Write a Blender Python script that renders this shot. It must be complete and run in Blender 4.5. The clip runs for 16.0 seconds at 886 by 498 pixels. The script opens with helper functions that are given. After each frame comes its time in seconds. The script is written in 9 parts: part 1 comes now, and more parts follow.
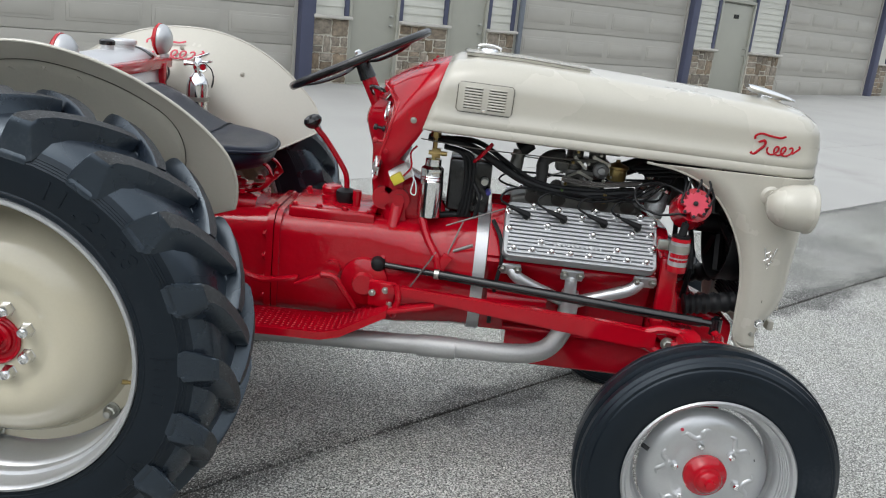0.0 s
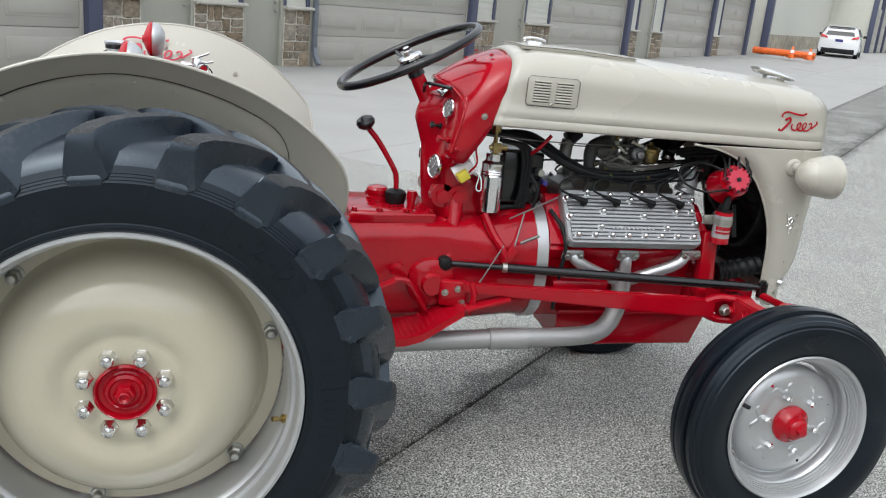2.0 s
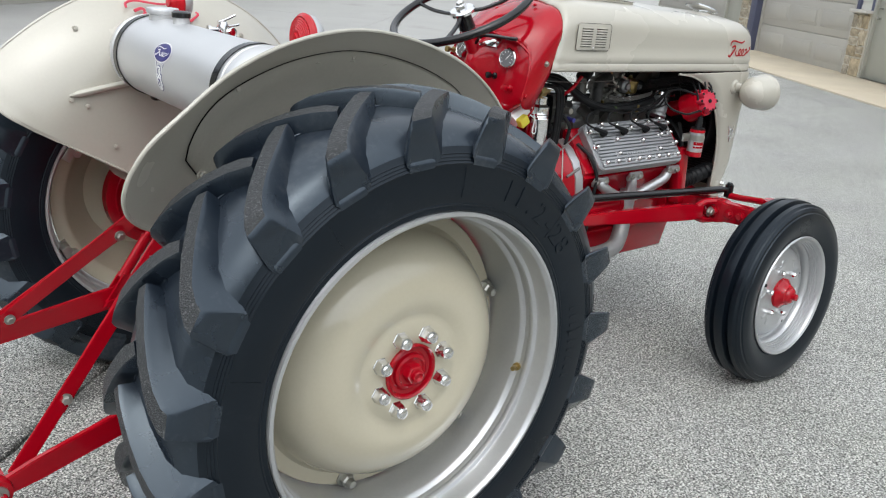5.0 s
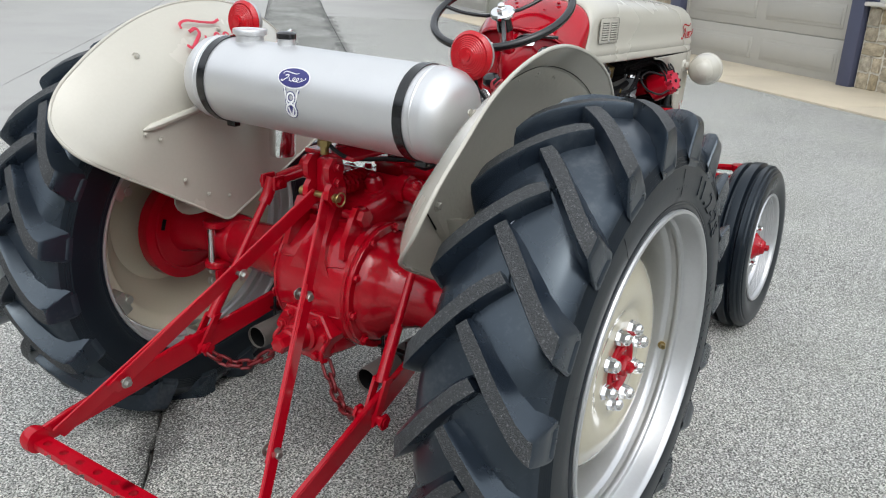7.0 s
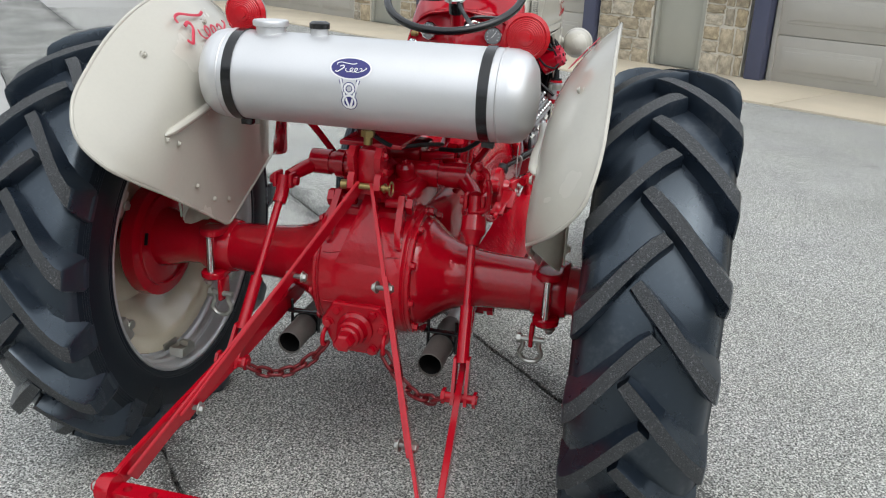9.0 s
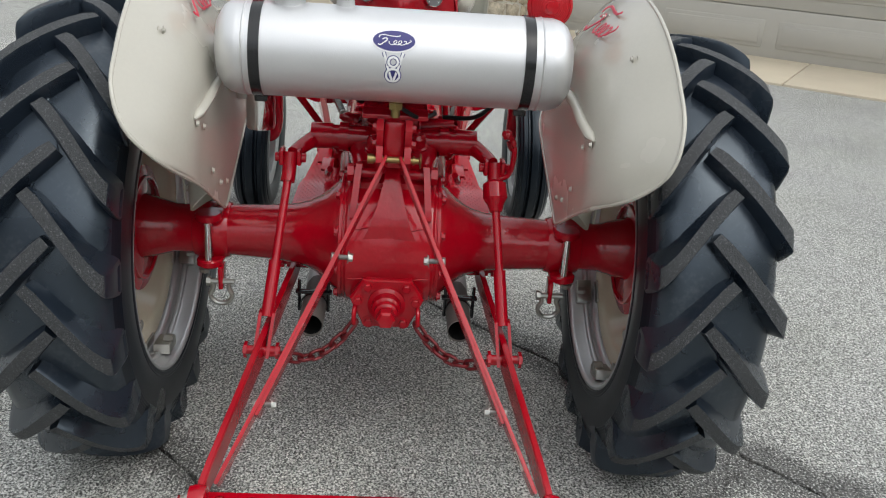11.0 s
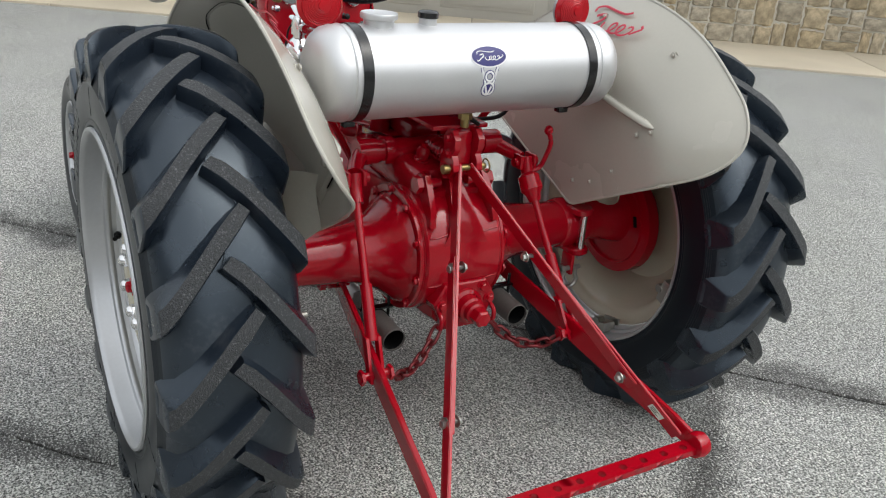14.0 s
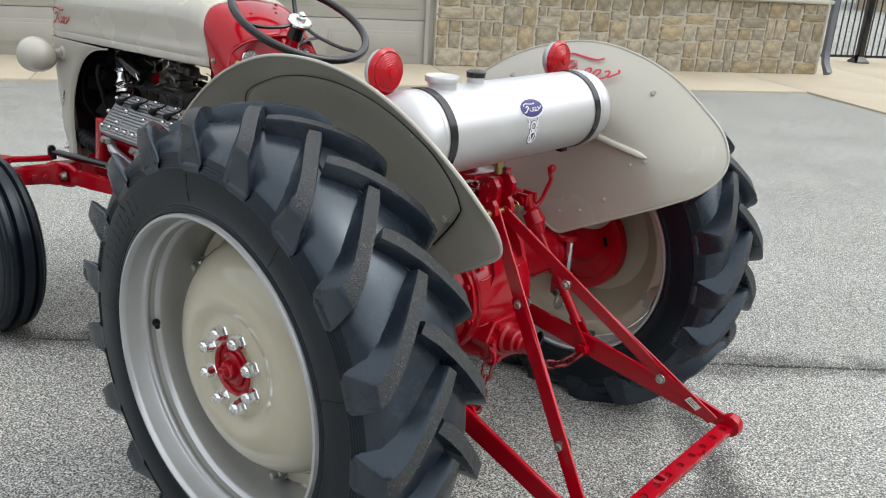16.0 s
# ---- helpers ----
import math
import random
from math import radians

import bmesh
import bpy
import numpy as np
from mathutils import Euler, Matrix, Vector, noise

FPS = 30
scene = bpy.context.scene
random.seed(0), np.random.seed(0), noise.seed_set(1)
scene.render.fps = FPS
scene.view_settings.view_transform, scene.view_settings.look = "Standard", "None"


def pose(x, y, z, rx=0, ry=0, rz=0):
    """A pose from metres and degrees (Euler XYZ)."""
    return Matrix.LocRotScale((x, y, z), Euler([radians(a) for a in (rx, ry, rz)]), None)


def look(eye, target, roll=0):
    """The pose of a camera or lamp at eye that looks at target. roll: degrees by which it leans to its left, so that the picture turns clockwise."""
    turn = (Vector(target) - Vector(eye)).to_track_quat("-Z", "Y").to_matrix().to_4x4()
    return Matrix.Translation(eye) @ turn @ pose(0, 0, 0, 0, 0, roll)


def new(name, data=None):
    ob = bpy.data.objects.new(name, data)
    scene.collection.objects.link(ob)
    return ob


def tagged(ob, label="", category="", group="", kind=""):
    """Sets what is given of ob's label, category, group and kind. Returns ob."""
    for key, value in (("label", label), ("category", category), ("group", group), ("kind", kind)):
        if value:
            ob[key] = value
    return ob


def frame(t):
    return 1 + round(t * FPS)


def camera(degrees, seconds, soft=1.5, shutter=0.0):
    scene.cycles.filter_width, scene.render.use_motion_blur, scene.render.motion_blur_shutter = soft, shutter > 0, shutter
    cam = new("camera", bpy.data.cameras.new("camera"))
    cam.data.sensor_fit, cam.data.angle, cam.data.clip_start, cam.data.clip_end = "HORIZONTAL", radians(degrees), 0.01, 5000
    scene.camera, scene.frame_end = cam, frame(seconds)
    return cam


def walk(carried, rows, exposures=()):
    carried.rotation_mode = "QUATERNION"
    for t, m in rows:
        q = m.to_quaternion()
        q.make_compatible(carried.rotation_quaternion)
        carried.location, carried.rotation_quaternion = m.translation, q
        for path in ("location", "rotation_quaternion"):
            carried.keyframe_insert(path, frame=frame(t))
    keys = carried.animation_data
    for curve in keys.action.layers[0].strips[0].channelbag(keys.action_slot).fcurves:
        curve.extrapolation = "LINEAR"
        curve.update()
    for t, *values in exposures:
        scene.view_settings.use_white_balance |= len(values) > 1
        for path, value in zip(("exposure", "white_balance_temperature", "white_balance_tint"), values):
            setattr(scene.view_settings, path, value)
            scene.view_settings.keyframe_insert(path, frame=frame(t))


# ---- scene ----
cam = camera(55.1, 16.0, soft=1.15)
PATH = [
    (0, (1.072, -2.606, 1.41), (1.038, -0.685, 0.856), 6.2),
    (0.5, (0.802, -2.623, 1.411), (0.911, -0.702, 0.864), 5.6),
    (1, (0.6, -2.606, 1.403), (0.838, -0.699, 0.852), 5.9),
    (1.5, (0.389, -2.525, 1.39), (0.758, -0.639, 0.837), 5.5),
    (2, (0.192, -2.503, 1.387), (0.696, -0.65, 0.827), 5.4),
    (2.5, (-0.042, -2.53, 1.406), (0.606, -0.726, 0.838), 4.2),
    (3, (-0.251, -2.479, 1.376), (0.525, -0.731, 0.79), 4.6),
    (5.5, (-1.223, -1.924, 1.375), (0.095, -0.571, 0.714), 3.8),
    (6, (-1.436, -1.789, 1.392), (-0.023, -0.537, 0.731), 3.0),
    (6.5, (-1.555, -1.56, 1.394), (-0.054, -0.416, 0.732), 3.0),
    (7, (-1.675, -1.358, 1.399), (-0.089, -0.338, 0.731), 3.1),
    (7.5, (-1.866, -1.176, 1.417), (-0.195, -0.308, 0.743), 3.4),
    (8, (-1.933, -0.972, 1.396), (-0.201, -0.253, 0.702), 3.9),
    (8.5, (-1.964, -0.794, 1.39), (-0.181, -0.209, 0.699), 3.8),
    (9, (-2.039, -0.659, 1.369), (-0.209, -0.214, 0.695), 2.6),
    (11.5, (-2.119, 0.197, 1.406), (-0.295, -0.076, 0.632), 4.4),
    (12, (-2.12, 0.392, 1.427), (-0.327, -0.032, 0.647), 4.0),
    (12.5, (-2.027, 0.578, 1.4), (-0.27, 0.014, 0.629), 4.3),
    (13, (-1.924, 0.733, 1.431), (-0.22, 0.036, 0.65), 4.7),
    (13.5, (-1.89, 0.916, 1.429), (-0.245, 0.09, 0.648), 4.4),
    (14, (-1.869, 1.108, 1.448), (-0.296, 0.151, 0.667), 4.7),
    (14.5, (-1.723, 1.268, 1.429), (-0.22, 0.187, 0.673), 4.6),
    (15, (-1.582, 1.408, 1.442), (-0.151, 0.233, 0.685), 4.4),
    (15.5, (-1.499, 1.593, 1.462), (-0.183, 0.291, 0.705), 3.5),
    (16, (-1.457, 1.784, 1.477), (-0.233, 0.354, 0.801), 3.6),
]
walk(cam, [(t, look(eye, target, roll)) for t, eye, target, roll in PATH], exposures=[(0, 0.80, 6350, 8), (3, 0.86, 6350, 8), (7, 0.86, 6350, 8), (9, 0.78, 6350, 8), (11.5, 0.66, 6500, 8), (14, 0.68, 6500, 8), (16, 0.90, 6500, 8)])

# ---- world and sun: a bright overcast sky ----
world = bpy.data.worlds.new("world")
scene.world = world
world.use_nodes = True
wn, wl = world.node_tree.nodes, world.node_tree.links
sky = wn.new("ShaderNodeTexSky")
sky.sky_type, sky.sun_disc = "NISHITA", False
sky.sun_elevation, sky.sun_rotation = radians(58), radians(225)
sky.dust_density, sky.air_density = 3.0, 1.0
grey = wn.new("ShaderNodeHueSaturation")
grey.inputs["Saturation"].default_value = 0.28
wl.new(sky.outputs["Color"], grey.inputs["Color"])
wl.new(grey.outputs["Color"], wn["Background"].inputs["Color"])
wn["Background"].inputs["Strength"].default_value = 0.128
sun = new("sun", bpy.data.lights.new("sun", "SUN"))
sun.data.energy, sun.data.angle, sun.data.color = 0.95, radians(135), (0.985, 0.995, 1.0)
sun.matrix_world = look((0, 0, 10), (0.5, 0.3, 0))

# ---- materials ----
def nodes_of(name):
    m = bpy.data.materials.new(name)
    m.use_nodes = True
    return m, m.node_tree.nodes, m.node_tree.links, m.node_tree.nodes["Principled BSDF"]


def surface(name, base, rough=0.5, metal=0.0, coat=0.0, vary=0.12, scale=6.0, fine=120.0, bump=0.0, bump_scale=200.0, rough_vary=0.1, island=0.0, piece=0.0, spec=0.5, dirt=None, dirt_at=0.6, sheen=None, other=None):
    """A painted, metal or mineral surface: two scales of variation in colour, varied gloss, fine relief."""
    m, n, l, b = nodes_of(name)
    co = n.new("ShaderNodeTexCoord")
    big, small = n.new("ShaderNodeTexNoise"), n.new("ShaderNodeTexNoise")
    big.inputs["Scale"].default_value, small.inputs["Scale"].default_value = scale, fine
    big.inputs["Detail"].default_value, small.inputs["Detail"].default_value = 5, 3
    for t in (big, small):
        l.new(co.outputs["Object"], t.inputs["Vector"])
    both = n.new("ShaderNodeMath")
    both.operation = "MULTIPLY_ADD"
    l.new(small.outputs["Fac"], both.inputs[0])
    both.inputs[1].default_value = 0.4
    l.new(big.outputs["Fac"], both.inputs[2])
    ramp = n.new("ShaderNodeMapRange")
    ramp.inputs["From Min"].default_value, ramp.inputs["From Max"].default_value = 0.35, 1.05
    ramp.inputs["To Min"].default_value, ramp.inputs["To Max"].default_value = 1 - vary, 1 + vary
    l.new(both.outputs[0], ramp.inputs["Value"])
    out = ramp.outputs["Result"]
    for amount, kind in ((island, "geo"), (piece, "obj")):
        if amount:
            src = n.new("ShaderNodeNewGeometry").outputs["Random Per Island"] if kind == "geo" else n.new("ShaderNodeObjectInfo").outputs["Random"]
            r = n.new("ShaderNodeMapRange")
            r.inputs["To Min"].default_value, r.inputs["To Max"].default_value = 1 - amount, 1 + amount
            l.new(src, r.inputs["Value"])
            mul = n.new("ShaderNodeMath")
            mul.operation = "MULTIPLY"
            l.new(out, mul.inputs[0]), l.new(r.outputs["Result"], mul.inputs[1])
            out = mul.outputs[0]
    hue = n.new("ShaderNodeHueSaturation")
    hue.inputs["Color"].default_value = (*base, 1)
    l.new(out, hue.inputs["Value"])
    colour = hue.outputs["Color"]
    if other:
        # every second piece leans towards another colour of the same quarry
        pick, lean = n.new("ShaderNodeMath"), n.new("ShaderNodeMix")
        pick.operation = "FRACT"
        times = n.new("ShaderNodeMath")
        times.operation = "MULTIPLY"
        l.new(n.new("ShaderNodeObjectInfo").outputs["Random"], times.inputs[0])
        times.inputs[1].default_value = 7.31
        l.new(times.outputs[0], pick.inputs[0])
        lean.data_type, lean.blend_type = "RGBA", "MULTIPLY"
        l.new(pick.outputs[0], lean.inputs[0])
        l.new(colour, lean.inputs[6])
        lean.inputs[7].default_value = (*other, 1)
        colour = lean.outputs[2]
    if dirt:
        edge = n.new("ShaderNodeMapRange")
        edge.inputs["From Min"].default_value, edge.inputs["From Max"].default_value = dirt_at, dirt_at + 0.18
        l.new(both.outputs[0], edge.inputs["Value"])
        mix = n.new("ShaderNodeMix")
        mix.data_type = "RGBA"
        l.new(edge.outputs["Result"], mix.inputs[0])
        l.new(colour, mix.inputs[6])
        mix.inputs[7].default_value = (*dirt, 1)
        colour = mix.outputs[2]
    l.new(colour, b.inputs["Base Color"])
    rr = n.new("ShaderNodeMapRange")
    rr.inputs["To Min"].default_value, rr.inputs["To Max"].default_value = max(0.02, rough - rough_vary), min(1, rough + rough_vary)
    l.new(big.outputs["Fac"], rr.inputs["Value"])
    l.new(rr.outputs["Result"], b.inputs["Roughness"])
    b.inputs["Metallic"].default_value = metal
    b.inputs["Coat Weight"].default_value, b.inputs["Coat Roughness"].default_value = coat, 0.08
    b.inputs["Specular IOR Level"].default_value = spec
    if sheen:
        b.inputs["Specular Tint"].default_value = (*sheen, 1)
    if bump:
        bn, bp = n.new("ShaderNodeTexNoise"), n.new("ShaderNodeBump")
        bn.inputs["Scale"].default_value, bn.inputs["Detail"].default_value = bump_scale, 4
        l.new(co.outputs["Object"], bn.inputs["Vector"])
        bp.inputs["Strength"].default_value, bp.inputs["Distance"].default_value = bump, 0.004
        l.new(bn.outputs["Fac"], bp.inputs["Height"])
        l.new(bp.outputs["Normal"], b.inputs["Normal"])
    return m


RED = surface("red_paint", (0.355, 0.0016, 0.0100), 0.13, spec=0.30, coat=0.28, vary=0.12, bump=0.07, bump_scale=45, rough_vary=0.05)
RED_CAST = surface("red_cast_iron", (0.340, 0.0015, 0.0094), 0.12, spec=0.32, coat=0.32, vary=0.18, bump=0.38, bump_scale=42, rough_vary=0.05)
RED_MATT = surface("faded_red_paint", (0.50, 0.025, 0.055), 0.42, vary=0.15)
CREAM = surface("cream_grey_paint", (0.445, 0.426, 0.367), 0.27, coat=0.45, vary=0.05, scale=3, rough_vary=0.02)
CREAM_WHEEL = surface("cream_wheel_enamel", (0.50, 0.462, 0.352), 0.17, coat=0.6, vary=0.05, scale=3, rough_vary=0.02)
CHAIN = surface("worn_red_chain", (0.13, 0.006, 0.009), 0.4, metal=0.3, vary=0.4)
CREAM_UNDER = surface("cream_grey_underside", (0.42, 0.405, 0.345), 0.5, vary=0.08, bump=0.2, bump_scale=90)
RUBBER = surface("tyre_rubber", (0.0044, 0.0070, 0.0110), 0.31, spec=0.36, vary=0.25, scale=5, bump=0.04, bump_scale=120, dirt=(0.014, 0.017, 0.022), dirt_at=0.82, sheen=(0.80, 0.91, 1.0))
TREAD = surface("worn_tread_rubber", (0.0340, 0.0370, 0.0400), 0.60, vary=0.65, scale=260, fine=600, bump=1.0, bump_scale=360, dirt=(0.17, 0.175, 0.175), dirt_at=0.79)
# lighter, bluer rubber with dust: sky sheen put into base and specular tint
WEATHERED_SHEEN = surface("weathered_sheen_tyre_rubber", (0.0095, 0.0140, 0.0215), 0.28, spec=0.80, vary=0.35, scale=7, fine=90, rough_vary=0.08, bump=0.04, bump_scale=80, dirt=(0.042, 0.046, 0.052), dirt_at=0.79, sheen=(0.76, 0.89, 1.0))
SILVER = surface("silver_paint", (0.52, 0.53, 0.54), 0.36, metal=0.7, vary=0.08, bump=0.05, bump_scale=60)
ALU = surface("brushed_aluminium", (0.63, 0.635, 0.64), 0.42, metal=0.75, vary=0.05, fine=300, bump=0.05, bump_scale=400)
CAST = surface("cast_aluminium", (0.36, 0.37, 0.38), 0.42, metal=0.7, vary=0.12, bump=0.4, bump_scale=300)
CHROME = surface("chrome", (0.80, 0.80, 0.80), 0.10, metal=1.0, vary=0.03, rough_vary=0.04)
ZINC = surface("zinc_plated_steel", (0.42, 0.42, 0.385), 0.35, metal=0.9, vary=0.1)
DULLZINC = surface("dull_zinc_casting", (0.125, 0.124, 0.116), 0.42, metal=0.55, vary=0.35, bump=0.4, bump_scale=150)
EXHAUST = surface("grey_exhaust_steel", (0.40, 0.40, 0.395), 0.5, metal=0.6, vary=0.12, bump=0.15)
TIP = surface("heat_browned_steel", (0.115, 0.105, 0.096), 0.6, metal=0.3, vary=0.2, bump=0.2)
# flat black for pipe soot, print, and shade painted into holes, slot, step
FLAT_BLACK = surface("flat_black_soot_print_shade", (0.006, 0.006, 0.006), 0.95, spec=0.1)
BLACK = surface("black_gloss_paint", (0.0045, 0.005, 0.006), 0.22, coat=0.15, vary=0.2)
BLACK_R = surface("black_rubber", (0.0055, 0.006, 0.007), 0.5, spec=0.28, vary=0.25)
VINYL = surface("black_vinyl", (0.0035, 0.0068, 0.0170), 0.32, spec=0.2, coat=0.0, vary=0.2, bump=0.12, bump_scale=350)
STEEL = surface("dull_steel_rod", (0.20, 0.19, 0.18), 0.4, metal=0.7, vary=0.2)
ENGINE = surface("dark_engine_metal", (0.032, 0.032, 0.032), 0.55, metal=0.2, vary=0.25, bump=0.4, bump_scale=120)
BRASS = surface("brass", (0.33, 0.245, 0.10), 0.33, metal=0.9)
WHITE = surface("white_enamel", (0.78, 0.78, 0.78), 0.4, vary=0.04)
BLUE = surface("blue_enamel", (0.030, 0.028, 0.16), 0.35, vary=0.06)
LENS = surface("red_lens", (0.42, 0.003, 0.010), 0.22, spec=0.35, coat=0.25, vary=0.10, bump=0.10, bump_scale=70)
GAUGE = surface("gauge_face", (0.17, 0.175, 0.18), 0.25, coat=0.6)
YELLOW = surface("yellow_plastic", (0.62, 0.52, 0.05), 0.45)
PAPER = surface("printed_sticker", (0.72, 0.70, 0.64), 0.6)
STONE = surface("ledge_stone", (0.385, 0.345, 0.272), 0.85, vary=0.62, scale=3.2, fine=26, bump=1.0, bump_scale=22, piece=0.17, other=(0.98, 0.88, 0.70))
STONE_DARK = surface("brown_grey_ledge_stone", (0.255, 0.225, 0.185), 0.85, vary=0.6, scale=3.6, fine=26, bump=1.0, bump_scale=22, piece=0.30, other=(0.92, 0.80, 0.66))
MORTAR = surface("mortar", (0.56, 0.53, 0.455), 0.9, vary=0.15, bump=0.5)
CAPSTONE = surface("cap_stone", (0.52, 0.50, 0.46), 0.8, vary=0.1, bump=0.4)
SIDING = surface("cream_siding", (0.56, 0.56, 0.50), 0.6, vary=0.05, piece=0.03)
GARAGE = surface("beige_door_paint", (0.40, 0.385, 0.345), 0.5, vary=0.04)
ENTRY = surface("sage_door_paint", (0.36, 0.36, 0.31), 0.45, vary=0.04)
TRIM = surface("slate_blue_trim", (0.070, 0.078, 0.13), 0.5, vary=0.08)
SPOUT = surface("slate_downspout", (0.16, 0.18, 0.21), 0.4, vary=0.08)
APRON = surface("tan_concrete", (0.50, 0.44, 0.335), 0.85, vary=0.14, scale=1.2, fine=90, bump=0.4, bump_scale=120)
ROOF = surface("grey_roof", (0.12, 0.12, 0.13), 0.8)
ORANGE = surface("orange_plastic", (0.75, 0.14, 0.02), 0.5)
CARWHITE = surface("white_car_paint", (0.75, 0.76, 0.78), 0.2, coat=0.6, vary=0.02)
CARGLASS = surface("dark_car_glass", (0.015, 0.017, 0.02), 0.08, vary=0.1)
GRASS = surface("grass_bank", (0.085, 0.086, 0.045), 0.9, vary=0.35, scale=0.4, fine=12)
LEAF = surface("shrub_leaf", (0.06, 0.11, 0.03), 0.7, vary=0.4)


def concrete(name, tone, stain, stain_at, joints=()):
    """Exposed aggregate concrete: pale pebbles in grey paste, dark pits, broad stains, and mossy dirt along joints given as (axis, place, reach)."""
    m, n, l, b = nodes_of(name)
    co = n.new("ShaderNodeTexCoord")
    cell, tint, pits, wide = (n.new("ShaderNodeTexVoronoi"), n.new("ShaderNodeTexVoronoi"), n.new("ShaderNodeTexNoise"), n.new("ShaderNodeTexNoise"))
    cell.inputs["Scale"].default_value = tint.inputs["Scale"].default_value = 195
    pits.inputs["Scale"].default_value, pits.inputs["Detail"].default_value = 165, 6
    wide.inputs["Scale"].default_value, wide.inputs["Detail"].default_value = 1.3, 9
    for t in (cell, tint, pits, wide):
        l.new(co.outputs["Object"], t.inputs["Vector"])
    cr = n.new("ShaderNodeValToRGB")
    e = cr.color_ramp.elements
    e[0].position, e[0].color = 0.10, (0.150, 0.152, 0.144, 1)
    e[1].position, e[1].color = 0.90, (0.68, 0.68, 0.655, 1)
    mid = e.new(0.5)
    mid.color = (0.37, 0.372, 0.352, 1)
    l.new(tint.outputs["Color"], cr.inputs["Fac"])
    pr = n.new("ShaderNodeMapRange")
    pr.inputs["From Min"].default_value, pr.inputs["From Max"].default_value = 0.41, 0.51
    pr.inputs["To Min"].default_value, pr.inputs["To Max"].default_value = 0.25, 1.18
    grit = n.new("ShaderNodeMath")
    grit.operation = "ADD"
    l.new(pits.outputs["Fac"], grit.inputs[0])
    l.new(grit.outputs[0], pr.inputs["Value"])
    # scattered open pits and dark stones with hard edges
    spot = n.new("ShaderNodeTexVoronoi")
    spot.inputs["Scale"].default_value = 95
    l.new(co.outputs["Object"], spot.inputs["Vector"])
    size, edge = n.new("ShaderNodeSeparateColor"), n.new("ShaderNodeMath")
    l.new(spot.outputs["Color"], size.inputs["Color"])
    edge.operation = "MULTIPLY_ADD"
    l.new(size.outputs["Red"], edge.inputs[0])
    edge.inputs[1].default_value = -0.62
    l.new(spot.outputs["Distance"], edge.inputs[2])
    hole = n.new("ShaderNodeMapRange")
    hole.inputs["From Min"].default_value, hole.inputs["From Max"].default_value = -0.30, -0.20
    hole.inputs["To Min"].default_value, hole.inputs["To Max"].default_value = 0.26, 1.0
    l.new(edge.outputs[0], hole.inputs["Value"])
    pitted = n.new("ShaderNodeMath")
    pitted.operation = "MULTIPLY"
    l.new(pr.outputs["Result"], pitted.inputs[0]), l.new(hole.outputs["Result"], pitted.inputs[1])
    wr = n.new("ShaderNodeMapRange")
    wr.inputs["From Min"].default_value, wr.inputs["From Max"].default_value = stain_at, stain_at + 0.25
    wr.inputs["To Min"].default_value, wr.inputs["To Max"].default_value = stain, 1.0
    l.new(wide.outputs["Fac"], wr.inputs["Value"])
    m2 = n.new("ShaderNodeMath")
    m2.operation = "MULTIPLY"
    value = wr.outputs["Result"]
    ragged = n.new("ShaderNodeTexNoise")
    ragged.inputs["Scale"].default_value, ragged.inputs["Detail"].default_value, ragged.inputs["Roughness"].default_value = 1.7, 9, 0.70
    l.new(co.outputs["Object"], ragged.inputs["Vector"])
    for axis, place, reach in joints:
        dot, off, far, fall, dirt = n.new("ShaderNodeVectorMath"), n.new("ShaderNodeMath"), n.new("ShaderNodeMath"), n.new("ShaderNodeMath"), n.new("ShaderNodeMapRange")
        dot.operation = "DOT_PRODUCT"
        l.new(co.outputs["Object"], dot.inputs[0])
        dot.inputs[1].default_value = axis
        off.operation, far.operation, fall.operation = "SUBTRACT", "ABSOLUTE", "MULTIPLY_ADD"
        l.new(dot.outputs["Value"], off.inputs[0])
        off.inputs[1].default_value = place
        l.new(off.outputs[0], far.inputs[0])
        l.new(far.outputs[0], fall.inputs[0])
        fall.inputs[1].default_value = 0.30 / reach
        l.new(ragged.outputs["Fac"], fall.inputs[2])
        dirt.inputs["From Min"].default_value, dirt.inputs["From Max"].default_value = 0.53, 0.68
        dirt.inputs["To Min"].default_value, dirt.inputs["To Max"].default_value = 0.34, 1.0
        l.new(fall.outputs[0], dirt.inputs["Value"])
        mul = n.new("ShaderNodeMath")
        mul.operation = "MULTIPLY"
        l.new(value, mul.inputs[0]), l.new(dirt.outputs["Result"], mul.inputs[1])
        value = mul.outputs[0]
    # clean ground 0, dirty ground down to about -0.09: the pits grow where it is dirty
    sink, veil, clean = n.new("ShaderNodeMapRange"), n.new("ShaderNodeMapRange"), n.new("ShaderNodeMath")
    sink.inputs["From Min"].default_value, sink.inputs["From Max"].default_value = 0.25, 1.0
    sink.inputs["To Min"].default_value, sink.inputs["To Max"].default_value = -0.115, 0.0
    veil.inputs["From Min"].default_value, veil.inputs["From Max"].default_value = 0.25, 1.0
    veil.inputs["To Min"].default_value, veil.inputs["To Max"].default_value = 0.82 * tone, tone
    l.new(value, sink.inputs["Value"]), l.new(value, veil.inputs["Value"])
    l.new(sink.outputs["Result"], grit.inputs[1])
    l.new(pitted.outputs[0], m2.inputs[0]), l.new(veil.outputs["Result"], m2.inputs[1])
    clean.operation = "MULTIPLY_ADD"
    l.new(ragged.outputs["Fac"], clean.inputs[0])
    clean.inputs[1].default_value, clean.inputs[2].default_value = 2.6, -0.95
    clean.use_clamp = True
    moss = n.new("ShaderNodeMix")
    moss.data_type, moss.blend_type = "RGBA", "MULTIPLY"
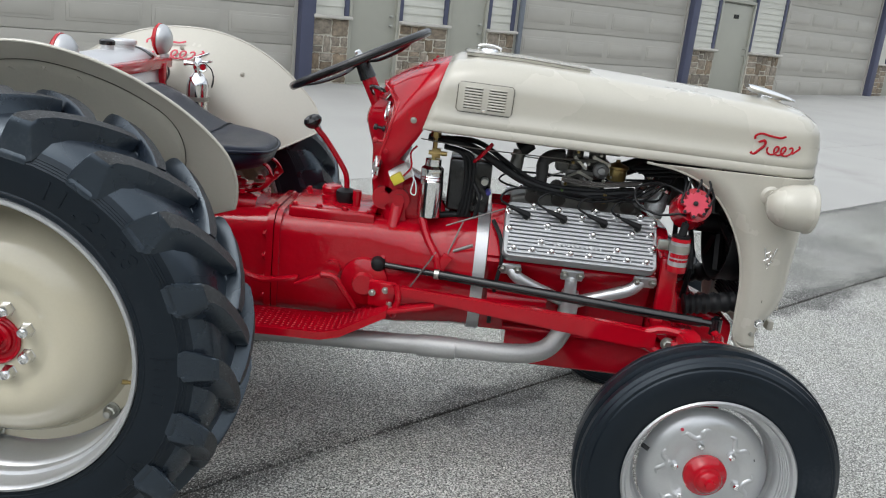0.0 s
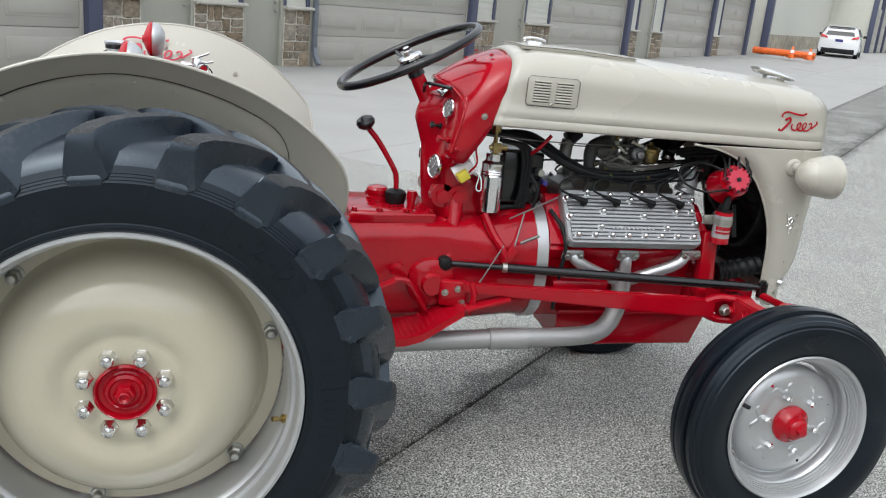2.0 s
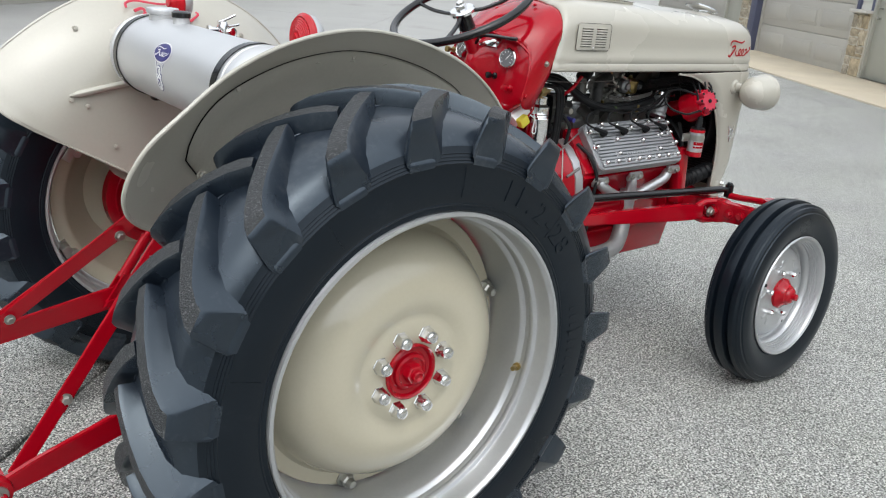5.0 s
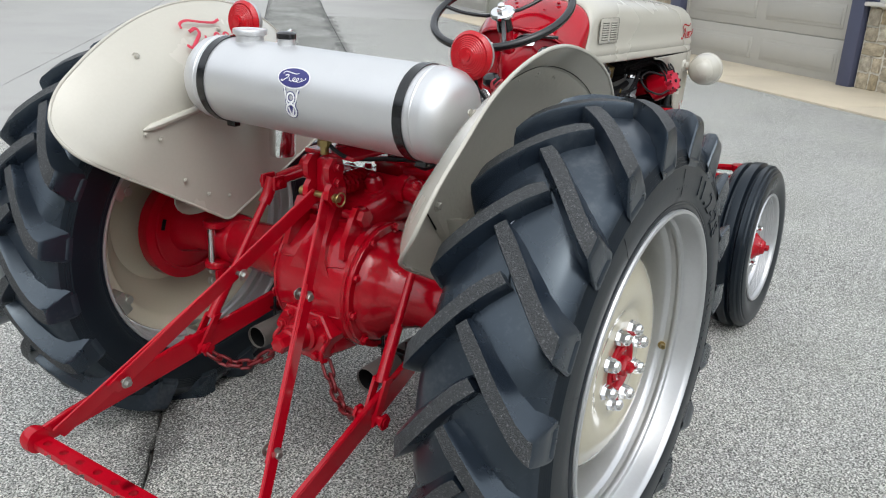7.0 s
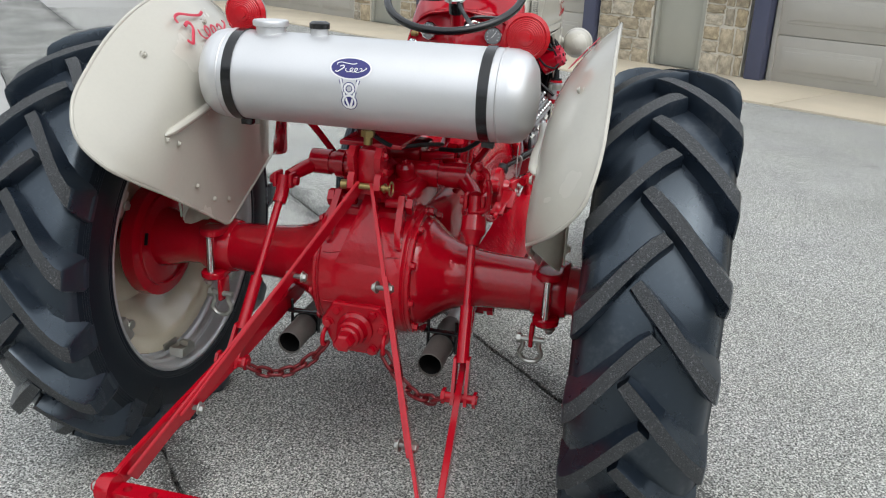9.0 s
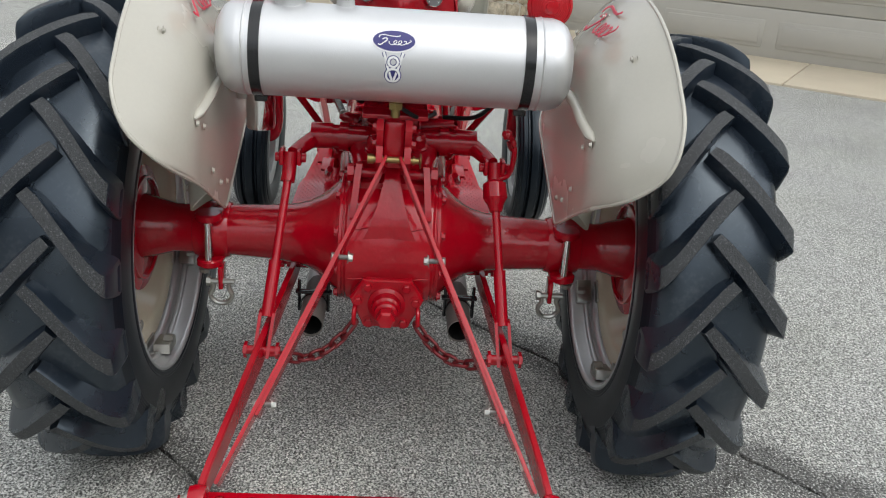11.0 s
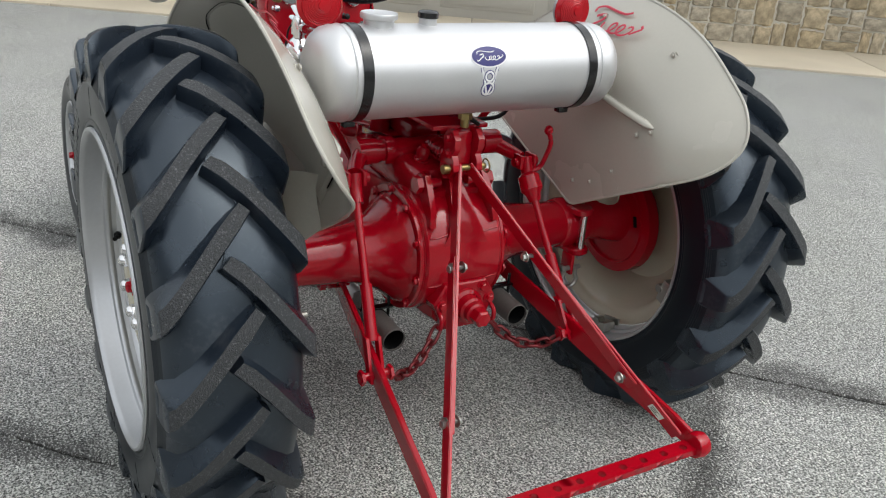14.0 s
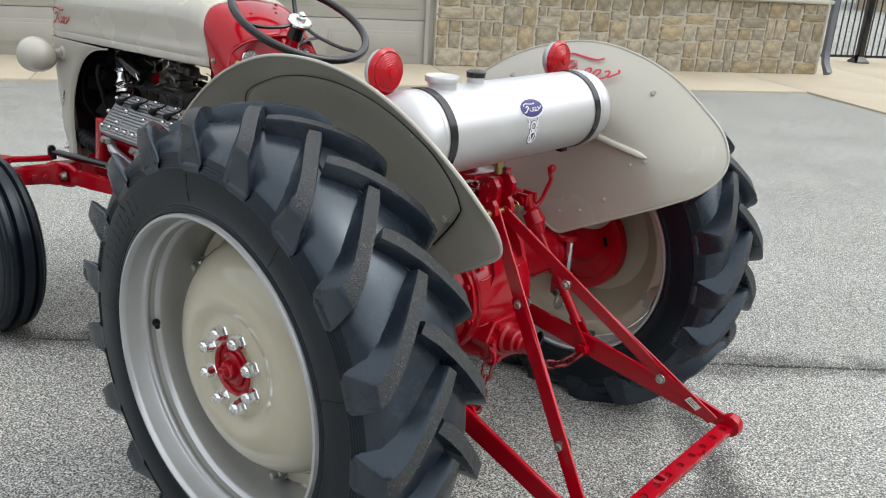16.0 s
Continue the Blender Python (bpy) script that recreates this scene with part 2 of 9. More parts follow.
    l.new(clean.outputs[0], moss.inputs[0])
    l.new(cr.outputs["Color"], moss.inputs[6])
    moss.inputs[7].default_value = (0.985, 1.0, 0.945, 1)
    hs = n.new("ShaderNodeHueSaturation")
    l.new(moss.outputs[2], hs.inputs["Color"]), l.new(m2.outputs[0], hs.inputs["Value"])
    l.new(hs.outputs["Color"], b.inputs["Base Color"])
    b.inputs["Roughness"].default_value = 0.85
    bp = n.new("ShaderNodeBump")
    bp.inputs["Strength"].default_value, bp.inputs["Distance"].default_value = 0.8, 0.004
    l.new(cell.outputs["Distance"], bp.inputs["Height"])
    bp.invert = True
    l.new(bp.outputs["Normal"], b.inputs["Normal"])
    return m


ALONG_V, ALONG_U = (-0.6909, 0.7230, 0.0), (0.7230, 0.6909, 0.0)
JOINTS = [(ALONG_V, -0.627, 0.20), (ALONG_V, 0.568, 0.15)]
SLAB = concrete("aggregate_concrete", 0.95, 0.88, 0.35, JOINTS)
# stained like SLAB, but its tone is raised to offset shade under the tractor
VALLEY = concrete("stained_lightened_concrete", 1.06, 0.82, 0.40, JOINTS + [(ALONG_U, -0.83, 0.15)])
STRIP = concrete("dark_weathered_concrete", 0.80, 0.62, 0.42, JOINTS)
SMOOTH = surface("pale_smooth_concrete", (0.335, 0.334, 0.320), 0.85, vary=0.14, scale=0.6, fine=80, bump=0.3, bump_scale=150, dirt=(0.24, 0.234, 0.220), dirt_at=0.80)
CRUMBS = surface("dark_grit", (0.075, 0.072, 0.066), 0.95, vary=0.4, island=0.5)
EARTH = surface("joint_dirt", (0.05, 0.045, 0.04), 0.95, vary=0.3)


# ---- mesh tools ----
def orient(d):
    return Vector(d).normalized().to_track_quat("Z", "Y").to_matrix().to_4x4()


def ring_faces(bm, rings, closed=True, caps=True):
    for a, b in zip(rings, rings[1:]):
        k = len(a)
        for i in range(k if closed else k - 1):
            j = (i + 1) % k
            bm.faces.new((a[i], a[j], b[j], b[i]))
    if caps and closed:
        bm.faces.new(rings[0][::-1])
        bm.faces.new(rings[-1])


def loft(bm, rings, closed=True, caps=True):
    ring_faces(bm, [[bm.verts.new(p) for p in r] for r in rings], closed, caps)
    return bm


def box(bm, size, at=(0, 0, 0), turn=None, bevel=0.0):
    m = Matrix.Translation(at) @ (turn or Matrix()) @ Matrix.Diagonal((*size, 1))
    made = bmesh.ops.create_cube(bm, size=1, matrix=m)["verts"]
    if bevel:
        edges = list({e for v in made for e in v.link_edges})
        bmesh.ops.bevel(bm, geom=edges, offset=bevel, segments=2, affect="EDGES", profile=0.5)
    return bm


def rod(bm, a, b, r, r2=None, seg=16):
    a, b = Vector(a), Vector(b)
    m = orient(b - a)
    rings = []
    for p, q in ((a, r), (b, r if r2 is None else r2)):
        rings.append([p + m @ Vector((q * math.cos(2 * math.pi * i / seg), q * math.sin(2 * math.pi * i / seg), 0)) for i in range(seg)])
    return loft(bm, rings)


def lathe(bm, profile, at=(0, 0, 0), axis=(0, 0, 1), seg=32, close=False):
    """profile: (radius, height along the axis)."""
    m = Matrix.Translation(at) @ orient(axis)
    rings = []
    for r, h in profile:
        rings.append([m @ Vector((max(r, 1e-4) * math.cos(2 * math.pi * i / seg), max(r, 1e-4) * math.sin(2 * math.pi * i / seg), h)) for i in range(seg)])
    if close:
        rings.append(rings[0])
        vs = [[bm.verts.new(p) for p in r] for r in rings[:-1]]
        ring_faces(bm, vs + [vs[0]], True, False)
    else:
        loft(bm, rings)
    return bm


def smooth_path(pts, n=6):
    pts = [Vector(p) for p in pts]
    q = [2 * pts[0] - pts[1]] + pts + [2 * pts[-1] - pts[-2]]
    out = []
    for i in range(1, len(q) - 2):
        p0, p1, p2, p3 = q[i - 1 : i + 3]
        for k in range(n):
            t = k / n
            out.append(0.5 * (2 * p1 + (p2 - p0) * t + (2 * p0 - 5 * p1 + 4 * p2 - p3) * t * t + (3 * p1 - p0 - 3 * p2 + p3) * t**3))
    return out + [pts[-1]]


def tube(bm, pts, r, seg=10, n=6, sharp=False, flat=1.0):
    path = [Vector(p) for p in pts] if sharp else smooth_path(pts, n)
    up = Vector((0.13, 0.2, 1)).normalized()
    rings = []
    for i, p in enumerate(path):
        d = (path[min(i + 1, len(path) - 1)] - path[max(i - 1, 0)]).normalized()
        side = d.cross(up)
        if side.length < 0.05:
            side = d.cross(Vector((1, 0.1, 0)))
        side.normalize()
        top = side.cross(d)
        rad = r(i / (len(path) - 1)) if callable(r) else r
        rings.append([p + rad * math.cos(2 * math.pi * k / seg) * side + rad * flat * math.sin(2 * math.pi * k / seg) * top for k in range(seg)])
    return loft(bm, rings)


def hexbolt(bm, at, axis, r=0.009, h=0.007, washer=True):
    at, axis = Vector(at), Vector(axis).normalized()
    if washer:
        rod(bm, at, at + axis * 0.0025, r * 1.45, seg=14)
        at = at + axis * 0.0025
    lathe(bm, [(r, 0), (r, h * 0.8), (r * 0.8, h)], at, axis, seg=6)
    return bm


def finish(bm, material, angle=0.6):
    bmesh.ops.recalc_face_normals(bm, faces=bm.faces)
    for f in bm.faces:
        f.smooth = True
    for e in bm.edges:
        if len(e.link_faces) == 2 and e.calc_face_angle(0) > angle:
            e.smooth = False
    me = bpy.data.meshes.new("mesh")
    bm.to_mesh(me)
    bm.free()
    for mt in material if isinstance(material, (list, tuple)) else [material]:
        me.materials.append(mt)
    return me


def part(name, bm, material, parent=None, label="", at=None, angle=0.6):
    """Links a bmesh, or a finished mesh, as one mesh object under a thing or a part."""
    ob = new(name, bm if isinstance(bm, bpy.types.Mesh) else finish(bm, material, angle))
    if parent:
        ob.parent = parent
    if at is not None:
        ob.matrix_basis = at if isinstance(at, Matrix) else Matrix.Translation(at)
    if label:
        tagged(ob, label)
    return ob


def B():
    return bmesh.new()


# ---- ground: slabs of exposed aggregate concrete over a sheet that reaches the horizon ----
U = Vector((math.cos(radians(43.7)), math.sin(radians(43.7)), 0))
V = Vector((-U.y, U.x, 0))
bm = B()
bmesh.ops.create_grid(bm, x_segments=2, y_segments=2, size=1500, matrix=Matrix.Translation((0, 0, -0.03)))
ground = part("ground", bm, EARTH)
tagged(ground, "dark earth under the concrete yard, seen in its joints", "ground", kind="structure")


RISE, TOP = 15.5, 51.0


def rise(u):
    """The lane climbs gently towards its end."""
    return 0.6 * min(1.0, max(0.0, (u - RISE) / (TOP - RISE)))


def slab(u0, u1, v0, v1, material, top=0.0, gap=0.006, parent=None, name="slab"):
    """One concrete slab with uneven, slightly rounded edges."""
    rng = random.Random(int(u0 * 37 + v0 * 101))
    outline = []
    corners = [(u0 + gap, v0 + gap), (u1 - gap, v0 + gap), (u1 - gap, v1 - gap), (u0 + gap, v1 - gap)]
    for (a, b), (c, d) in zip(corners, corners[1:] + corners[:1]):
        k = max(2, min(160, int(math.hypot(c - a, d - b) / 0.07)))
        for i in range(k):
            t = i / k
            w = 0.006 if i else 0
            outline.append((a + (c - a) * t + rng.uniform(-w, w), b + (d - b) * t + rng.uniform(-w, w)))
    cu, cv = (u0 + u1) / 2, (v0 + v1) / 2
    bm = B()
    rings = []
    for z, inset in ((-0.028, 0.0), (top - 0.004, 0.0), (top, 0.004)):
        rings.append([U * (p - math.copysign(inset, p - cu)) + V * (q - math.copysign(inset, q - cv)) + Vector((0, 0, z + rise(p))) for p, q in outline])
    loft(bm, rings)
    return part(name, bm, material, parent or ground, angle=0.02)


J1, J2, J3 = -0.627, 0.568, 2.75
for a, b in ((-40, -7.5), (-7.5, 3.6), (3.6, 9), (9, RISE), (RISE, 28), (28, TOP)):
    slab(a, b, J1, J2, VALLEY if b < 5 else STRIP, gap=0.005)
for a, b in ((-40, -9), (-9, 4.2), (4.2, 11), (11, RISE), (RISE, 24), (24, TOP)):
    slab(a, b, J2, J3, SLAB if b < 5 else SMOOTH, gap=0.004)
for a, b in ((-40, -4), (-4, 12), (12, RISE), (RISE, TOP)):
    slab(a, b, J3, 40, SMOOTH, gap=0.006)
slab(-60, RISE, -14.0, J1, SLAB, gap=0.004)
slab(RISE, TOP, -14.0, J1, SMOOTH, gap=0.007)
slab(TOP, 400, -200, 200, SMOOTH)
slab(-400, -60, -200, 200, SMOOTH)
slab(-60, 70, -60, -14.0, SLAB)
slab(-60, RISE, 40, 200, SMOOTH)


def joint_dirt(points, count, spread, seed):
    """Crumbs of earth and broken aggregate gathered along a joint."""
    rng = random.Random(seed)
    bm = B()
    for i in range(count):
        k = rng.uniform(0, len(points) - 1)
        a, b = points[int(k)], points[int(k) + 1]
        c = a + (b - a) * (k - int(k))
        patch = 0.35 + 0.65 * (0.5 + 0.5 * math.sin(9.1 * k * len(points) + seed + 3 * math.sin(23 * k))) ** 2
        d = rng.gauss(0, spread * patch)
        r = rng.uniform(0.002, 0.0055)
        c = c + (V if abs((b - a).dot(U)) > abs((b - a).dot(V)) else U) * d
        base = [bm.verts.new((c.x + r * math.cos(q + j), c.y + r * math.sin(q + j) * 0.8, -0.001)) for j in (rng.uniform(0, 1),) for q in (0, 1.57, 3.14, 4.71)]
        top = bm.verts.new((c.x + rng.uniform(-r, r) * 0.4, c.y + rng.uniform(-r, r) * 0.4, r * rng.uniform(0.4, 0.9)))
        for j in range(4):
            bm.faces.new((base[j], base[(j + 1) % 4], top))
    ob = part("joint_crumbs", bm, CRUMBS)
    tagged(ob, "dark crumbs of earth and grit along a concrete joint", "grit", kind="stuff")


joint_dirt([U * -6 + V * J1, U * -1.5 + V * J1, U * 2 + V * J1, U * 5 + V * J1], 2200, 0.015, 3)
joint_dirt([U * -4 + V * J2, U * 3 + V * J2], 1100, 0.016, 5)
joint_dirt([U * -0.83 + V * J1, U * -0.86 + V * (J1 + 0.4), U * -0.80 + V * (J2 - 0.4), U * -0.87 + V * J2], 700, 0.035, 8)


# ---- the two rows of garages ----
def local_matrix(angle, v, flip):
    """x along the wall, y out of its face towards the yard, z up."""
    a = radians(angle)
    along, out = Vector((math.cos(a), math.sin(a), 0)), Vector((-math.sin(a), math.cos(a), 0))
    face = out * (-1 if flip else 1)
    m = Matrix((along, face, Vector((0, 0, 1)))).transposed().to_4x4()
    m.translation = out * v
    return m


def stone_mesh(seed, material):
    rng = random.Random(seed)
    bm = B()
    rings = []
    n = 5
    for y, s in ((-0.5, 1.0), (0.15, 1.0), (0.5, 0.88)):
        ring = []
        for i in range(n * 4):
            k, t = divmod(i, n)
            t = t / n - 0.5
            p = ((t, -0.5), (0.5, t), (-t, 0.5), (-0.5, -t))[k]
            j = rng.uniform(-0.04, 0.04)
            ring.append((p[0] * s + j * 1.4, y + (rng.uniform(-0.16, 0.1) if y > 0.3 else 0), p[1] * s + rng.uniform(-0.06, 0.06)))
        rings.append(ring)
    loft(bm, rings)
    return finish(bm, material, 0.5)


STONES = [stone_mesh(k, STONE) for k in range(7)]
DARK_STONES = [stone_mesh(k, STONE_DARK) for k in range(7)]


def stonework(parent, x0, x1, z0, z1, seed, stones, depth=0.05):
    """Irregular squared stones, split from the field, each its own piece set proud of the mortar."""
    rng = random.Random(seed)
    todo, cells = [(x0, x1, z0, z1)], []
    while todo:
        a, b, c, d = todo.pop()
        w, h = b - a, d - c
        if (w > 0.50 or h > 0.33 or w * h > rng.uniform(0.028, 0.105)) and max(w, h) > 0.15:
            if w > h * rng.uniform(0.9, 1.7):
                s = a + w * rng.uniform(0.36, 0.64)
                todo += [(a, s, c, d), (s, b, c, d)]
            else:
                s = c + h * rng.uniform(0.36, 0.64)
                todo += [(a, b, c, s), (a, b, s, d)]
        else:
            cells.append((a, b, c, d))
    for a, b, c, d in cells:
        g = rng.uniform(0.012, 0.024)
        m = Matrix.Translation(((a + b) / 2, depth * 0.5 - 0.035, (c + d) / 2)) @ Matrix.Diagonal((b - a - g, depth * rng.uniform(0.85, 1.25), d - c - g, 1))
        part("stone", rng.choice(stones), None, parent, at=m)


def garage_row(tag, angle, v, flip, spans, height=3.4, depth=7.0, ends=(0, 1)):
    """spans: (kind, from, to) along the wall."""
    m = local_matrix(angle, v, flip)
    x0, x1 = spans[0][1], spans[-1][2]
    bm = B()
    box(bm, (x1 - x0, depth, height), ((x0 + x1) / 2, -depth / 2 - 0.12, height / 2))
    wall = part("wall_" + tag, bm, SIDING, at=m)
    tagged(wall, "long row of garages with cream lap siding and stone piers", "wall", kind="structure")
    bm = B()
    loft(bm, [[(x, 0.5, height), (x, -depth / 2, height + 1.6), (x, -depth - 0.5, height), (x, -depth - 0.5, height - 0.15), (x, 0.5, height - 0.15)] for x in (x0 - 0.4, x1 + 0.4)])
    part("roof", bm, ROOF, wall)
    board = None
    for kind, a, b in spans:
        w, c = b - a, (a + b) / 2
        if kind == "garage":
            bm = B()
            for s in range(5):
                z0, z1 = s * 0.56, s * 0.56 + 0.552
                box(bm, (w, 0.04, z1 - z0), (c, -0.10, (z0 + z1) / 2), bevel=0.004)
                k = max(2, round(w / 1.25))
                for i in range(k):
                    xa, xb = a + w * (i + 0.06) / k, a + w * (i + 0.94) / k
                    box(bm, (xb - xa, 0.03, 0.30), ((xa + xb) / 2, -0.086, (z0 + z1) / 2), bevel=0.012)
                    box(bm, (xb - xa - 0.09, 0.03, 0.21), ((xa + xb) / 2, -0.078, (z0 + z1) / 2), bevel=0.006)
            part("garage_door", bm, GARAGE, wall, "closed beige sectional garage door with raised panels")
            bm = B()
            for x in (a - 0.02, b + 0.02):
                box(bm, (0.05, 0.06, 2.85), (x, -0.075, 1.425))
            box(bm, (w + 0.1, 0.06, 0.08), (c, -0.075, 2.86))
            part("jamb", bm, GARAGE, wall)
        elif kind == "trim":
            bm = B()
            box(bm, (w, 0.16, height - 0.02), (c, 0.0, height / 2), bevel=0.008)
            part("trim_post", bm, TRIM, wall, "slate blue corner post")
        elif kind == "door":
            bm = B()
            box(bm, (w - 0.08, 0.045, 2.05), (c, -0.085, 1.04), bevel=0.005)
            leaf = part("entry_door", bm, ENTRY, wall, "closed plain sage green steel door")
            bm = B()
            for x in (a + 0.02, b - 0.02):
                box(bm, (0.05, 0.10, 2.12), (x, -0.06, 1.06), bevel=0.004)
            box(bm, (w, 0.10, 0.06), (c, -0.06, 2.13), bevel=0.004)
            box(bm, (w, 0.14, 0.025), (c, -0.05, 0.0125))
            part("door_frame", bm, ENTRY, wall)
            bm = B()
            for z in (0.95, 1.10):
                lathe(bm, [(0.026, 0), (0.026, 0.008), (0.011, 0.012), (0.011, 0.035), (0.025, 0.045), (0.025, 0.06), (0.012, 0.068)], (b - 0.14, -0.065, z), (0, 1, 0), seg=14)
            part("door_knob", bm, ZINC, leaf, "nickel knob and lock")
            if w > 1.2:
                bm = B()
                box(bm, (0.20, 0.004, 0.09), (c, -0.060, 1.80))
                part("number_bar", bm, BLACK, leaf, "plain dark bar")
        elif kind == "stone":
            bm = B()
            box(bm, (w, 0.12, 1.0), (c, -0.06, 0.5))
            pier = part("stone_base", bm, MORTAR, wall, "squared brown-grey ledge stone" if tag == "left" else "squared tan ledge stone in pale mortar")
            stonework(pier, a + 0.005, b - 0.005, 0.01, 0.99, int(a * 100), DARK_STONES if tag == "left" else STONES)
            bm = B()
            box(bm, (w + 0.03, 0.20, 0.05), (c, 0.0, 1.025), bevel=0.012)
            part("cap", bm, CAPSTONE, wall)
            if w < 2:
                bm = B()
                for x in (a + 0.035, b - 0.035):
                    box(bm, (0.07, 0.05, 2.2), (x, -0.045, 2.15))
                part("corner_board", bm, TRIM, wall)
            for i in range(10):
                bm = B()
                z = 1.05 + i * 0.13
                d = 0.07 if w < 2 else 0.0
                loft(bm, [[(x, -0.09, z), (x, -0.055, z), (x, -0.075, z + 0.145), (x, -0.09, z + 0.145)] for x in (a + d, b - d)])
                part("siding_board", bm, SIDING, wall)
        elif kind == "spout":
            bm = B()
            box(bm, (0.09, 0.07, height - 0.35), (c, 0.06, height / 2 + 0.17), bevel=0.012)
            loft(bm, [[(c - 0.045, y, z), (c + 0.045, y, z), (c + 0.045, y + 0.07, z + k), (c - 0.045, y + 0.07, z + k)] for y, z, k in ((0.025, 0.36, 0), (0.06, 0.2, 0.0), (0.16, 0.04, 0.045))])
            part("downspout", bm, SPOUT, wall, "slate grey metal downspout with a kicked-out foot")
    return wall


garage_row("left", 40.0, 9.2, True, [
    ("garage", -5.0, 0.0), ("trim", 0.05, 0.3), ("stone", 0.3, 0.9), ("garage", 1.0, 5.45),
    ("trim", 5.5, 5.72), ("stone", 5.72, 6.38), ("door", 6.39, 7.33), ("stone", 7.34, 8.34), ("door", 8.36, 9.22), ("stone", 9.24, 9.88), ("spout", 9.9, 10.0),
    ("garage", 10.1, 14.83), ("trim", 14.88, 15.1), ("stone", 15.1, 15.98), ("door", 16.0, 17.3), ("stone", 17.34, 18.62), ("garage", 18.75, 23.2),
    ("trim", 23.25, 23.5), ("stone", 23.5, 24.2), ("door", 24.22, 25.3), ("stone", 25.32, 26.2), ("garage", 26.3, 30.6), ("trim", 30.65, 30.95), ("stone", 30.95, 31.9), ("garage", 32.0, 35.0), ("trim", 35.05, 35.3)])
garage_row("right", 57.0, -8.3, False, [
    ("spout", -7.92, -7.8), ("stone", -7.8, -2.12), ("garage", -2.0, 3.15), ("trim", 3.22, 3.42), ("stone", 3.5, 4.08), ("door", 4.09, 4.8), ("stone", 4.83, 5.68), ("trim", 5.7, 5.9),
    ("garage", 6.0, 9.1), ("trim", 9.15, 9.4), ("stone", 9.4, 9.9), ("door", 9.92, 10.7), ("stone", 10.72, 11.2), ("garage", 11.3, 14.5), ("trim", 14.55, 14.8), ("stone", 14.8, 15.4), ("door", 15.42, 16.2), ("garage", 16.3, 20.5)])

# plain unseen wall at the yard's near end, added to block low sky light
bm = B()
box(bm, (0.3, 21.0, 4.2), (0, 0, 2.1), bevel=0.02)
rear_wall = part("wall_near_end", bm, SIDING, at=Matrix.Translation(U * -12.5 + V * 0.5) @ Matrix.Rotation(radians(43.7), 4, "Z"))
tagged(rear_wall, "plain unseen wall added at the yard's near end to block light", "wall", kind="structure")
bm = B()
box(bm, (0.5, 21.2, 0.12), (0, 0, 4.26), bevel=0.02)
part("coping", bm, TRIM, rear_wall)

# tan concrete walk along the right row
am = local_matrix(57.0, -8.3, False)
for i in range(16):
    bm = B()
    x0 = -15.3 + i * 2.2
    box(bm, (2.19, 1.66 if x0 > -7 else 6.0, 0.05), (x0 + 1.1, 0.71 if x0 > -7 else 0.4, 0.0), bevel=0.008)
    walk_slab = part("pavement", bm, APRON, at=am)
    tagged(walk_slab, "tan brushed concrete walk along the garage wall", "pavement", kind="structure")


# ---- beyond the yard: end of the lane ----
def frame_at(a, b):
    """x from a to b along the ground, y to its left, z up; and the length."""
    a, b = Vector(a), Vector(b)
    d = b - a
    length = d.length
    d.normalize()
    m = Matrix((d, Vector((0, 0, 1)).cross(d), Vector((0, 0, 1)))).transposed().to_4x4()
    m.translation = a
    return m, length


def far_row(name, a, b, height, depth, side, bay, label):
    """A far building: walls, roof, slate posts and doors of its own."""
    m, length = frame_at(a, b)
    bm = B()
    box(bm, (length, depth, height + 1.2), (length / 2, side * depth / 2, height / 2 - 0.6))
    wall = part("wall_" + name, bm, SIDING, at=m)
    tagged(wall, label, "building", kind="structure")
    bm = B()
    loft(bm, [[(x, -side * 0.5, height - 0.1), (x, -side * 0.5, height), (x, side * depth / 2, height + 2.0), (x, side * (depth + 0.5), height), (x, side * (depth + 0.5), height - 0.1)] for x in (-0.5, length + 0.5)])
    part("roof", bm, ROOF, wall)
    bm = B()
    box(bm, (length, 0.1, 0.9), (length / 2, -side * 0.05, 0.35))
    part("stone_base", bm, STONE, wall, "tan stone base course")
    k = max(1, int(length / bay)) if bay else 0
    for i in range(k + 1):
        x = length * i / max(1, k)
        bm = B()
        box(bm, (0.32, 0.3, height), (x, -side * 0.1, height / 2), bevel=0.01)
        part("trim_post", bm, TRIM, wall, "slate blue post")
        if i < k:
            w = length / k
            bm = B()
            for r in range(5):
                box(bm, (w * 0.66, 0.05, 0.545), (x + w * 0.52, -side * 0.12, 0.28 + r * 0.56), bevel=0.01)
            part("garage_door", bm, GARAGE, wall, "closed beige garage door")
    return wall


far_row("setback", (22.9, 31.3, 0.45), (38.4, 47.3, 0.55), 4.6, 6, 1, 0, "cream siding wall on a tan stone base")
far_row("beyond", (39.6, 45.0, 0.6), (74.0, 78.7, 0.9), 5.2, 9, 1, 4.2, "far row of garages with slate posts")
far_row("opposite", (66.7, 54.6, 0.6), (89.7, 77.0, 0.8), 5.6, 9, -1, 3.0, "far row of garages across the lane")
far_row("behind_fence", (-16.0, -36.0, 0.0), (8.0, -30.0, 0.0), 3.6, 8, -1, 0, "pale building seen through the metal fence")

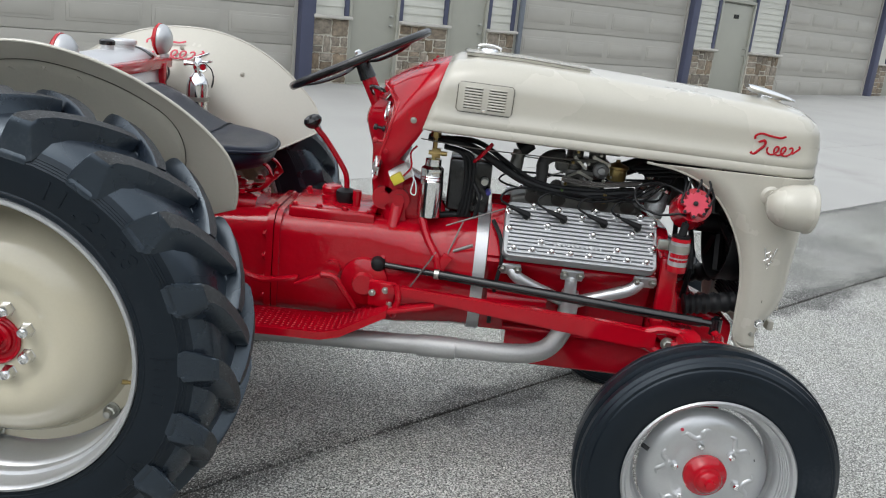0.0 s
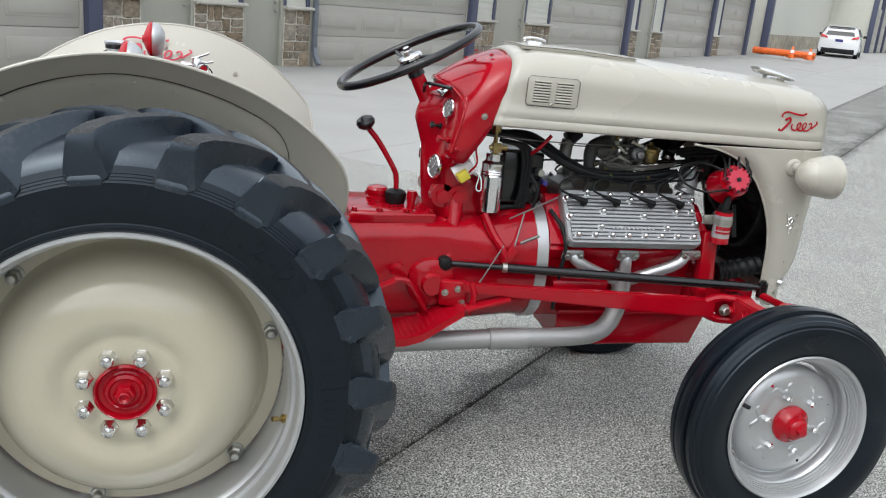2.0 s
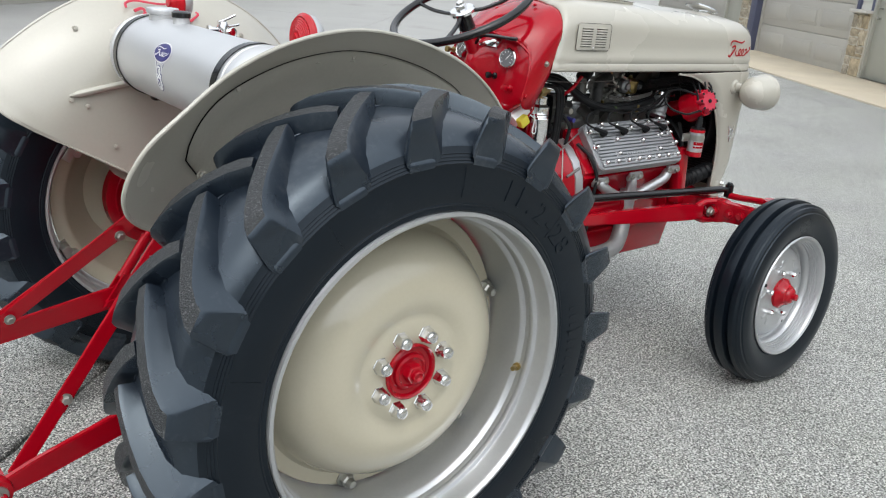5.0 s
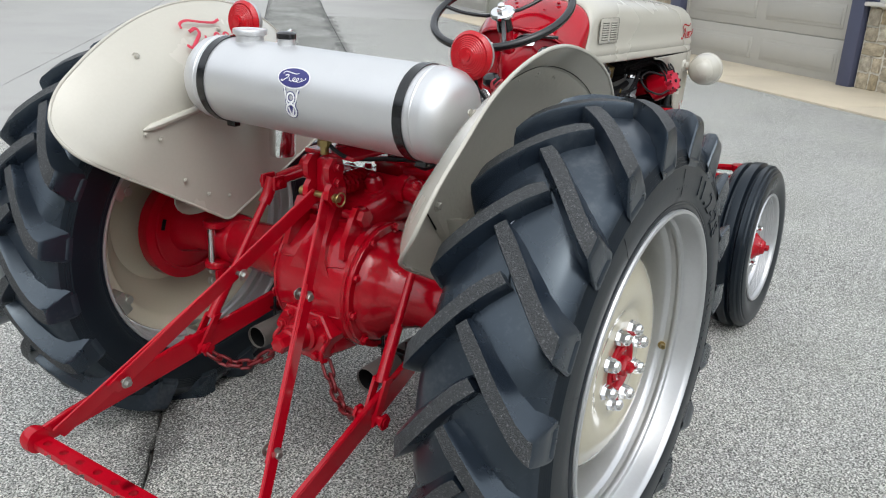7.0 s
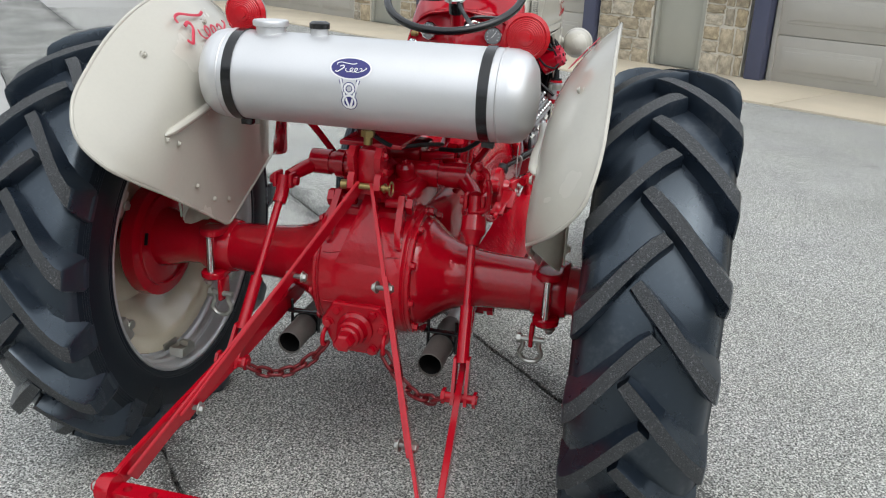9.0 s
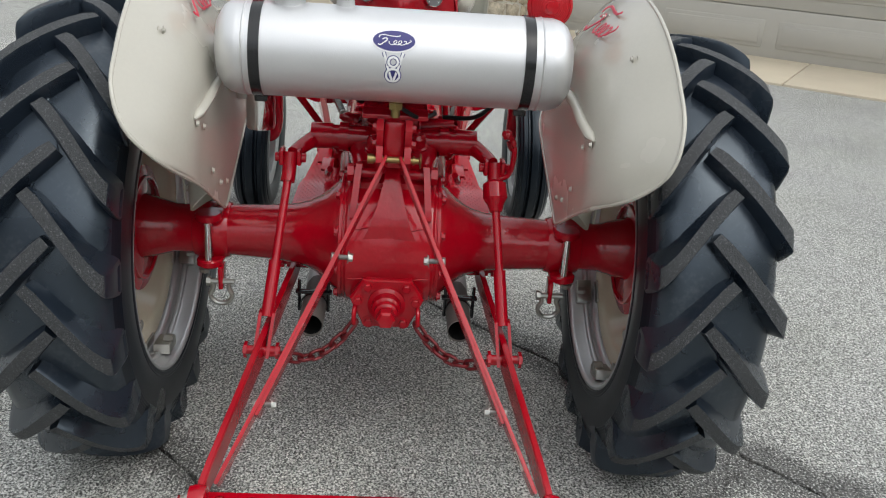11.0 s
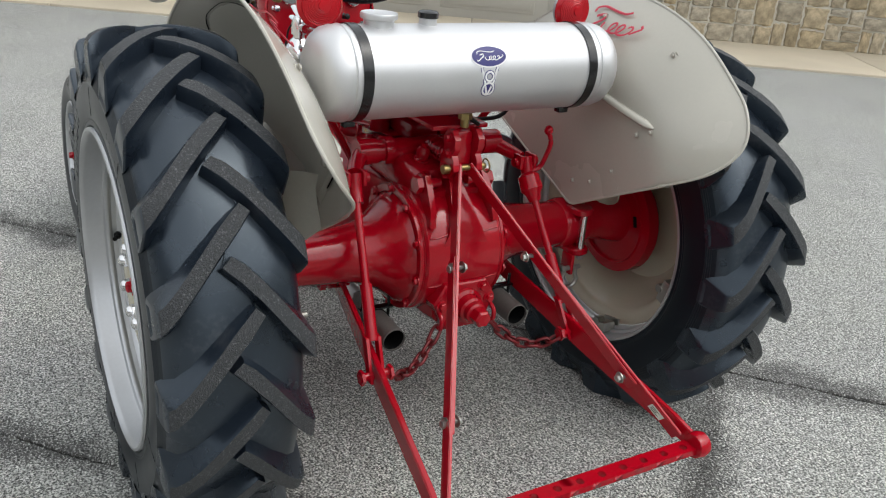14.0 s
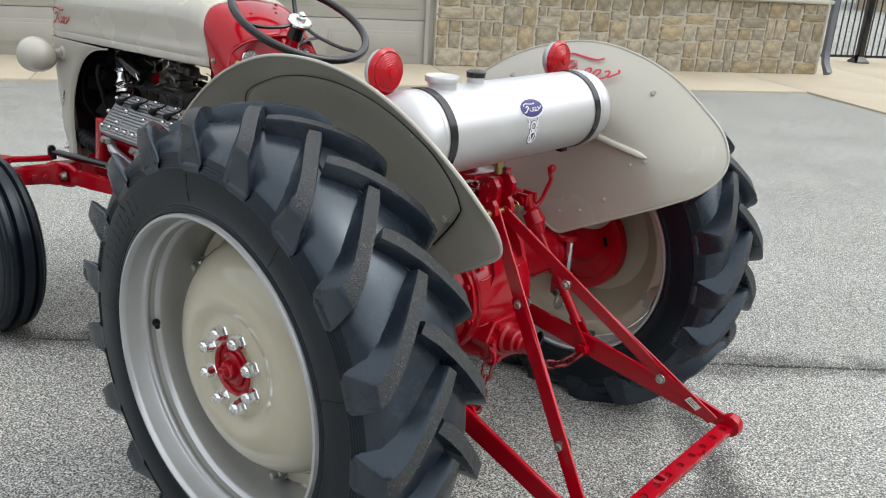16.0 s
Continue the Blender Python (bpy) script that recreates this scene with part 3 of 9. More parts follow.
# grassy bank that closes the lane
bm = B()
n, k = 40, 14
rows = []
rng = random.Random(12)
for i in range(n + 1):
    row = []
    for j in range(k + 1):
        u, v = 118 + 7.5 * j + rng.uniform(-1, 1), -90 + 180 * i / n + rng.uniform(-1.5, 1.5)
        z = 0.4 + 15.0 * min(1.0, j / 9) ** 1.4 + rng.uniform(-0.25, 0.25) * (j > 0)
        row.append(bm.verts.new(U * u + V * v + Vector((0, 0, z))))
    rows.append(row)
for a, b in zip(rows, rows[1:]):
    for j in range(k):
        bm.faces.new((a[j], a[j + 1], b[j + 1], b[j]))
bank = part("backdrop", bm, GRASS, angle=3.0)
tagged(bank, "dry green grassy bank behind the fence", "bank", kind="structure")


def leaf_clump(bm, at, r, count, rng, leaf):
    for i in range(count):
        d = Vector((rng.gauss(0, 1), rng.gauss(0, 1), rng.gauss(0, 1))).normalized() * r * rng.uniform(0.55, 1.05)
        d.z = abs(d.z) * 0.85
        m = Matrix.Translation(Vector(at) + d) @ orient((rng.gauss(0, 1), rng.gauss(0, 1), rng.gauss(0.4, 1))) @ Matrix.Diagonal((leaf, leaf * 0.55, 1, 1))
        vs = [bm.verts.new(m @ Vector(p)) for p in ((-1, 0, 0), (0, -1, 0.02), (1, 0, 0), (0, 1, 0.02))]
        bm.faces.new(vs)


# brushy trees on the bank
rng = random.Random(5)
for i in range(16):
    base = U * (125 + rng.uniform(0, 18)) + V * (-50 + i * 6.2 + rng.uniform(-2, 2))
    z = 0.4 + 15 * min(1.0, (base.dot(U) - 118) / 67.5) ** 1.4
    tree = new("tree")
    tagged(tree, "small far tree with thin spring foliage on the bank", "tree", group="trees on the bank")
    tree.location = (base.x, base.y, z)
    h = rng.uniform(4, 7)
    bm = B()
    tube(bm, [(0, 0, -0.3), (0.1, 0, h * 0.4), (0, 0.15, h * 0.8)], lambda t: 0.16 - 0.1 * t, seg=7)
    for q in range(5):
        a = q * 1.3
        tube(bm, [(0.05, 0, h * (0.3 + 0.09 * q)), (0.9 * math.cos(a), 0.9 * math.sin(a), h * (0.5 + 0.09 * q))], lambda t: 0.06 - 0.04 * t, seg=5)
    part("trunk", bm, EARTH, tree)
    bm = B()
    for q in range(7):
        leaf_clump(bm, (rng.uniform(-1, 1), rng.uniform(-1, 1), h * rng.uniform(0.45, 0.95)), rng.uniform(0.7, 1.2), 50, rng, 0.22)
    part("crown", bm, LEAF, tree, angle=3.0)

# stone pillars and black fence
pillars = [(64.9, 66.6), (69.1, 62.4), (61.0, 70.2)]
for x, y in pillars:
    pl = new("gate_pillar")
    tagged(pl, "square tan stone gate pillar with a cap", "pillar", group="pillars of the fence")
    pl.location = (x, y, 0.5)
    bm = B()
    for i in range(8):
        box(bm, (0.86, 0.86, 0.21), (0, 0, 0.11 + i * 0.215), Matrix.Rotation(0.78, 4, "Z"), bevel=0.02)
    part("shaft", bm, STONE, pl)
    bm = B()
    box(bm, (1.05, 1.05, 0.12), (0, 0, 1.80), Matrix.Rotation(0.78, 4, "Z"), bevel=0.03)
    part("cap", bm, CAPSTONE, pl)


def bar_fence(a, b, height, gap, name, label, panel=2.4, thick=0.016):
    """Black metal fence: posts with plates, two rails, upright bars."""
    m, length = frame_at(a, b)
    root = new(name)
    tagged(root, label, "fence")
    root.matrix_basis = m
    for z in (0.10, height - 0.12):
        bm = B()
        box(bm, (length, 0.035, 0.04), (length / 2, 0, z), bevel=0.004)
        part("rail", bm, BLACK, root)
    bm = B()
    box(bm, (thick, thick, height - 0.1), (0, 0, height / 2))
    bar = finish(bm, BLACK, 0.5)
    for i in range(1, int(length / gap)):
        part("bar", bar, None, root, at=(i * gap, 0, 0.03))
    for i in range(int(length / panel) + 1):
        bm = B()
        box(bm, (0.10, 0.10, height + 0.1), (i * panel, 0, height / 2 + 0.05), bevel=0.005)
        loft(bm, [[(i * panel + dx * w, dy * w, z) for dx, dy in ((-1, -1), (1, -1), (1, 1), (-1, 1))] for w, z in ((0.12, 0.0), (0.12, 0.02), (0.055, 0.10))])
        part("post", bm, BLACK, root)
    return root


bar_fence((65.4, 66.2, 0.7), (68.7, 62.8, 0.7), 1.55, 0.12, "lane_fence", "black metal bar fence between stone pillars", thick=0.035)
bar_fence((61.4, 69.8, 0.7), (64.5, 67.0, 0.7), 1.55, 0.12, "lane_fence", "black metal bar fence beside a stone pillar", thick=0.035)
along = Vector((math.cos(radians(57)), math.sin(radians(57)), 0))
p = Vector((2.873, -13.55, 0.025))
bar_fence(p, p - along * 7.3, 1.6, 0.115, "yard_fence", "black metal fence with plated posts beside the garages")
bar_fence(p + along * 2.2, p, 1.6, 0.115, "yard_fence", "black metal fence panel next to the stone wall")

# white hatchback
car = new("car")
tagged(car, "white hatchback car parked on the concrete lane", "car")
m, _ = frame_at((28.17, 33.05, 0.46), (28.17 + 0.66, 33.05 + 0.75, 0.46))
car.matrix_basis = m


def car_ring(x, hw, z0, z1, tuck):
    return [(x, y, z) for y, z in ((-hw * 0.92, z0), (-hw, z0 + 0.18), (-hw, (z0 + z1) * 0.52), (-hw * tuck, z1 - 0.10), (-hw * tuck * 0.82, z1), (hw * tuck * 0.82, z1), (hw * tuck, z1 - 0.10), (hw, (z0 + z1) * 0.52), (hw, z0 + 0.18), (hw * 0.92, z0))]


bm = B()
loft(bm, [car_ring(*r) for r in ((0.0, 0.80, 0.30, 0.86, 0.95), (0.06, 0.88, 0.22, 0.98, 0.92), (0.22, 0.90, 0.20, 1.30, 0.80), (0.45, 0.91, 0.20, 1.44, 0.76), (1.4, 0.91, 0.20, 1.48, 0.76), (2.3, 0.91, 0.20, 1.42, 0.76), (3.0, 0.90, 0.20, 1.02, 0.88), (3.8, 0.88, 0.22, 0.92, 0.88), (4.2, 0.78, 0.28, 0.74, 0.9), (4.3, 0.65, 0.34, 0.60, 0.9))])
part("body", bm, CARWHITE, car)
bm = B()
loft(bm, [[(0.085 + d, -0.62, 1.04), (0.085 + d, 0.62, 1.04), (0.30 + d, 0.54, 1.35), (0.30 + d, -0.54, 1.35)] for d in (-0.03, 0.06)])
part("rear_window", bm, CARGLASS, car, "dark rear window")
bm = B()
box(bm, (0.30, 1.16, 0.03), (0.36, 0, 1.455), bevel=0.01)
part("spoiler", bm, CARWHITE, car)
bm = B()
box(bm, (0.12, 1.46, 0.22), (0.02, 0, 0.32), bevel=0.03)
part("rear_bumper", bm, BLACK_R, car, "black lower bumper")
bm = B()
box(bm, (0.03, 0.34, 0.12), (0.0, 0, 0.80), bevel=0.01)
part("plate", bm, BLUE, car, "small blue blank plate")
for s in (-1, 1):
    bm = B()
    loft(bm, [[(0.02 + d, s * 0.50, 0.86), (0.03 + d, s * 0.84, 0.94), (0.10 + d, s * 0.80, 1.06), (0.04 + d, s * 0.56, 0.98)] for d in (-0.03, 0.12)])
    part("tail_light", bm, LENS, car, "red tail light")
    bm = B()
    loft(bm, [[(0.5, s * 0.88, 1.05), (2.5, s * 0.90, 1.02), (2.2, s * 0.74, 1.36), (0.75, s * 0.74, 1.38)], [(0.5, s * 0.80, 1.05), (2.5, s * 0.80, 1.02), (2.2, s * 0.66, 1.36), (0.75, s * 0.66, 1.38)]])
    part("side_window", bm, CARGLASS, car, "dark side window")
    bm = B()
    box(bm, (0.10, 0.18, 0.13), (2.35, s * 1.0, 1.05), bevel=0.03)
    part("mirror", bm, BLACK, car)
    for x in (0.75, 3.35):
        bm = B()
        lathe(bm, [(0.20, 0.0), (0.31, 0.0), (0.33, -0.03), (0.33, -0.19), (0.2, -0.2)], (x, s * 0.905, 0.33), (0, s, 0), seg=28)
        wh = part("wheel", bm, RUBBER, car)
        bm = B()
        lathe(bm, [(0.20, 0.004), (0.19, -0.01), (0.06, 0.0), (0.01, 0.005)], (x, s * 0.905, 0.33), (0, s, 0), seg=20)
        part("rim", bm, ENGINE, wh)

# orange ribbed pipe and cones at the end of the row
coil = new("drain_pipe")
tagged(coil, "bright orange ribbed drain pipe lying on concrete", "pipe")
bm = B()
a, b = Vector((21.35, 29.45, 0.60)), Vector((22.60, 27.20, 0.60))
pts = [a + (b - a) * (i / 120) for i in range(121)]
tube(bm, pts, lambda t: 0.125 + 0.022 * math.sin(t * 2 * math.pi * 24), seg=14, sharp=True)
part("pipe", bm, ORANGE, coil, angle=3.0)
for x, y in ((21.75, 27.45), (22.12, 26.85)):
    cone = new("traffic_cone")
    tagged(cone, "orange traffic cone with a white band", "cone", group="cones beside the pipe")
    cone.location = (x, y, 0.45)
    bm = B()
    box(bm, (0.28, 0.28, 0.04), (0, 0, 0.02), bevel=0.01)
    lathe(bm, [(0.11, 0.03), (0.035, 0.44), (0.025, 0.45)], seg=18)
    part("cone", bm, ORANGE, cone)
    bm = B()
    lathe(bm, [(0.083, 0.20), (0.060, 0.32)], seg=18)
    part("band", bm, WHITE, cone)

# planted island at the lane's end
isl = new("planter_island")
tagged(isl, "low kerbed island of pale concrete in the lane", "island")
m, length = frame_at((34.55, 36.15, 0.58), (35.86, 30.64, 0.58))
isl.matrix_basis = m
bm = B()
box(bm, (length, 6.0, 0.13), (length / 2, 3.0, 0.055), bevel=0.04)
part("kerb", bm, CAPSTONE, isl)
bm = B()
box(bm, (length - 0.4, 5.6, 0.05), (length / 2, 3.0, 0.105), bevel=0.01)
part("bed", bm, APRON, isl)
rng = random.Random(8)
for x, y, r in ((38.6, 39.2, 0.5), (39.1, 38.75, 0.45), (39.55, 35.6, 0.5), (40.0, 35.2, 0.45), (39.4, 38.2, 0.35)):
    sh = new("shrub")
    tagged(sh, "small clipped green shrub on the island", "shrub", group="shrubs on the island")
    sh.location = (x, y, 0.66)
    bm = B()
    leaf_clump(bm, (0, 0, 0.02), r * 0.75, 220, rng, 0.06)
    part("foliage", bm, LEAF, sh, angle=3.0)
for x, y, w, h, mt, nm, lb in ((39.85, 37.6, 0.7, 0.45, CAPSTONE, "stone_block", "grey stone block on the island"), (39.5, 38.15, 0.4, 0.5, GARAGE, "utility_box", "grey utility box on the island"), (39.9, 37.0, 1.0, 0.4, CAPSTONE, "stone_block", "low pale stone block on the island")):
    ub = new(nm)
    tagged(ub, lb, nm.replace("_", " "))
    ub.location = (x, y, 0.68)
    bm = B()
    box(bm, (w, w * 0.7, h), (0, 0, h / 2), Matrix.Rotation(0.8, 4, "Z"), bevel=0.03)
    part("body", bm, mt, ub)
hyd = new("hydrant")
tagged(hyd, "red fire hydrant on the island", "hydrant")
hyd.location = (40.04, 36.41, 0.66)
bm = B()
lathe(bm, [(0.14, 0), (0.14, 0.04), (0.10, 0.06), (0.10, 0.32), (0.13, 0.34), (0.13, 0.38), (0.10, 0.46), (0.04, 0.50), (0.03, 0.54)], seg=20)
rod(bm, (-0.19, 0, 0.27), (0.19, 0, 0.27), 0.05, seg=12)
part("barrel", bm, RED, hyd)
for x, y, z, h, nm, lb in ((56.85, 53.55, 0.6, 6.0, "flag_pole", "tall thin grey metal pole"), (38.93, 38.92, 0.66, 1.1, "marker_post", "short grey marker post on the island")):
    po = new(nm)
    tagged(po, lb, "post")
    po.location = (x, y, z)
    bm = B()
    lathe(bm, [(0.09, 0), (0.07, 0.1), (0.05, h), (0.02, h + 0.03)], seg=14)
    part("shaft", bm, ZINC, po)
gz = new("gazebo")
tagged(gz, "small open shelter with a grey hipped roof", "shelter")
gz.location = (92.2, 79.8, 0.4)
bm = B()
loft(bm, [[(-2.4, -2.4, 2.3), (2.4, -2.4, 2.3), (2.4, 2.4, 2.3), (-2.4, 2.4, 2.3)], [(-0.2, -0.2, 3.6), (0.2, -0.2, 3.6), (0.2, 0.2, 3.6), (-0.2, 0.2, 3.6)]])
part("roof", bm, ROOF, gz)
for x in (-2, 2):
    for y in (-2, 2):
        bm = B()
        box(bm, (0.18, 0.18, 2.3), (x, y, 1.15), bevel=0.01)
        part("post", bm, TRIM, gz)


# ---- the tractor ----
BOLT_CREAM = finish(hexbolt(B(), (0, 0, 0), (0, 0, 1), 0.0085, 0.007), CREAM, 0.5)
BOLT_RED = finish(hexbolt(B(), (0, 0, 0), (0, 0, 1), 0.010, 0.009), RED, 0.5)
BOLT_ZINC = finish(hexbolt(B(), (0, 0, 0), (0, 0, 1), 0.010, 0.010), ZINC, 0.5)


def bolt(mesh, at, axis, parent, size=1.0):
    return part("bolt", mesh, None, parent, at=Matrix.Translation(at) @ orient(axis) @ Matrix.Scale(size, 4))


tractor = new("tractor")
tagged(tractor, "restored red and cream vintage farm tractor on concrete", "tractor")
FRONT_X, FRONT_Z = 1.766, 0.322


def lettering(text, radius, start, step, size, s, h, material_thick=0.0018):
    """Raised characters set round a tyre's side, read from outside; start in degrees at the first one."""
    bm = B()
    for i, ch in enumerate(text):
        curve = bpy.data.curves.new("letter", "FONT")
        curve.body, curve.size, curve.extrude = ch, size, material_thick
        curve.align_x, curve.align_y = "CENTER", "CENTER"
        ob = bpy.data.objects.new("letter", curve)
        me = bpy.data.meshes.new_from_object(ob)
        bpy.data.objects.remove(ob)
        a = radians(start - step * i * (1 if s < 0 else -1))
        out, side = Vector((math.cos(a), 0, math.sin(a))), Vector((math.sin(a), 0, -math.cos(a))) * (1 if s < 0 else -1)
        m = Matrix((side, out, side.cross(out))).transposed().to_4x4()
        m.translation = out * radius + Vector((0, s * h, 0))
        me.transform(m)
        bm.from_mesh(me)
        bpy.data.meshes.remove(me)
        bpy.data.curves.remove(curve)
    return bm


def sidewall_bars(s, radius, h, first, last, count, length, seed):
    """Worn raised marks on a tyre's side, as plain bars."""
    rng = random.Random(seed)
    bm = B()
    for i in range(count):
        a = radians(first + (last - first) * i / max(1, count - 1))
        m = Matrix.Translation((radius * math.cos(a), s * h, radius * math.sin(a))) @ Matrix.Rotation(-a, 4, "Y")
        box(bm, (length * rng.uniform(0.8, 1.0), 0.0014, 0.006 * rng.uniform(0.8, 1.6)), (0, 0, 0), m)
    return bm


def rear_wheel(side, y, REAR_Z, rot, valve, clamp_at):
    """side: -1 is the right wheel, 1 the left. Built round the axle, y outwards times side."""
    at = Matrix.Translation((0, y, REAR_Z))
    s = side
    # pressed steel disc, dished outwards round the hub
    prof = [(0.0625, 0.083), (0.064, 0.084), (0.106, 0.084), (0.116, 0.0825), (0.124, 0.0815), (0.133, 0.0840), (0.148, 0.0905), (0.168, 0.0935), (0.20, 0.0870), (0.235, 0.069), (0.262, 0.044), (0.280, 0.012), (0.288, -0.012), (0.294, -0.027), (0.302, -0.035), (0.333, -0.039), (0.3355, -0.043), (0.333, -0.047), (0.30, -0.043), (0.285, -0.03), (0.262, 0.026), (0.20, 0.077), (0.12, 0.066), (0.0625, 0.070)]
    bm = B()
    lathe(bm, prof, axis=(0, s, 0), seg=80, close=True)
    wheel = part("rear_wheel", bm, CREAM_WHEEL, tractor, "cream pressed steel rear wheel", at=at)
    # rim: rounded outer flange, bead seat, stepped well
    half = [(0.366, 0.146), (0.371, 0.151), (0.3695, 0.156), (0.363, 0.157), (0.358, 0.151), (0.3565, 0.143), (0.3555, 0.110), (0.3535, 0.105), (0.3465, 0.101), (0.3445, 0.096), (0.3450, 0.090), (0.3485, 0.085), (0.3475, 0.074), (0.3405, 0.066), (0.3390, 0.060), (0.3380, 0.020)]
    prof = half + [(r, -h) for r, h in half[::-1]]
    prof += [(0.372, -0.140), (0.366, -0.11), (0.352, -0.05), (0.352, 0.05), (0.366, 0.11), (0.372, 0.140)]
    bm = B()
    lathe(bm, prof, axis=(0, s, 0), seg=80, close=True)
    for v in bm.verts:
        if v.co.y * s < 0:
            v.co.y *= 0.82
    part("rim", bm, SILVER, wheel, "silver painted rim")
    # tyre: ribbed carcass; each chevron lug is a piece of its own
    low_z = 0.002 - REAR_Z

    def settle(bm):
        """Narrower on the inner side, flattened where it stands on the ground."""
        for v in bm.verts:
            if v.co.y * s < 0:
                v.co.y *= 0.87
            if v.co.z < low_z + 0.02:
                v.co.y *= 1.02
            v.co.z = max(v.co.z, low_z)

    bm = B()
    prof = [(0.360, 0.135), (0.371, 0.1445), (0.374, 0.1500), (0.380, 0.1505), (0.383, 0.1495), (0.386, 0.1510), (0.389, 0.1498), (0.395, 0.1520), (0.43, 0.1545), (0.462, 0.1525)]
    for k in range(4):
        prof += [(0.4665 + 0.0062 * k, 0.1520 - 0.0016 * k), (0.4680 + 0.0062 * k, 0.1529 - 0.0016 * k), (0.4700 + 0.0062 * k, 0.1516 - 0.0016 * k)]
    prof += [(0.500, 0.143), (0.524, 0.128), (0.540, 0.102), (0.549, 0.055), (0.552, 0.0)]
    prof = prof + [(r, -h) for r, h in prof[-2::-1]]
    lathe(bm, prof, axis=(0, s, 0), seg=120, close=True)
    for f in bm.faces:
        c = f.calc_center_median()
        f.material_index = 1 if math.hypot(c.x, c.z) > 0.505 else 0
    settle(bm)
    part("tyre", bm, [RUBBER, WEATHERED_SHEEN], wheel, "black tractor tyre with fine ribs on its side", angle=0.5)
    count = 19
    # width out, lead, crown, foot, half width of crown and foot, length of the fillet
    steps = [(-0.026, -0.05, 0.583, 0.547, 0.0215, 0.027, 0.004), (0.000, 0.06, 0.587, 0.546, 0.0225, 0.030, 0.012), (0.030, 0.22, 0.588, 0.545, 0.0230, 0.033, 0.018), (0.060, 0.42, 0.587, 0.545, 0.0235, 0.035, 0.020), (0.092, 0.65, 0.584, 0.541, 0.0235, 0.038, 0.020), (0.118, 0.84, 0.579, 0.532, 0.0235, 0.041, 0.016), (0.140, 0.97, 0.570, 0.516, 0.0240, 0.043, 0.010), (0.1495, 1.02, 0.561, 0.502, 0.0245, 0.043, 0.006), (0.1535, 1.03, 0.549, 0.495, 0.0250, 0.042, 0.004), (0.1545, 1.045, 0.510, 0.488, 0.0265, 0.036, 0.0), (0.1490, 1.06, 0.472, 0.468, 0.0270, 0.031, 0.0)]
    for half_side in (1, -1):
        for k in range(count):
            base = 2 * math.pi * (k + (0.5 if half_side < 0 else 0)) / count + rot
            rng = random.Random(k * 2 + (half_side > 0) + 100 * (s > 0))
            rings = []
            for i, (w, lead, top, low, ht, hb, tail) in enumerate(steps):
                phi = base + (0.45 * lead + 0.55 * (6.3 * (w + 0.026) - 0.07 if i < 7 else lead)) * 0.30
                top -= rng.uniform(0, 0.0012)
                ht, hb, tail = ht / 0.585, hb / 0.55, tail / 0.55
                rise_ = 1 if i < 9 else 0.4
                # the nose is cut square to the lug
                keep, skew = ((0.42, 0.48), (0.78, 0.20))[i] if i < 2 else (1.0, 0.0)
                ring = []
                for d, rad in ((-hb - tail, low - 0.016), (-hb * 0.96, low + 0.006 * rise_), (-ht - 0.0075, top - 0.0085 * rise_), (-ht + 0.002, top), (ht - 0.002, top), (ht + 0.0050, top - 0.006 * rise_), (hb * 0.92, low + 0.008 * rise_), (hb + tail * 0.4, low - 0.014)):
                    ang = phi + d * keep
                    ring.append((rad * math.cos(ang), half_side * (w - skew * d * 0.57) * s, rad * math.sin(ang)))
                rings.append(ring)
            bm = B()
            vs = [[bm.verts.new(p) for p in r] for r in rings]
            ring_faces(bm, vs)
            for a, b in zip(vs[:7], vs[1:8]):
                for f in a[3].link_faces:
                    if all(v in (a[3], a[4], b[3], b[4]) for v in f.verts):
                        f.material_index = 1
            # mould seam from the nose to the next lug
            phi = base - 0.015
            seam = [(0.5525 * math.cos(phi - q), half_side * s * (-0.026 + 0.020 * q / 0.10), 0.5525 * math.sin(phi - q)) for q in (0.0, 0.04, 0.08, 0.12)]
            tube(bm, seam, 0.0022, seg=5, n=2)
            settle(bm)
            part("lug", bm, [WEATHERED_SHEEN, TREAD], wheel, angle=0.5)
    # raised size marking and worn marks on the side
    if s < 0:
        part("size_marking", lettering("11.2-28", 0.428, 67, 5.2, 0.064, s, 0.1547, 0.0011), RUBBER, wheel, "raised tyre size lettering")
        part("worn_marking", sidewall_bars(s, 0.425, 0.1540, 12, -12, 9, 0.030, 4), RUBBER, wheel)
        part("worn_marking", sidewall_bars(s, 0.425, 0.1535, 88, 80, 5, 0.012, 5), RUBBER, wheel)
    else:
        part("worn_marking", sidewall_bars(s, 0.430, 0.1538, 22, 52, 9, 0.040, 6), RUBBER, wheel)
        part("worn_marking", sidewall_bars(s, 0.430, 0.1538, 110, 128, 6, 0.014, 7), RUBBER, wheel)
    bm = B()
    for k in range(9):
        a = radians(40 * k + 4)
        m = Matrix.Translation((0.430 * math.cos(a), s * 0.1541, 0.430 * math.sin(a))) @ Matrix.Rotation(-a, 4, "Y")
        box(bm, (0.060, 0.0010, 0.0008), (0, 0, 0), m)
    tagged(part("mould_lines", bm, RUBBER, wheel), kind="stuff")
    # hub, lug nuts, clamps, valve
    bm = B()
    lathe(bm, [(0.064, 0.066), (0.064, 0.089), (0.060, 0.092), (0.056, 0.088), (0.054, 0.080), (0.046, 0.078), (0.042, 0.080), (0.040, 0.087), (0.034, 0.090), (0.030, 0.086)], axis=(0, s, 0), seg=36)
    part("hub_cap", bm, RED, wheel, "red hub with concentric rings")
    bm = B()
    lathe(bm, [(0.023, 0.080), (0.023, 0.102), (0.020, 0.106), (0.014, 0.107)], axis=(0, s, 0), seg=6)
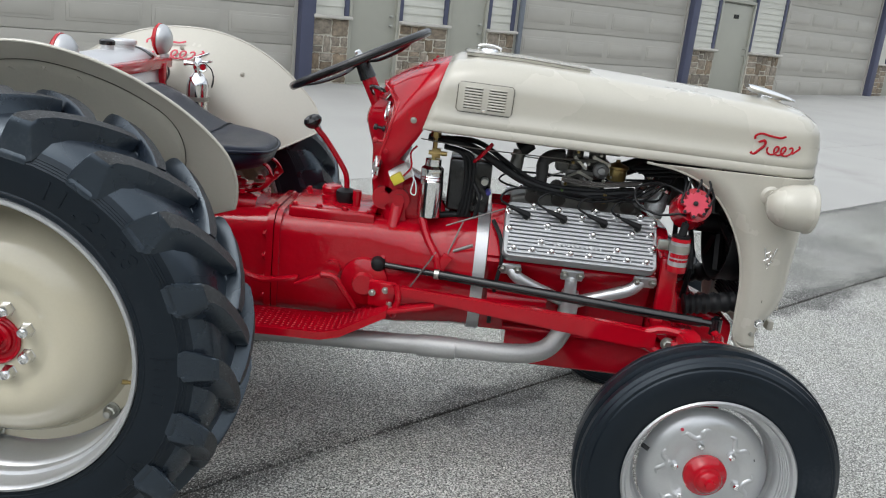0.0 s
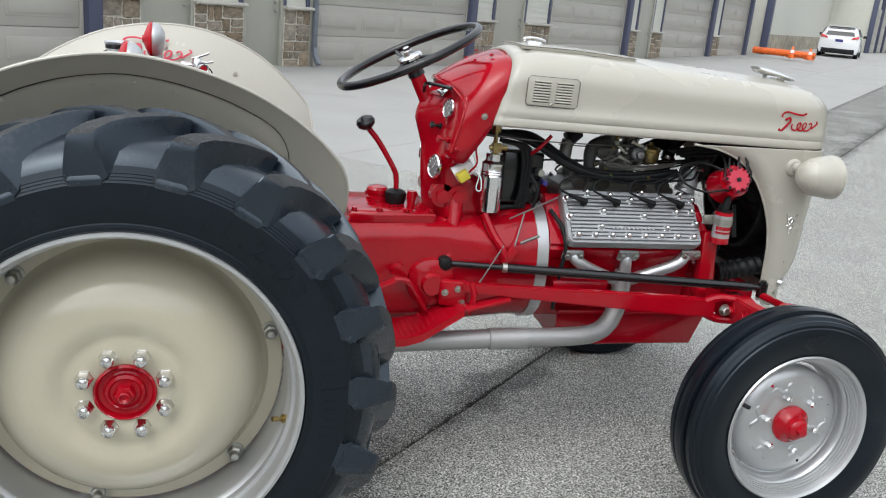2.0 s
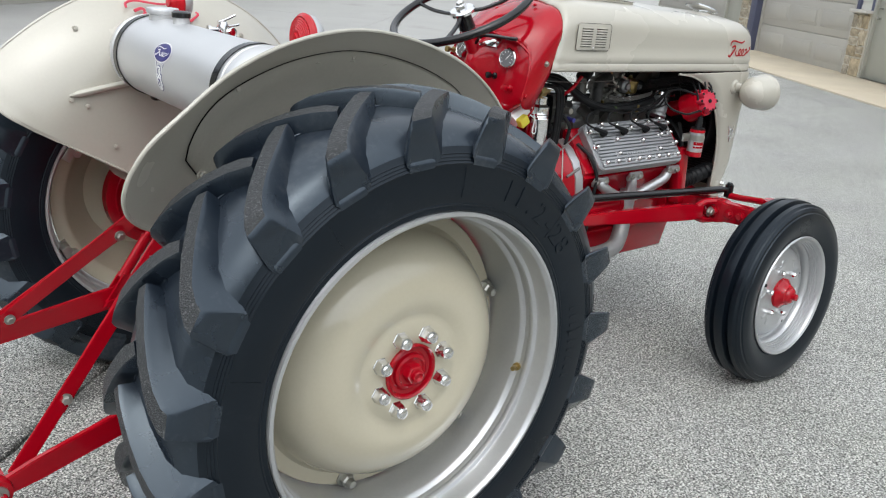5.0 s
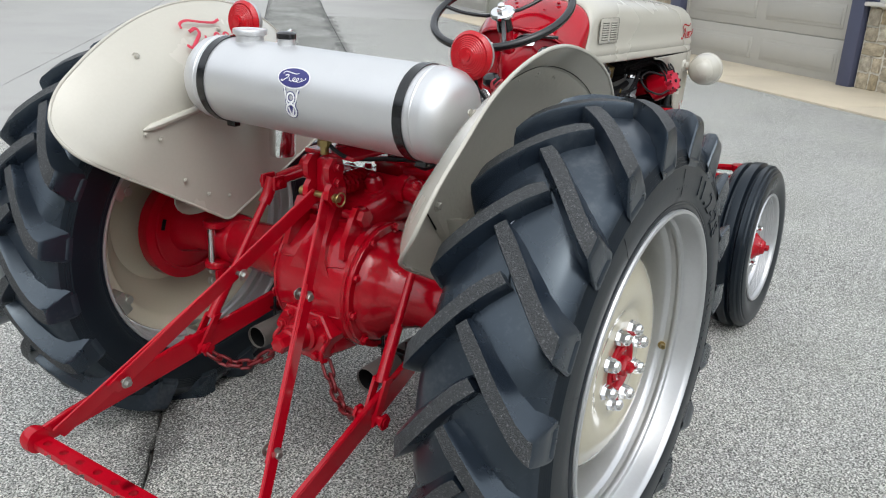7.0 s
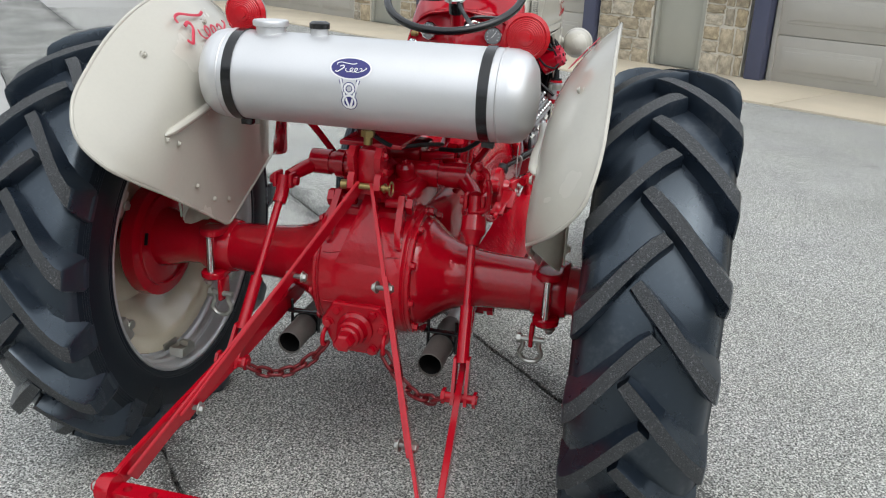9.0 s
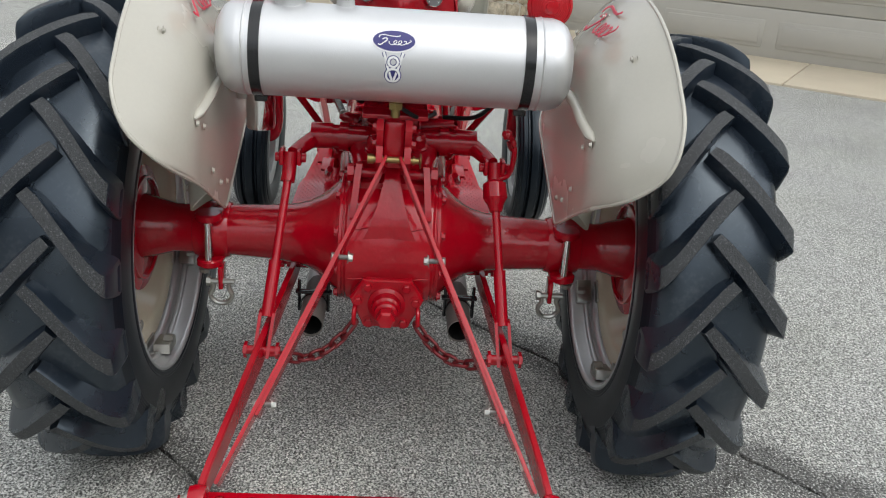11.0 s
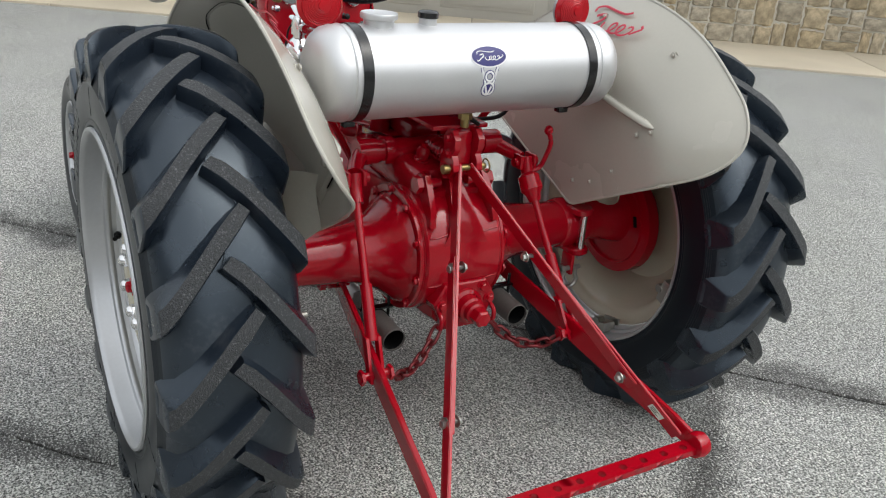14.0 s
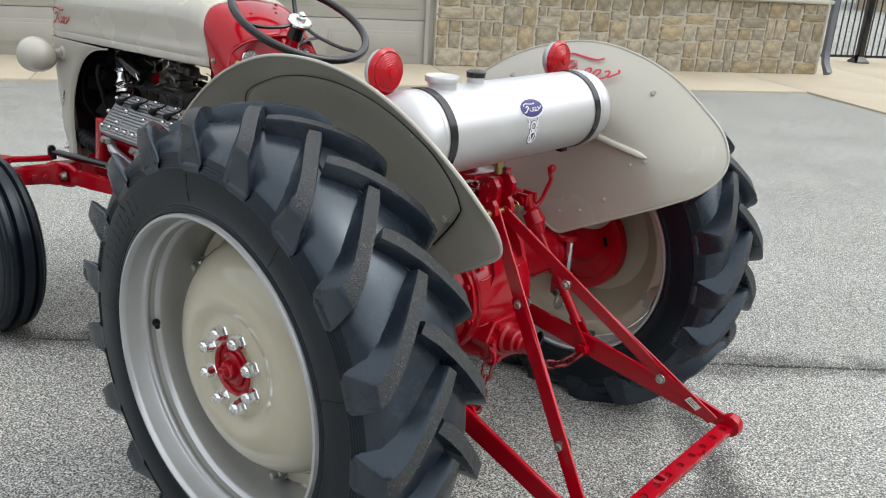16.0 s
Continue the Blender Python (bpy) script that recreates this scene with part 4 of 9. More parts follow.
    lathe(bm, [(0.014, 0.106), (0.013, 0.115), (0.010, 0.117), (0.005, 0.112)], axis=(0, s, 0), seg=18)
    part("hub_nut", bm, RED, wheel)
    bm = B()
    lathe(bm, [(0.0195, 0), (0.0195, 0.003), (0.0175, 0.006), (0.0165, 0.020), (0.0155, 0.024)], axis=(0, s, 0), seg=6)
    lathe(bm, [(0.0150, 0.022), (0.0145, 0.030), (0.011, 0.036), (0.006, 0.039), (0.002, 0.040)], axis=(0, s, 0), seg=16)
    nut = finish(bm, CHROME, 0.5)
    for k in range(8):
        a = 2 * math.pi * (k + 0.5) / 8
        part("lug_nut", nut, None, wheel, at=Matrix.Translation((0.087 * math.cos(a), 0.084 * s, 0.087 * math.sin(a))) @ Matrix.Diagonal((1, 0.84, 1, 1)))
    bm = B()
    rod(bm, (0, 0, 0), (0, 0.004 * s, 0), 0.018, seg=18)
    lathe(bm, [(0.0140, 0.004), (0.0140, 0.016), (0.009, 0.020)], axis=(0, s, 0), seg=6)
    lathe(bm, [(0.0095, 0.016), (0.0095, 0.026), (0.0075, 0.031), (0.003, 0.033)], axis=(0, s, 0), seg=12)
    box(bm, (0.058, 0.006, 0.024), (0, -0.008 * s, -0.012), bevel=0.002)
    clamp = finish(bm, ZINC, 0.5)
    for k in range(6):
        a = 2 * math.pi * k / 6 + radians(clamp_at)
        m = Matrix.Translation((0.317 * math.cos(a), -0.038 * s, 0.317 * math.sin(a))) @ Matrix.Rotation(math.pi / 2 - a + math.pi, 4, "Y")
        part("rim_bolt", clamp, None, wheel, at=m @ Matrix.Scale(1.2, 4))
        bm = B()
        box(bm, (0.070, 0.045, 0.03), (0, -0.05 * s, -0.018), bevel=0.004)
        rod(bm, (0, -0.075 * s, 0), (0, -0.05 * s, 0), 0.013, seg=6)
        part("rim_lug", bm, ZINC, wheel, "galvanised lug that holds the rim", at=m)
    bm = B()
    a = radians(valve)
    p = Vector((0.350 * math.cos(a), 0.070 * s, 0.350 * math.sin(a)))
    q = p + Vector((-0.034 * math.cos(a), 0.016 * s, -0.034 * math.sin(a)))
    rod(bm, p, p + (q - p) * 0.3, 0.010, seg=12), rod(bm, p, q, 0.0045, seg=10), rod(bm, p + (q - p) * 0.65, q, 0.006, seg=10)
    part("valve_stem", bm, BRASS if s < 0 else BLACK_R, wheel)
    bm = B()
    lathe(bm, [(0.055, -0.075), (0.060, -0.055), (0.075, -0.050), (0.150, -0.048), (0.165, -0.044), (0.167, -0.01), (0.16, 0.0), (0.10, 0.03), (0.03, 0.046)], axis=(0, s, 0), seg=48)
    part("brake_drum", bm, RED, wheel, "red brake drum behind the disc")
    bm = B()
    lathe(bm, [(0.128, -0.049), (0.130, -0.056), (0.136, -0.056), (0.138, -0.048)], axis=(0, s, 0), seg=48, close=True)
    part("drum_ring", bm, RED, wheel)
    # solid black block paints the shade of a slot
    bm = B()
    box(bm, (0.012, 0.006, 0.034), (-0.105, -0.051 * s, 0.03), Matrix.Rotation(0.3, 4, "Y"), bevel=0.002)
    part("drum_slot_shade", bm, FLAT_BLACK, wheel, "black block standing for the shaded slot in the drum plate")
    return wheel


rear_wheel(-1, -0.685, 0.534, 0.06, -13.5, 16.5)
rear_wheel(1, 0.70, 0.545, 0.20, -1.5, 26)


def front_wheel(side, y):
    s = side
    at = Matrix.Translation((FRONT_X, y, FRONT_Z)) @ Matrix.Rotation(radians(2.0 * s), 4, "X")
    prof = [(0.05, 0.026), (0.066, 0.026), (0.080, 0.022), (0.095, 0.024), (0.118, 0.026), (0.140, 0.022), (0.156, 0.013), (0.165, 0.002), (0.168, -0.010), (0.165, -0.014), (0.155, 0.004), (0.12, 0.016), (0.05, 0.016)]
    bm = B()
    lathe(bm, prof, axis=(0, s, 0), seg=96, close=True)
    # shallow dents between the studs and a slightly wavy edge
    for v in bm.verts:
        r, a = math.hypot(v.co.x, v.co.z), math.atan2(v.co.z, v.co.x)
        swell = max(0.0, 1 - abs(r - 0.100) / 0.026)
        v.co.y += s * 0.0050 * swell * math.cos(6 * (a - 0.82) + (r - 0.10) * 60)
        if r > 0.160:
            k = 1 + 0.012 * math.cos(3 * a + 0.6)
            v.co.x *= k
            v.co.z *= k
    wheel = part("front_wheel", bm, SILVER, tractor, "silver pressed steel front wheel", at=at)
    # pressed S-shaped ridges beside the studs
    for k in range(6):
        a = 2 * math.pi * k / 6 + 0.82
        bm = B()
        pts = []
        for d, r in ((-0.30, 0.112), (-0.24, 0.121), (-0.12, 0.119), (-0.06, 0.106), (0.06, 0.103), (0.16, 0.112), (0.22, 0.122), (0.34, 0.120)):
            pts.append((r * math.cos(a + d), s * 0.0205, r * math.sin(a + d)))
        tube(bm, pts, lambda t: 0.0098 * math.sin(math.pi * (0.16 + 0.68 * t)), seg=12, n=4)
        part("ridge", bm, SILVER, wheel)
    # solid round marks, one red, two black for the shade inside a hole
    for r, a, ink in ((0.137, 2.15, RED_MATT), (0.132, -1.15, FLAT_BLACK), (0.128, 0.42, FLAT_BLACK)):
        bm = B()
        rod(bm, (r * math.cos(a), s * 0.018, r * math.sin(a)), (r * math.cos(a), s * 0.0240, r * math.sin(a)), 0.0045, seg=12)
        part("hole_mark", bm, ink, wheel, "small round mark on the disc, dark where a hole is shaded")
    # rim drawn in fine steps from the well to the lip
    prof = [(0.214, 0.062), (0.221, 0.068), (0.217, 0.073), (0.210, 0.068), (0.2065, 0.060), (0.2060, 0.053), (0.2025, 0.052), (0.2020, 0.046), (0.1990, 0.045), (0.1985, 0.039), (0.1955, 0.038), (0.1950, 0.032), (0.1915, 0.031), (0.1910, 0.024), (0.187, 0.020), (0.1835, 0.010), (0.1825, -0.004), (0.176, -0.012), (0.174, -0.022), (0.176, -0.05), (0.214, -0.06), (0.220, -0.06), (0.200, -0.04), (0.192, 0.0), (0.208, 0.04)]
    bm = B()
    lathe(bm, prof, axis=(0, s, 0), seg=64, close=True)
    part("rim", bm, SILVER, wheel, angle=0.45)
    # three-rib tyre
    half = [(0.212, 0.058), (0.222, 0.066), (0.235, 0.070), (0.262, 0.079), (0.285, 0.080), (0.302, 0.075), (0.305, 0.071), (0.312, 0.070), (0.320, 0.064), (0.322, 0.058), (0.330, 0.052), (0.331, 0.036), (0.318, 0.029), (0.317, 0.022), (0.336, 0.016), (0.338, 0.0)]
    prof = half + [(r, -h) for r, h in half[-2::-1]]
    bm = B()
    lathe(bm, prof, axis=(0, s, 0), seg=80, close=True)
    for v in bm.verts:
        v.co.z = max(v.co.z, 0.002 - FRONT_Z)
    part("tyre", bm, RUBBER, wheel, "black three-rib front tyre", angle=0.5)
    bm = B()
    lathe(bm, [(0.056, 0.020), (0.055, 0.036), (0.048, 0.042), (0.038, 0.052), (0.035, 0.060), (0.030, 0.062), (0.028, 0.070), (0.024, 0.074), (0.013, 0.078), (0.012, 0.090), (0.004, 0.092)], axis=(0, s, 0), seg=28)
    part("hub_cap", bm, RED, wheel, "red stepped hub cap")
    bm = B()
    lathe(bm, [(0.0120, 0), (0.0105, 0.008), (0.0095, 0.017), (0.006, 0.021), (0.001, 0.022)], axis=(0, s, 0), seg=6)
    nut = finish(bm, CHROME, 0.5)
    for k in range(6):
        a = 2 * math.pi * k / 6 + 0.82
        part("lug_nut", nut, None, wheel, at=(0.084 * math.cos(a), 0.024 * s, 0.084 * math.sin(a)))
    bm = B()
    a = 2.75
    rod(bm, (0.19 * math.cos(a), 0.045 * s, 0.19 * math.sin(a)), (0.172 * math.cos(a), 0.055 * s, 0.172 * math.sin(a)), 0.006, seg=8)
    part("valve_stem", bm, BLACK_R, wheel)
    return wheel


front_wheel(-1, -0.612)
front_wheel(1, 0.632)


# badge on sheet metal: a swash over a coil of flat painted loops, no letters
def flourish(m, w, h, t=0.003, thick=0.1):
    coil = []
    for i in range(49):
        a = 2 * math.pi * i / 16 + 2.2
        coil.append((0.40 + 0.47 * i / 48 + 0.085 * math.cos(a), 0.30 + 0.19 * math.sin(a) + 0.05 * math.cos(a)))
    strokes = [
        ([(0.02, 0.72), (0.03, 0.90), (0.16, 1.0), (0.36, 0.93), (0.58, 0.88), (0.70, 0.98)], 1.0),
        ([(0.12, 0.60), (0.24, 0.70), (0.27, 0.52), (0.17, 0.28), (0.05, 0.04), (-0.02, 0.14)], 1.25),
        (coil, 0.85),
        ([(0.90, 0.22), (0.97, 0.34), (1.05, 0.50), (1.02, 0.60)], 0.9),
    ]
    bm = B()
    for st, wide in strokes:
        tube(bm, [Vector(((p[0] - 0.5) * w, (p[1] - 0.5) * h, 0)) for p in st], h * thick * 0.5 * wide, seg=6, n=4 if len(st) < 20 else 2)
    for v in bm.verts:
        v.co.z = t * 0.5 + v.co.z * 0.35
        v.co = m @ v.co
    return bm


# ---- fenders ----
RIM_RIGHT = ((28, 0.640, 0.063), (44, 0.653, 0.084), (60, 0.654, 0.113), (75, 0.653, 0.126), (90, 0.657, 0.134), (103, 0.652, 0.139), (115, 0.645, 0.143), (126, 0.634, 0.147), (136, 0.631, 0.144), (143.5, 0.600, 0.121), (147.2, 0.526, 0.064), (146.5, 0.412, 0.010))
RIM_LEFT = ((32, 0.663, 0.188), (45, 0.663, 0.177), (60, 0.672, 0.167), (75, 0.674, 0.158), (90, 0.665, 0.149), (103, 0.655, 0.141), (115, 0.645, 0.135), (125, 0.640, 0.129), (134, 0.639, 0.120), (141, 0.620, 0.090), (144.6, 0.560, 0.042), (144.4, 0.466, 0.018))

def fender(s, yc):
    cx, cz, R = (-0.027, 0.56, 0.632) if s < 0 else (-0.030, 0.56, 0.645)
    # the rim: angle, radius and outward curl, from the front over the crown round the rear corner
    knots = [Vector(q) for q in (RIM_RIGHT if s < 0 else RIM_LEFT)]
    by_angle = [q for q in knots if q.x < 143]

    def curl(x, z):
        """How far the sheet stands out over its flat lower part."""
        a = math.degrees(math.atan2(z - cz, x - cx))
        q = by_angle[-1] if a < -90 else by_angle[0]
        for g, h in zip(by_angle, by_angle[1:]):
            if a > -90 and a >= g.x:
                q = g.lerp(h, min(1.0, (a - g.x) / (h.x - g.x)))
        return q.z * max(0.0, (math.hypot(x - cx, z - cz) / q.y - 0.65) / 0.35) ** 2

    def outline(t):
        """t from 0 (front, low) over the top to 1 (rear, low): the rim and its curl."""
        u = min(t * (len(knots) - 1), len(knots) - 1.0001)
        i = int(u)
        g = [knots[max(0, min(len(knots) - 1, i + d))] for d in (-1, 0, 1, 2)]
        v = u - i
        q = 0.5 * (2 * g[1] + (g[2] - g[0]) * v + (2 * g[0] - 5 * g[1] + 4 * g[2] - g[3]) * v * v + (3 * g[1] - g[0] - 3 * g[2] + g[3]) * v ** 3)
        return cx + q.y * math.cos(radians(q.x)), cz + q.y * math.sin(radians(q.x)), q

    n, k = 66, 18
    tip = Vector((-0.045, 0.625))
    # the lower corner is an arc that touches both lower edges
    e0, e1 = ((Vector(outline(q)[:2]) - tip).normalized() for q in (0.0, 1.0))
    half_angle, bend = e0.angle(e1) / 2, 0.050
    mid = tip + (e0 + e1).normalized() * bend / math.sin(half_angle)
    a0, a1 = (math.atan2(*(tip + e * bend / math.tan(half_angle) - mid).yx) for e in (e0, e1))
    if a0 < a1:
        a0 += 2 * math.pi
    if a0 - a1 > math.pi:
        a0, a1 = a0 - 2 * math.pi, a1
    bm = B()
    grid = []
    for i in range(n + 1):
        t = i / n
        ox, oz, rim = outline(t)
        turn = a0 + (a1 - a0) * t
        start = mid + Vector((math.cos(turn), math.sin(turn))) * bend
        # round the front end
        pull = max(0.0, 42 - rim.x) / 14
        f_out = 1 - 0.11 * pull ** 1.8
        row = []
        for j in range(k + 1):
            f = (j / k) * f_out
            x, z = start.x + (ox - start.x) * f, start.y + (oz - start.y) * f
            r = math.hypot(x - cx, z - cz)
            row.append(Vector((x, yc + s * (0.418 + rim.z * max(0.0, (r / rim.y - 0.65) / 0.35) ** 2), z)))
        grid.append(row)
    vs = [[bm.verts.new(p) for p in row] for row in grid]
    for a, b in zip(vs, vs[1:]):
        for i in range(k):
            bm.faces.new((a[i], b[i], b[i + 1], a[i + 1]))
    bmesh.ops.recalc_face_normals(bm, faces=bm.faces)
    for f in bm.faces:
        if f.normal.y * s > 0:
            f.normal_flip()
    bmesh.ops.solidify(bm, geom=bm.faces, thickness=0.004)
    wing = part("fender", bm, CREAM, tractor, "cream steel fender with a red script badge" )
    # rolled edge
    edge = [row[-1] for row in grid]
    bm = B()
    tube(bm, [p + Vector((0, s * 0.002, 0)) for p in edge + [grid[-1][k - 3]]], 0.0045, seg=8, n=2)
    part("rolled_edge", bm, CREAM, wing)
    # lower hem
    bm = B()
    tube(bm, [grid[0][j] for j in range(k, 0, -1)] + [row[0] for row in grid[::3]] + [grid[-1][j] for j in range(1, k + 1)], 0.004, seg=6, n=1, sharp=True)
    part("hem", bm, CREAM, wing)
    # second sheet pressed on the wheel side, with rounded ends and a bent edge
    lo, hi = (44, 130) if s < 0 else (50, 131)
    bm = B()
    cols = []
    for i in range(41):
        u = i / 40
        a = lo + (hi - lo) * u
        end = max(0.0, 1 - min(u * (hi - lo), (1 - u) * (hi - lo) + 2) / 15)
        rim_r = next((g.lerp(h, (a - g.x) / (h.x - g.x)).y for g, h in zip(by_angle, by_angle[1:]) if g.x <= a <= h.x), R)
        outer = rim_r - 0.046 - 0.10 * end ** 2.2
        inner = 0.30 + 0.10 * max(0.0, 1 - u * 3)
        col = []
        for j in range(13):
            q = inner + (outer - inner) * j / 12
            px, pz = cx + q * math.cos(radians(a)), cz + q * math.sin(radians(a))
            low = 0.4225 if j in (0, 12) or i in (0, 40) else 0.4305
            col.append(bm.verts.new((px, yc + s * (low + curl(px, pz)), pz)))
        cols.append(col)
    for a, b in zip(cols, cols[1:]):
        for j in range(12):
            bm.faces.new((a[j], b[j], b[j + 1], a[j + 1]))
    bmesh.ops.recalc_face_normals(bm, faces=bm.faces)
    ring = [c[12].co.copy() for c in cols] + [cols[-1][j].co.copy() for j in range(11, 3, -1)]
    part("inner_panel", bm, CREAM_UNDER, wing, "cream second sheet riveted inside the fender", angle=0.5)
    # black line painted for the step's shadow, thicker towards the rear
    bm = B()
    tube(bm, [p + Vector((0, s * 0.004, 0)) for p in ring], lambda t: 0.0009 + 0.0011 * max(0.0, t - 0.55) / 0.45, seg=6, n=1, sharp=True)
    part("step_shade", bm, FLAT_BLACK, wing, "dark line standing for the shadow at the second sheet's step")
    # scroll pressed into the sheet, seen from the wheel side
    bm = B()
    for i in range(7):
        a = radians(75 + i * 4.2)
        q = R - 0.055
        c = Vector((cx + q * math.cos(a), yc + s * (0.428 + curl(cx + q * math.cos(a), cz + q * math.sin(a))), cz + q * math.sin(a)))
        d = Vector((-math.sin(a), 0, math.cos(a)))
        e = Vector((math.cos(a), s * 0.9, math.sin(a)))
        tube(bm, [c - d * 0.020, c + e * 0.012 * (1 if i % 2 else -1), c + d * 0.008 - e * 0.004, c + d * 0.020], 0.0016, seg=6, n=4)
    part("pressed_scroll", bm, CREAM_UNDER, wing)
    # splash plate under the rear corner: a bent sheet with a rounded foot
    bm = B()
    sheet = [(-0.235, 0.428, 0.860, 0.735), (-0.215, 0.455, 0.862, 0.705), (-0.190, 0.476, 0.858, 0.678), (-0.165, 0.486, 0.850, 0.660), (-0.140, 0.488, 0.838, 0.650), (-0.115, 0.484, 0.820, 0.648), (-0.092, 0.470, 0.800, 0.655), (-0.080, 0.446, 0.785, 0.668)]
    faces = []
    for d in (0.0, 0.0035):
        faces.append([[bm.verts.new((x + 0.02 * math.sin(math.pi * f), yc + s * (y - 0.012 * (1 - f) ** 3 + d), lo_z + (hi_z - lo_z) * f)) for f in (0.0, 0.08, 0.2, 0.4, 0.6, 0.8, 1.0)] for x, y, hi_z, lo_z in sheet])
    for g in faces:
        for a, b in zip(g, g[1:]):
            for j in range(6):
                bm.faces.new((a[j], b[j], b[j + 1], a[j + 1]))
    f0, f1 = faces
    for j in range(6):
        for i in (0, -1):
            bm.faces.new((f0[i][j], f0[i][j + 1], f1[i][j + 1], f1[i][j]))
    for a, b, c, d in zip(f0, f0[1:], f1, f1[1:]):
        for j in (0, 6):
            bm.faces.new((a[j], b[j], d[j], c[j]))
    bmesh.ops.recalc_face_normals(bm, faces=bm.faces)
    plate = part("splash_plate", bm, CREAM_UNDER, wing, "cream bent splash plate", angle=0.7)
    bm = B()
    tube(bm, [(-0.172, yc + s * 0.4905, 0.845), (-0.168, yc + s * 0.4905, 0.76), (-0.160, yc + s * 0.489, 0.675)], 0.003, seg=6)
    part("rib", bm, CREAM_UNDER, plate)
    bolt(BOLT_CREAM, Vector((-0.115, yc + s * 0.489, 0.70)), (0, s, 0), plate, 1.0)
    on_wing = lambda x, z, out: Vector((x, yc + s * (0.418 + curl(x, z) + out), z))
    for x, z in ((-0.315, 0.915), (-0.272, 0.898)):
        bolt(BOLT_CREAM, on_wing(x, z, 0.012), (0, s, 0), wing, 1.0)
    # brace tube pressed in, with bolts
    bm = B()
    tube(bm, [on_wing(-0.318, 0.925, -0.002), on_wing(-0.29, 0.932, -0.004), on_wing(-0.22, 0.947, -0.005), on_wing(-0.14, 0.962, -0.004), (-0.06, yc + s * 0.405, 0.977)], lambda t: 0.013 * min(1.0, 0.25 + 3 * t), seg=12, flat=0.8)
    part("brace", bm, CREAM, wing)
    for x, z in ((-0.315, 0.915), (-0.272, 0.898), (-0.270, 1.100), (0.225, 1.085), (-0.12, 0.72), (-0.045, 0.70), (-0.20, 0.775), (0.0, 1.155)):
        r = math.hypot(x - cx, z - 0.56)
        y = yc + s * (0.418 + curl(x, z))
        for d in (-1, 1):
            part("bolt", BOLT_CREAM, None, wing, at=Matrix.Translation((x, y + d * s * 0.004, z)) @ orient((0, d * s, 0.3 * (d < 0) * (r > 0.6))) @ Matrix.Scale(0.64, 4))
    # script on the crown
    e1 = Vector((float(s), 0.0, 0.0))
    up = Vector((0, s * (0.66 if s < 0 else 0.56), 0.75)).normalized()
    m = Matrix((e1, up, e1.cross(up))).transposed().to_4x4()
    m.translation = (-0.03 if s > 0 else -0.05, yc + s * (0.418 + curl(-0.04, 1.145) - (0.003 if s < 0 else 0.006)), 0.56 + 0.585)
    part("script_badge", flourish(m, 0.205, 0.085, 0.006, 0.095), RED_MATT, wing, "red painted flourish")
    return wing


fender(-1, -0.005)
fender(1, 0.012)

# ---- fuel tank on the rear ----
TX, TZ, TR = -0.115, 1.05, 0.107
bm = B()
dome = [(0.0, 0.0), (0.03, 0.002), (0.07, 0.009), (0.092, 0.022), (0.102, 0.036), (TR, 0.055)]
lathe(bm, [(r, h) for r, h in dome] + [(TR, 0.06), (TR, 0.765)] + [(r, 0.825 - h) for r, h in dome[::-1]], (TX, -0.40, TZ), (0, 1, 0), seg=64)
tank = part("fuel_tank", bm, ALU, tractor, "brushed aluminium cylinder tank with domed ends")
for y in (0.325, -0.288):
    bm = B()
    lathe(bm, [(TR + 0.0005, -0.012), (TR + 0.003, -0.012), (TR + 0.003, 0.012), (TR + 0.0005, 0.012)], (TX, y, TZ), (0, 1, 0), seg=56, close=True)
    box(bm, (0.022, 0.03, 0.018), (TX + 0.0, y, TZ - TR - 0.008), bevel=0.003)
    part("strap", bm, BLACK, tank, "black rubber tank strap")
for y in (0.352, -0.318):
    bm = B()
    lathe(bm, [(TR + 0.0002, -0.0025), (TR + 0.0022, 0.0), (TR + 0.0002, 0.0025)], (TX, y, TZ), (0, 1, 0), seg=56, close=True)
    part("weld_bead", bm, ALU, tank)
bm = B()
lathe(bm, [(0.042, 0.0), (0.036, 0.006), (0.035, 0.012), (0.035, 0.022), (0.042, 0.025), (0.043, 0.034), (0.041, 0.038), (0.036, 0.035), (0.010, 0.034)], (TX, 0.257, TZ + TR - 0.012), (0, 0, 1), seg=32)
part("filler_cap", bm, ALU, tank, "round aluminium filler cap")
bm = B()
lathe(bm, [(0.022, 0.0), (0.020, 0.018), (0.020, 0.026)], (TX, 0.132, TZ + TR - 0.006), (0, 0, 1), seg=24)
part("vent_neck", bm, ALU, tank)
bm = B()
lathe(bm, [(0.024, 0.020), (0.0245, 0.032), (0.018, 0.036), (0.004, 0.037)], (TX, 0.132, TZ + TR - 0.006), (0, 0, 1), seg=24)
part("vent_cap", bm, BLACK, tank, "black vent cap")


def on_tank(deg, y):
    """A frame lying on the tank's rear face: x to the tractor's right when seen from behind, y up."""
    a = radians(deg)
    nrm = Vector((-math.cos(a), 0, math.sin(a)))
    up = Vector((math.sin(a), 0, math.cos(a)))
    m = Matrix((Vector((0, -1, 0)), up, nrm)).transposed().to_4x4()
    m.translation = Vector((TX, y, TZ)) + nrm * (TR + 0.0006)
    return m


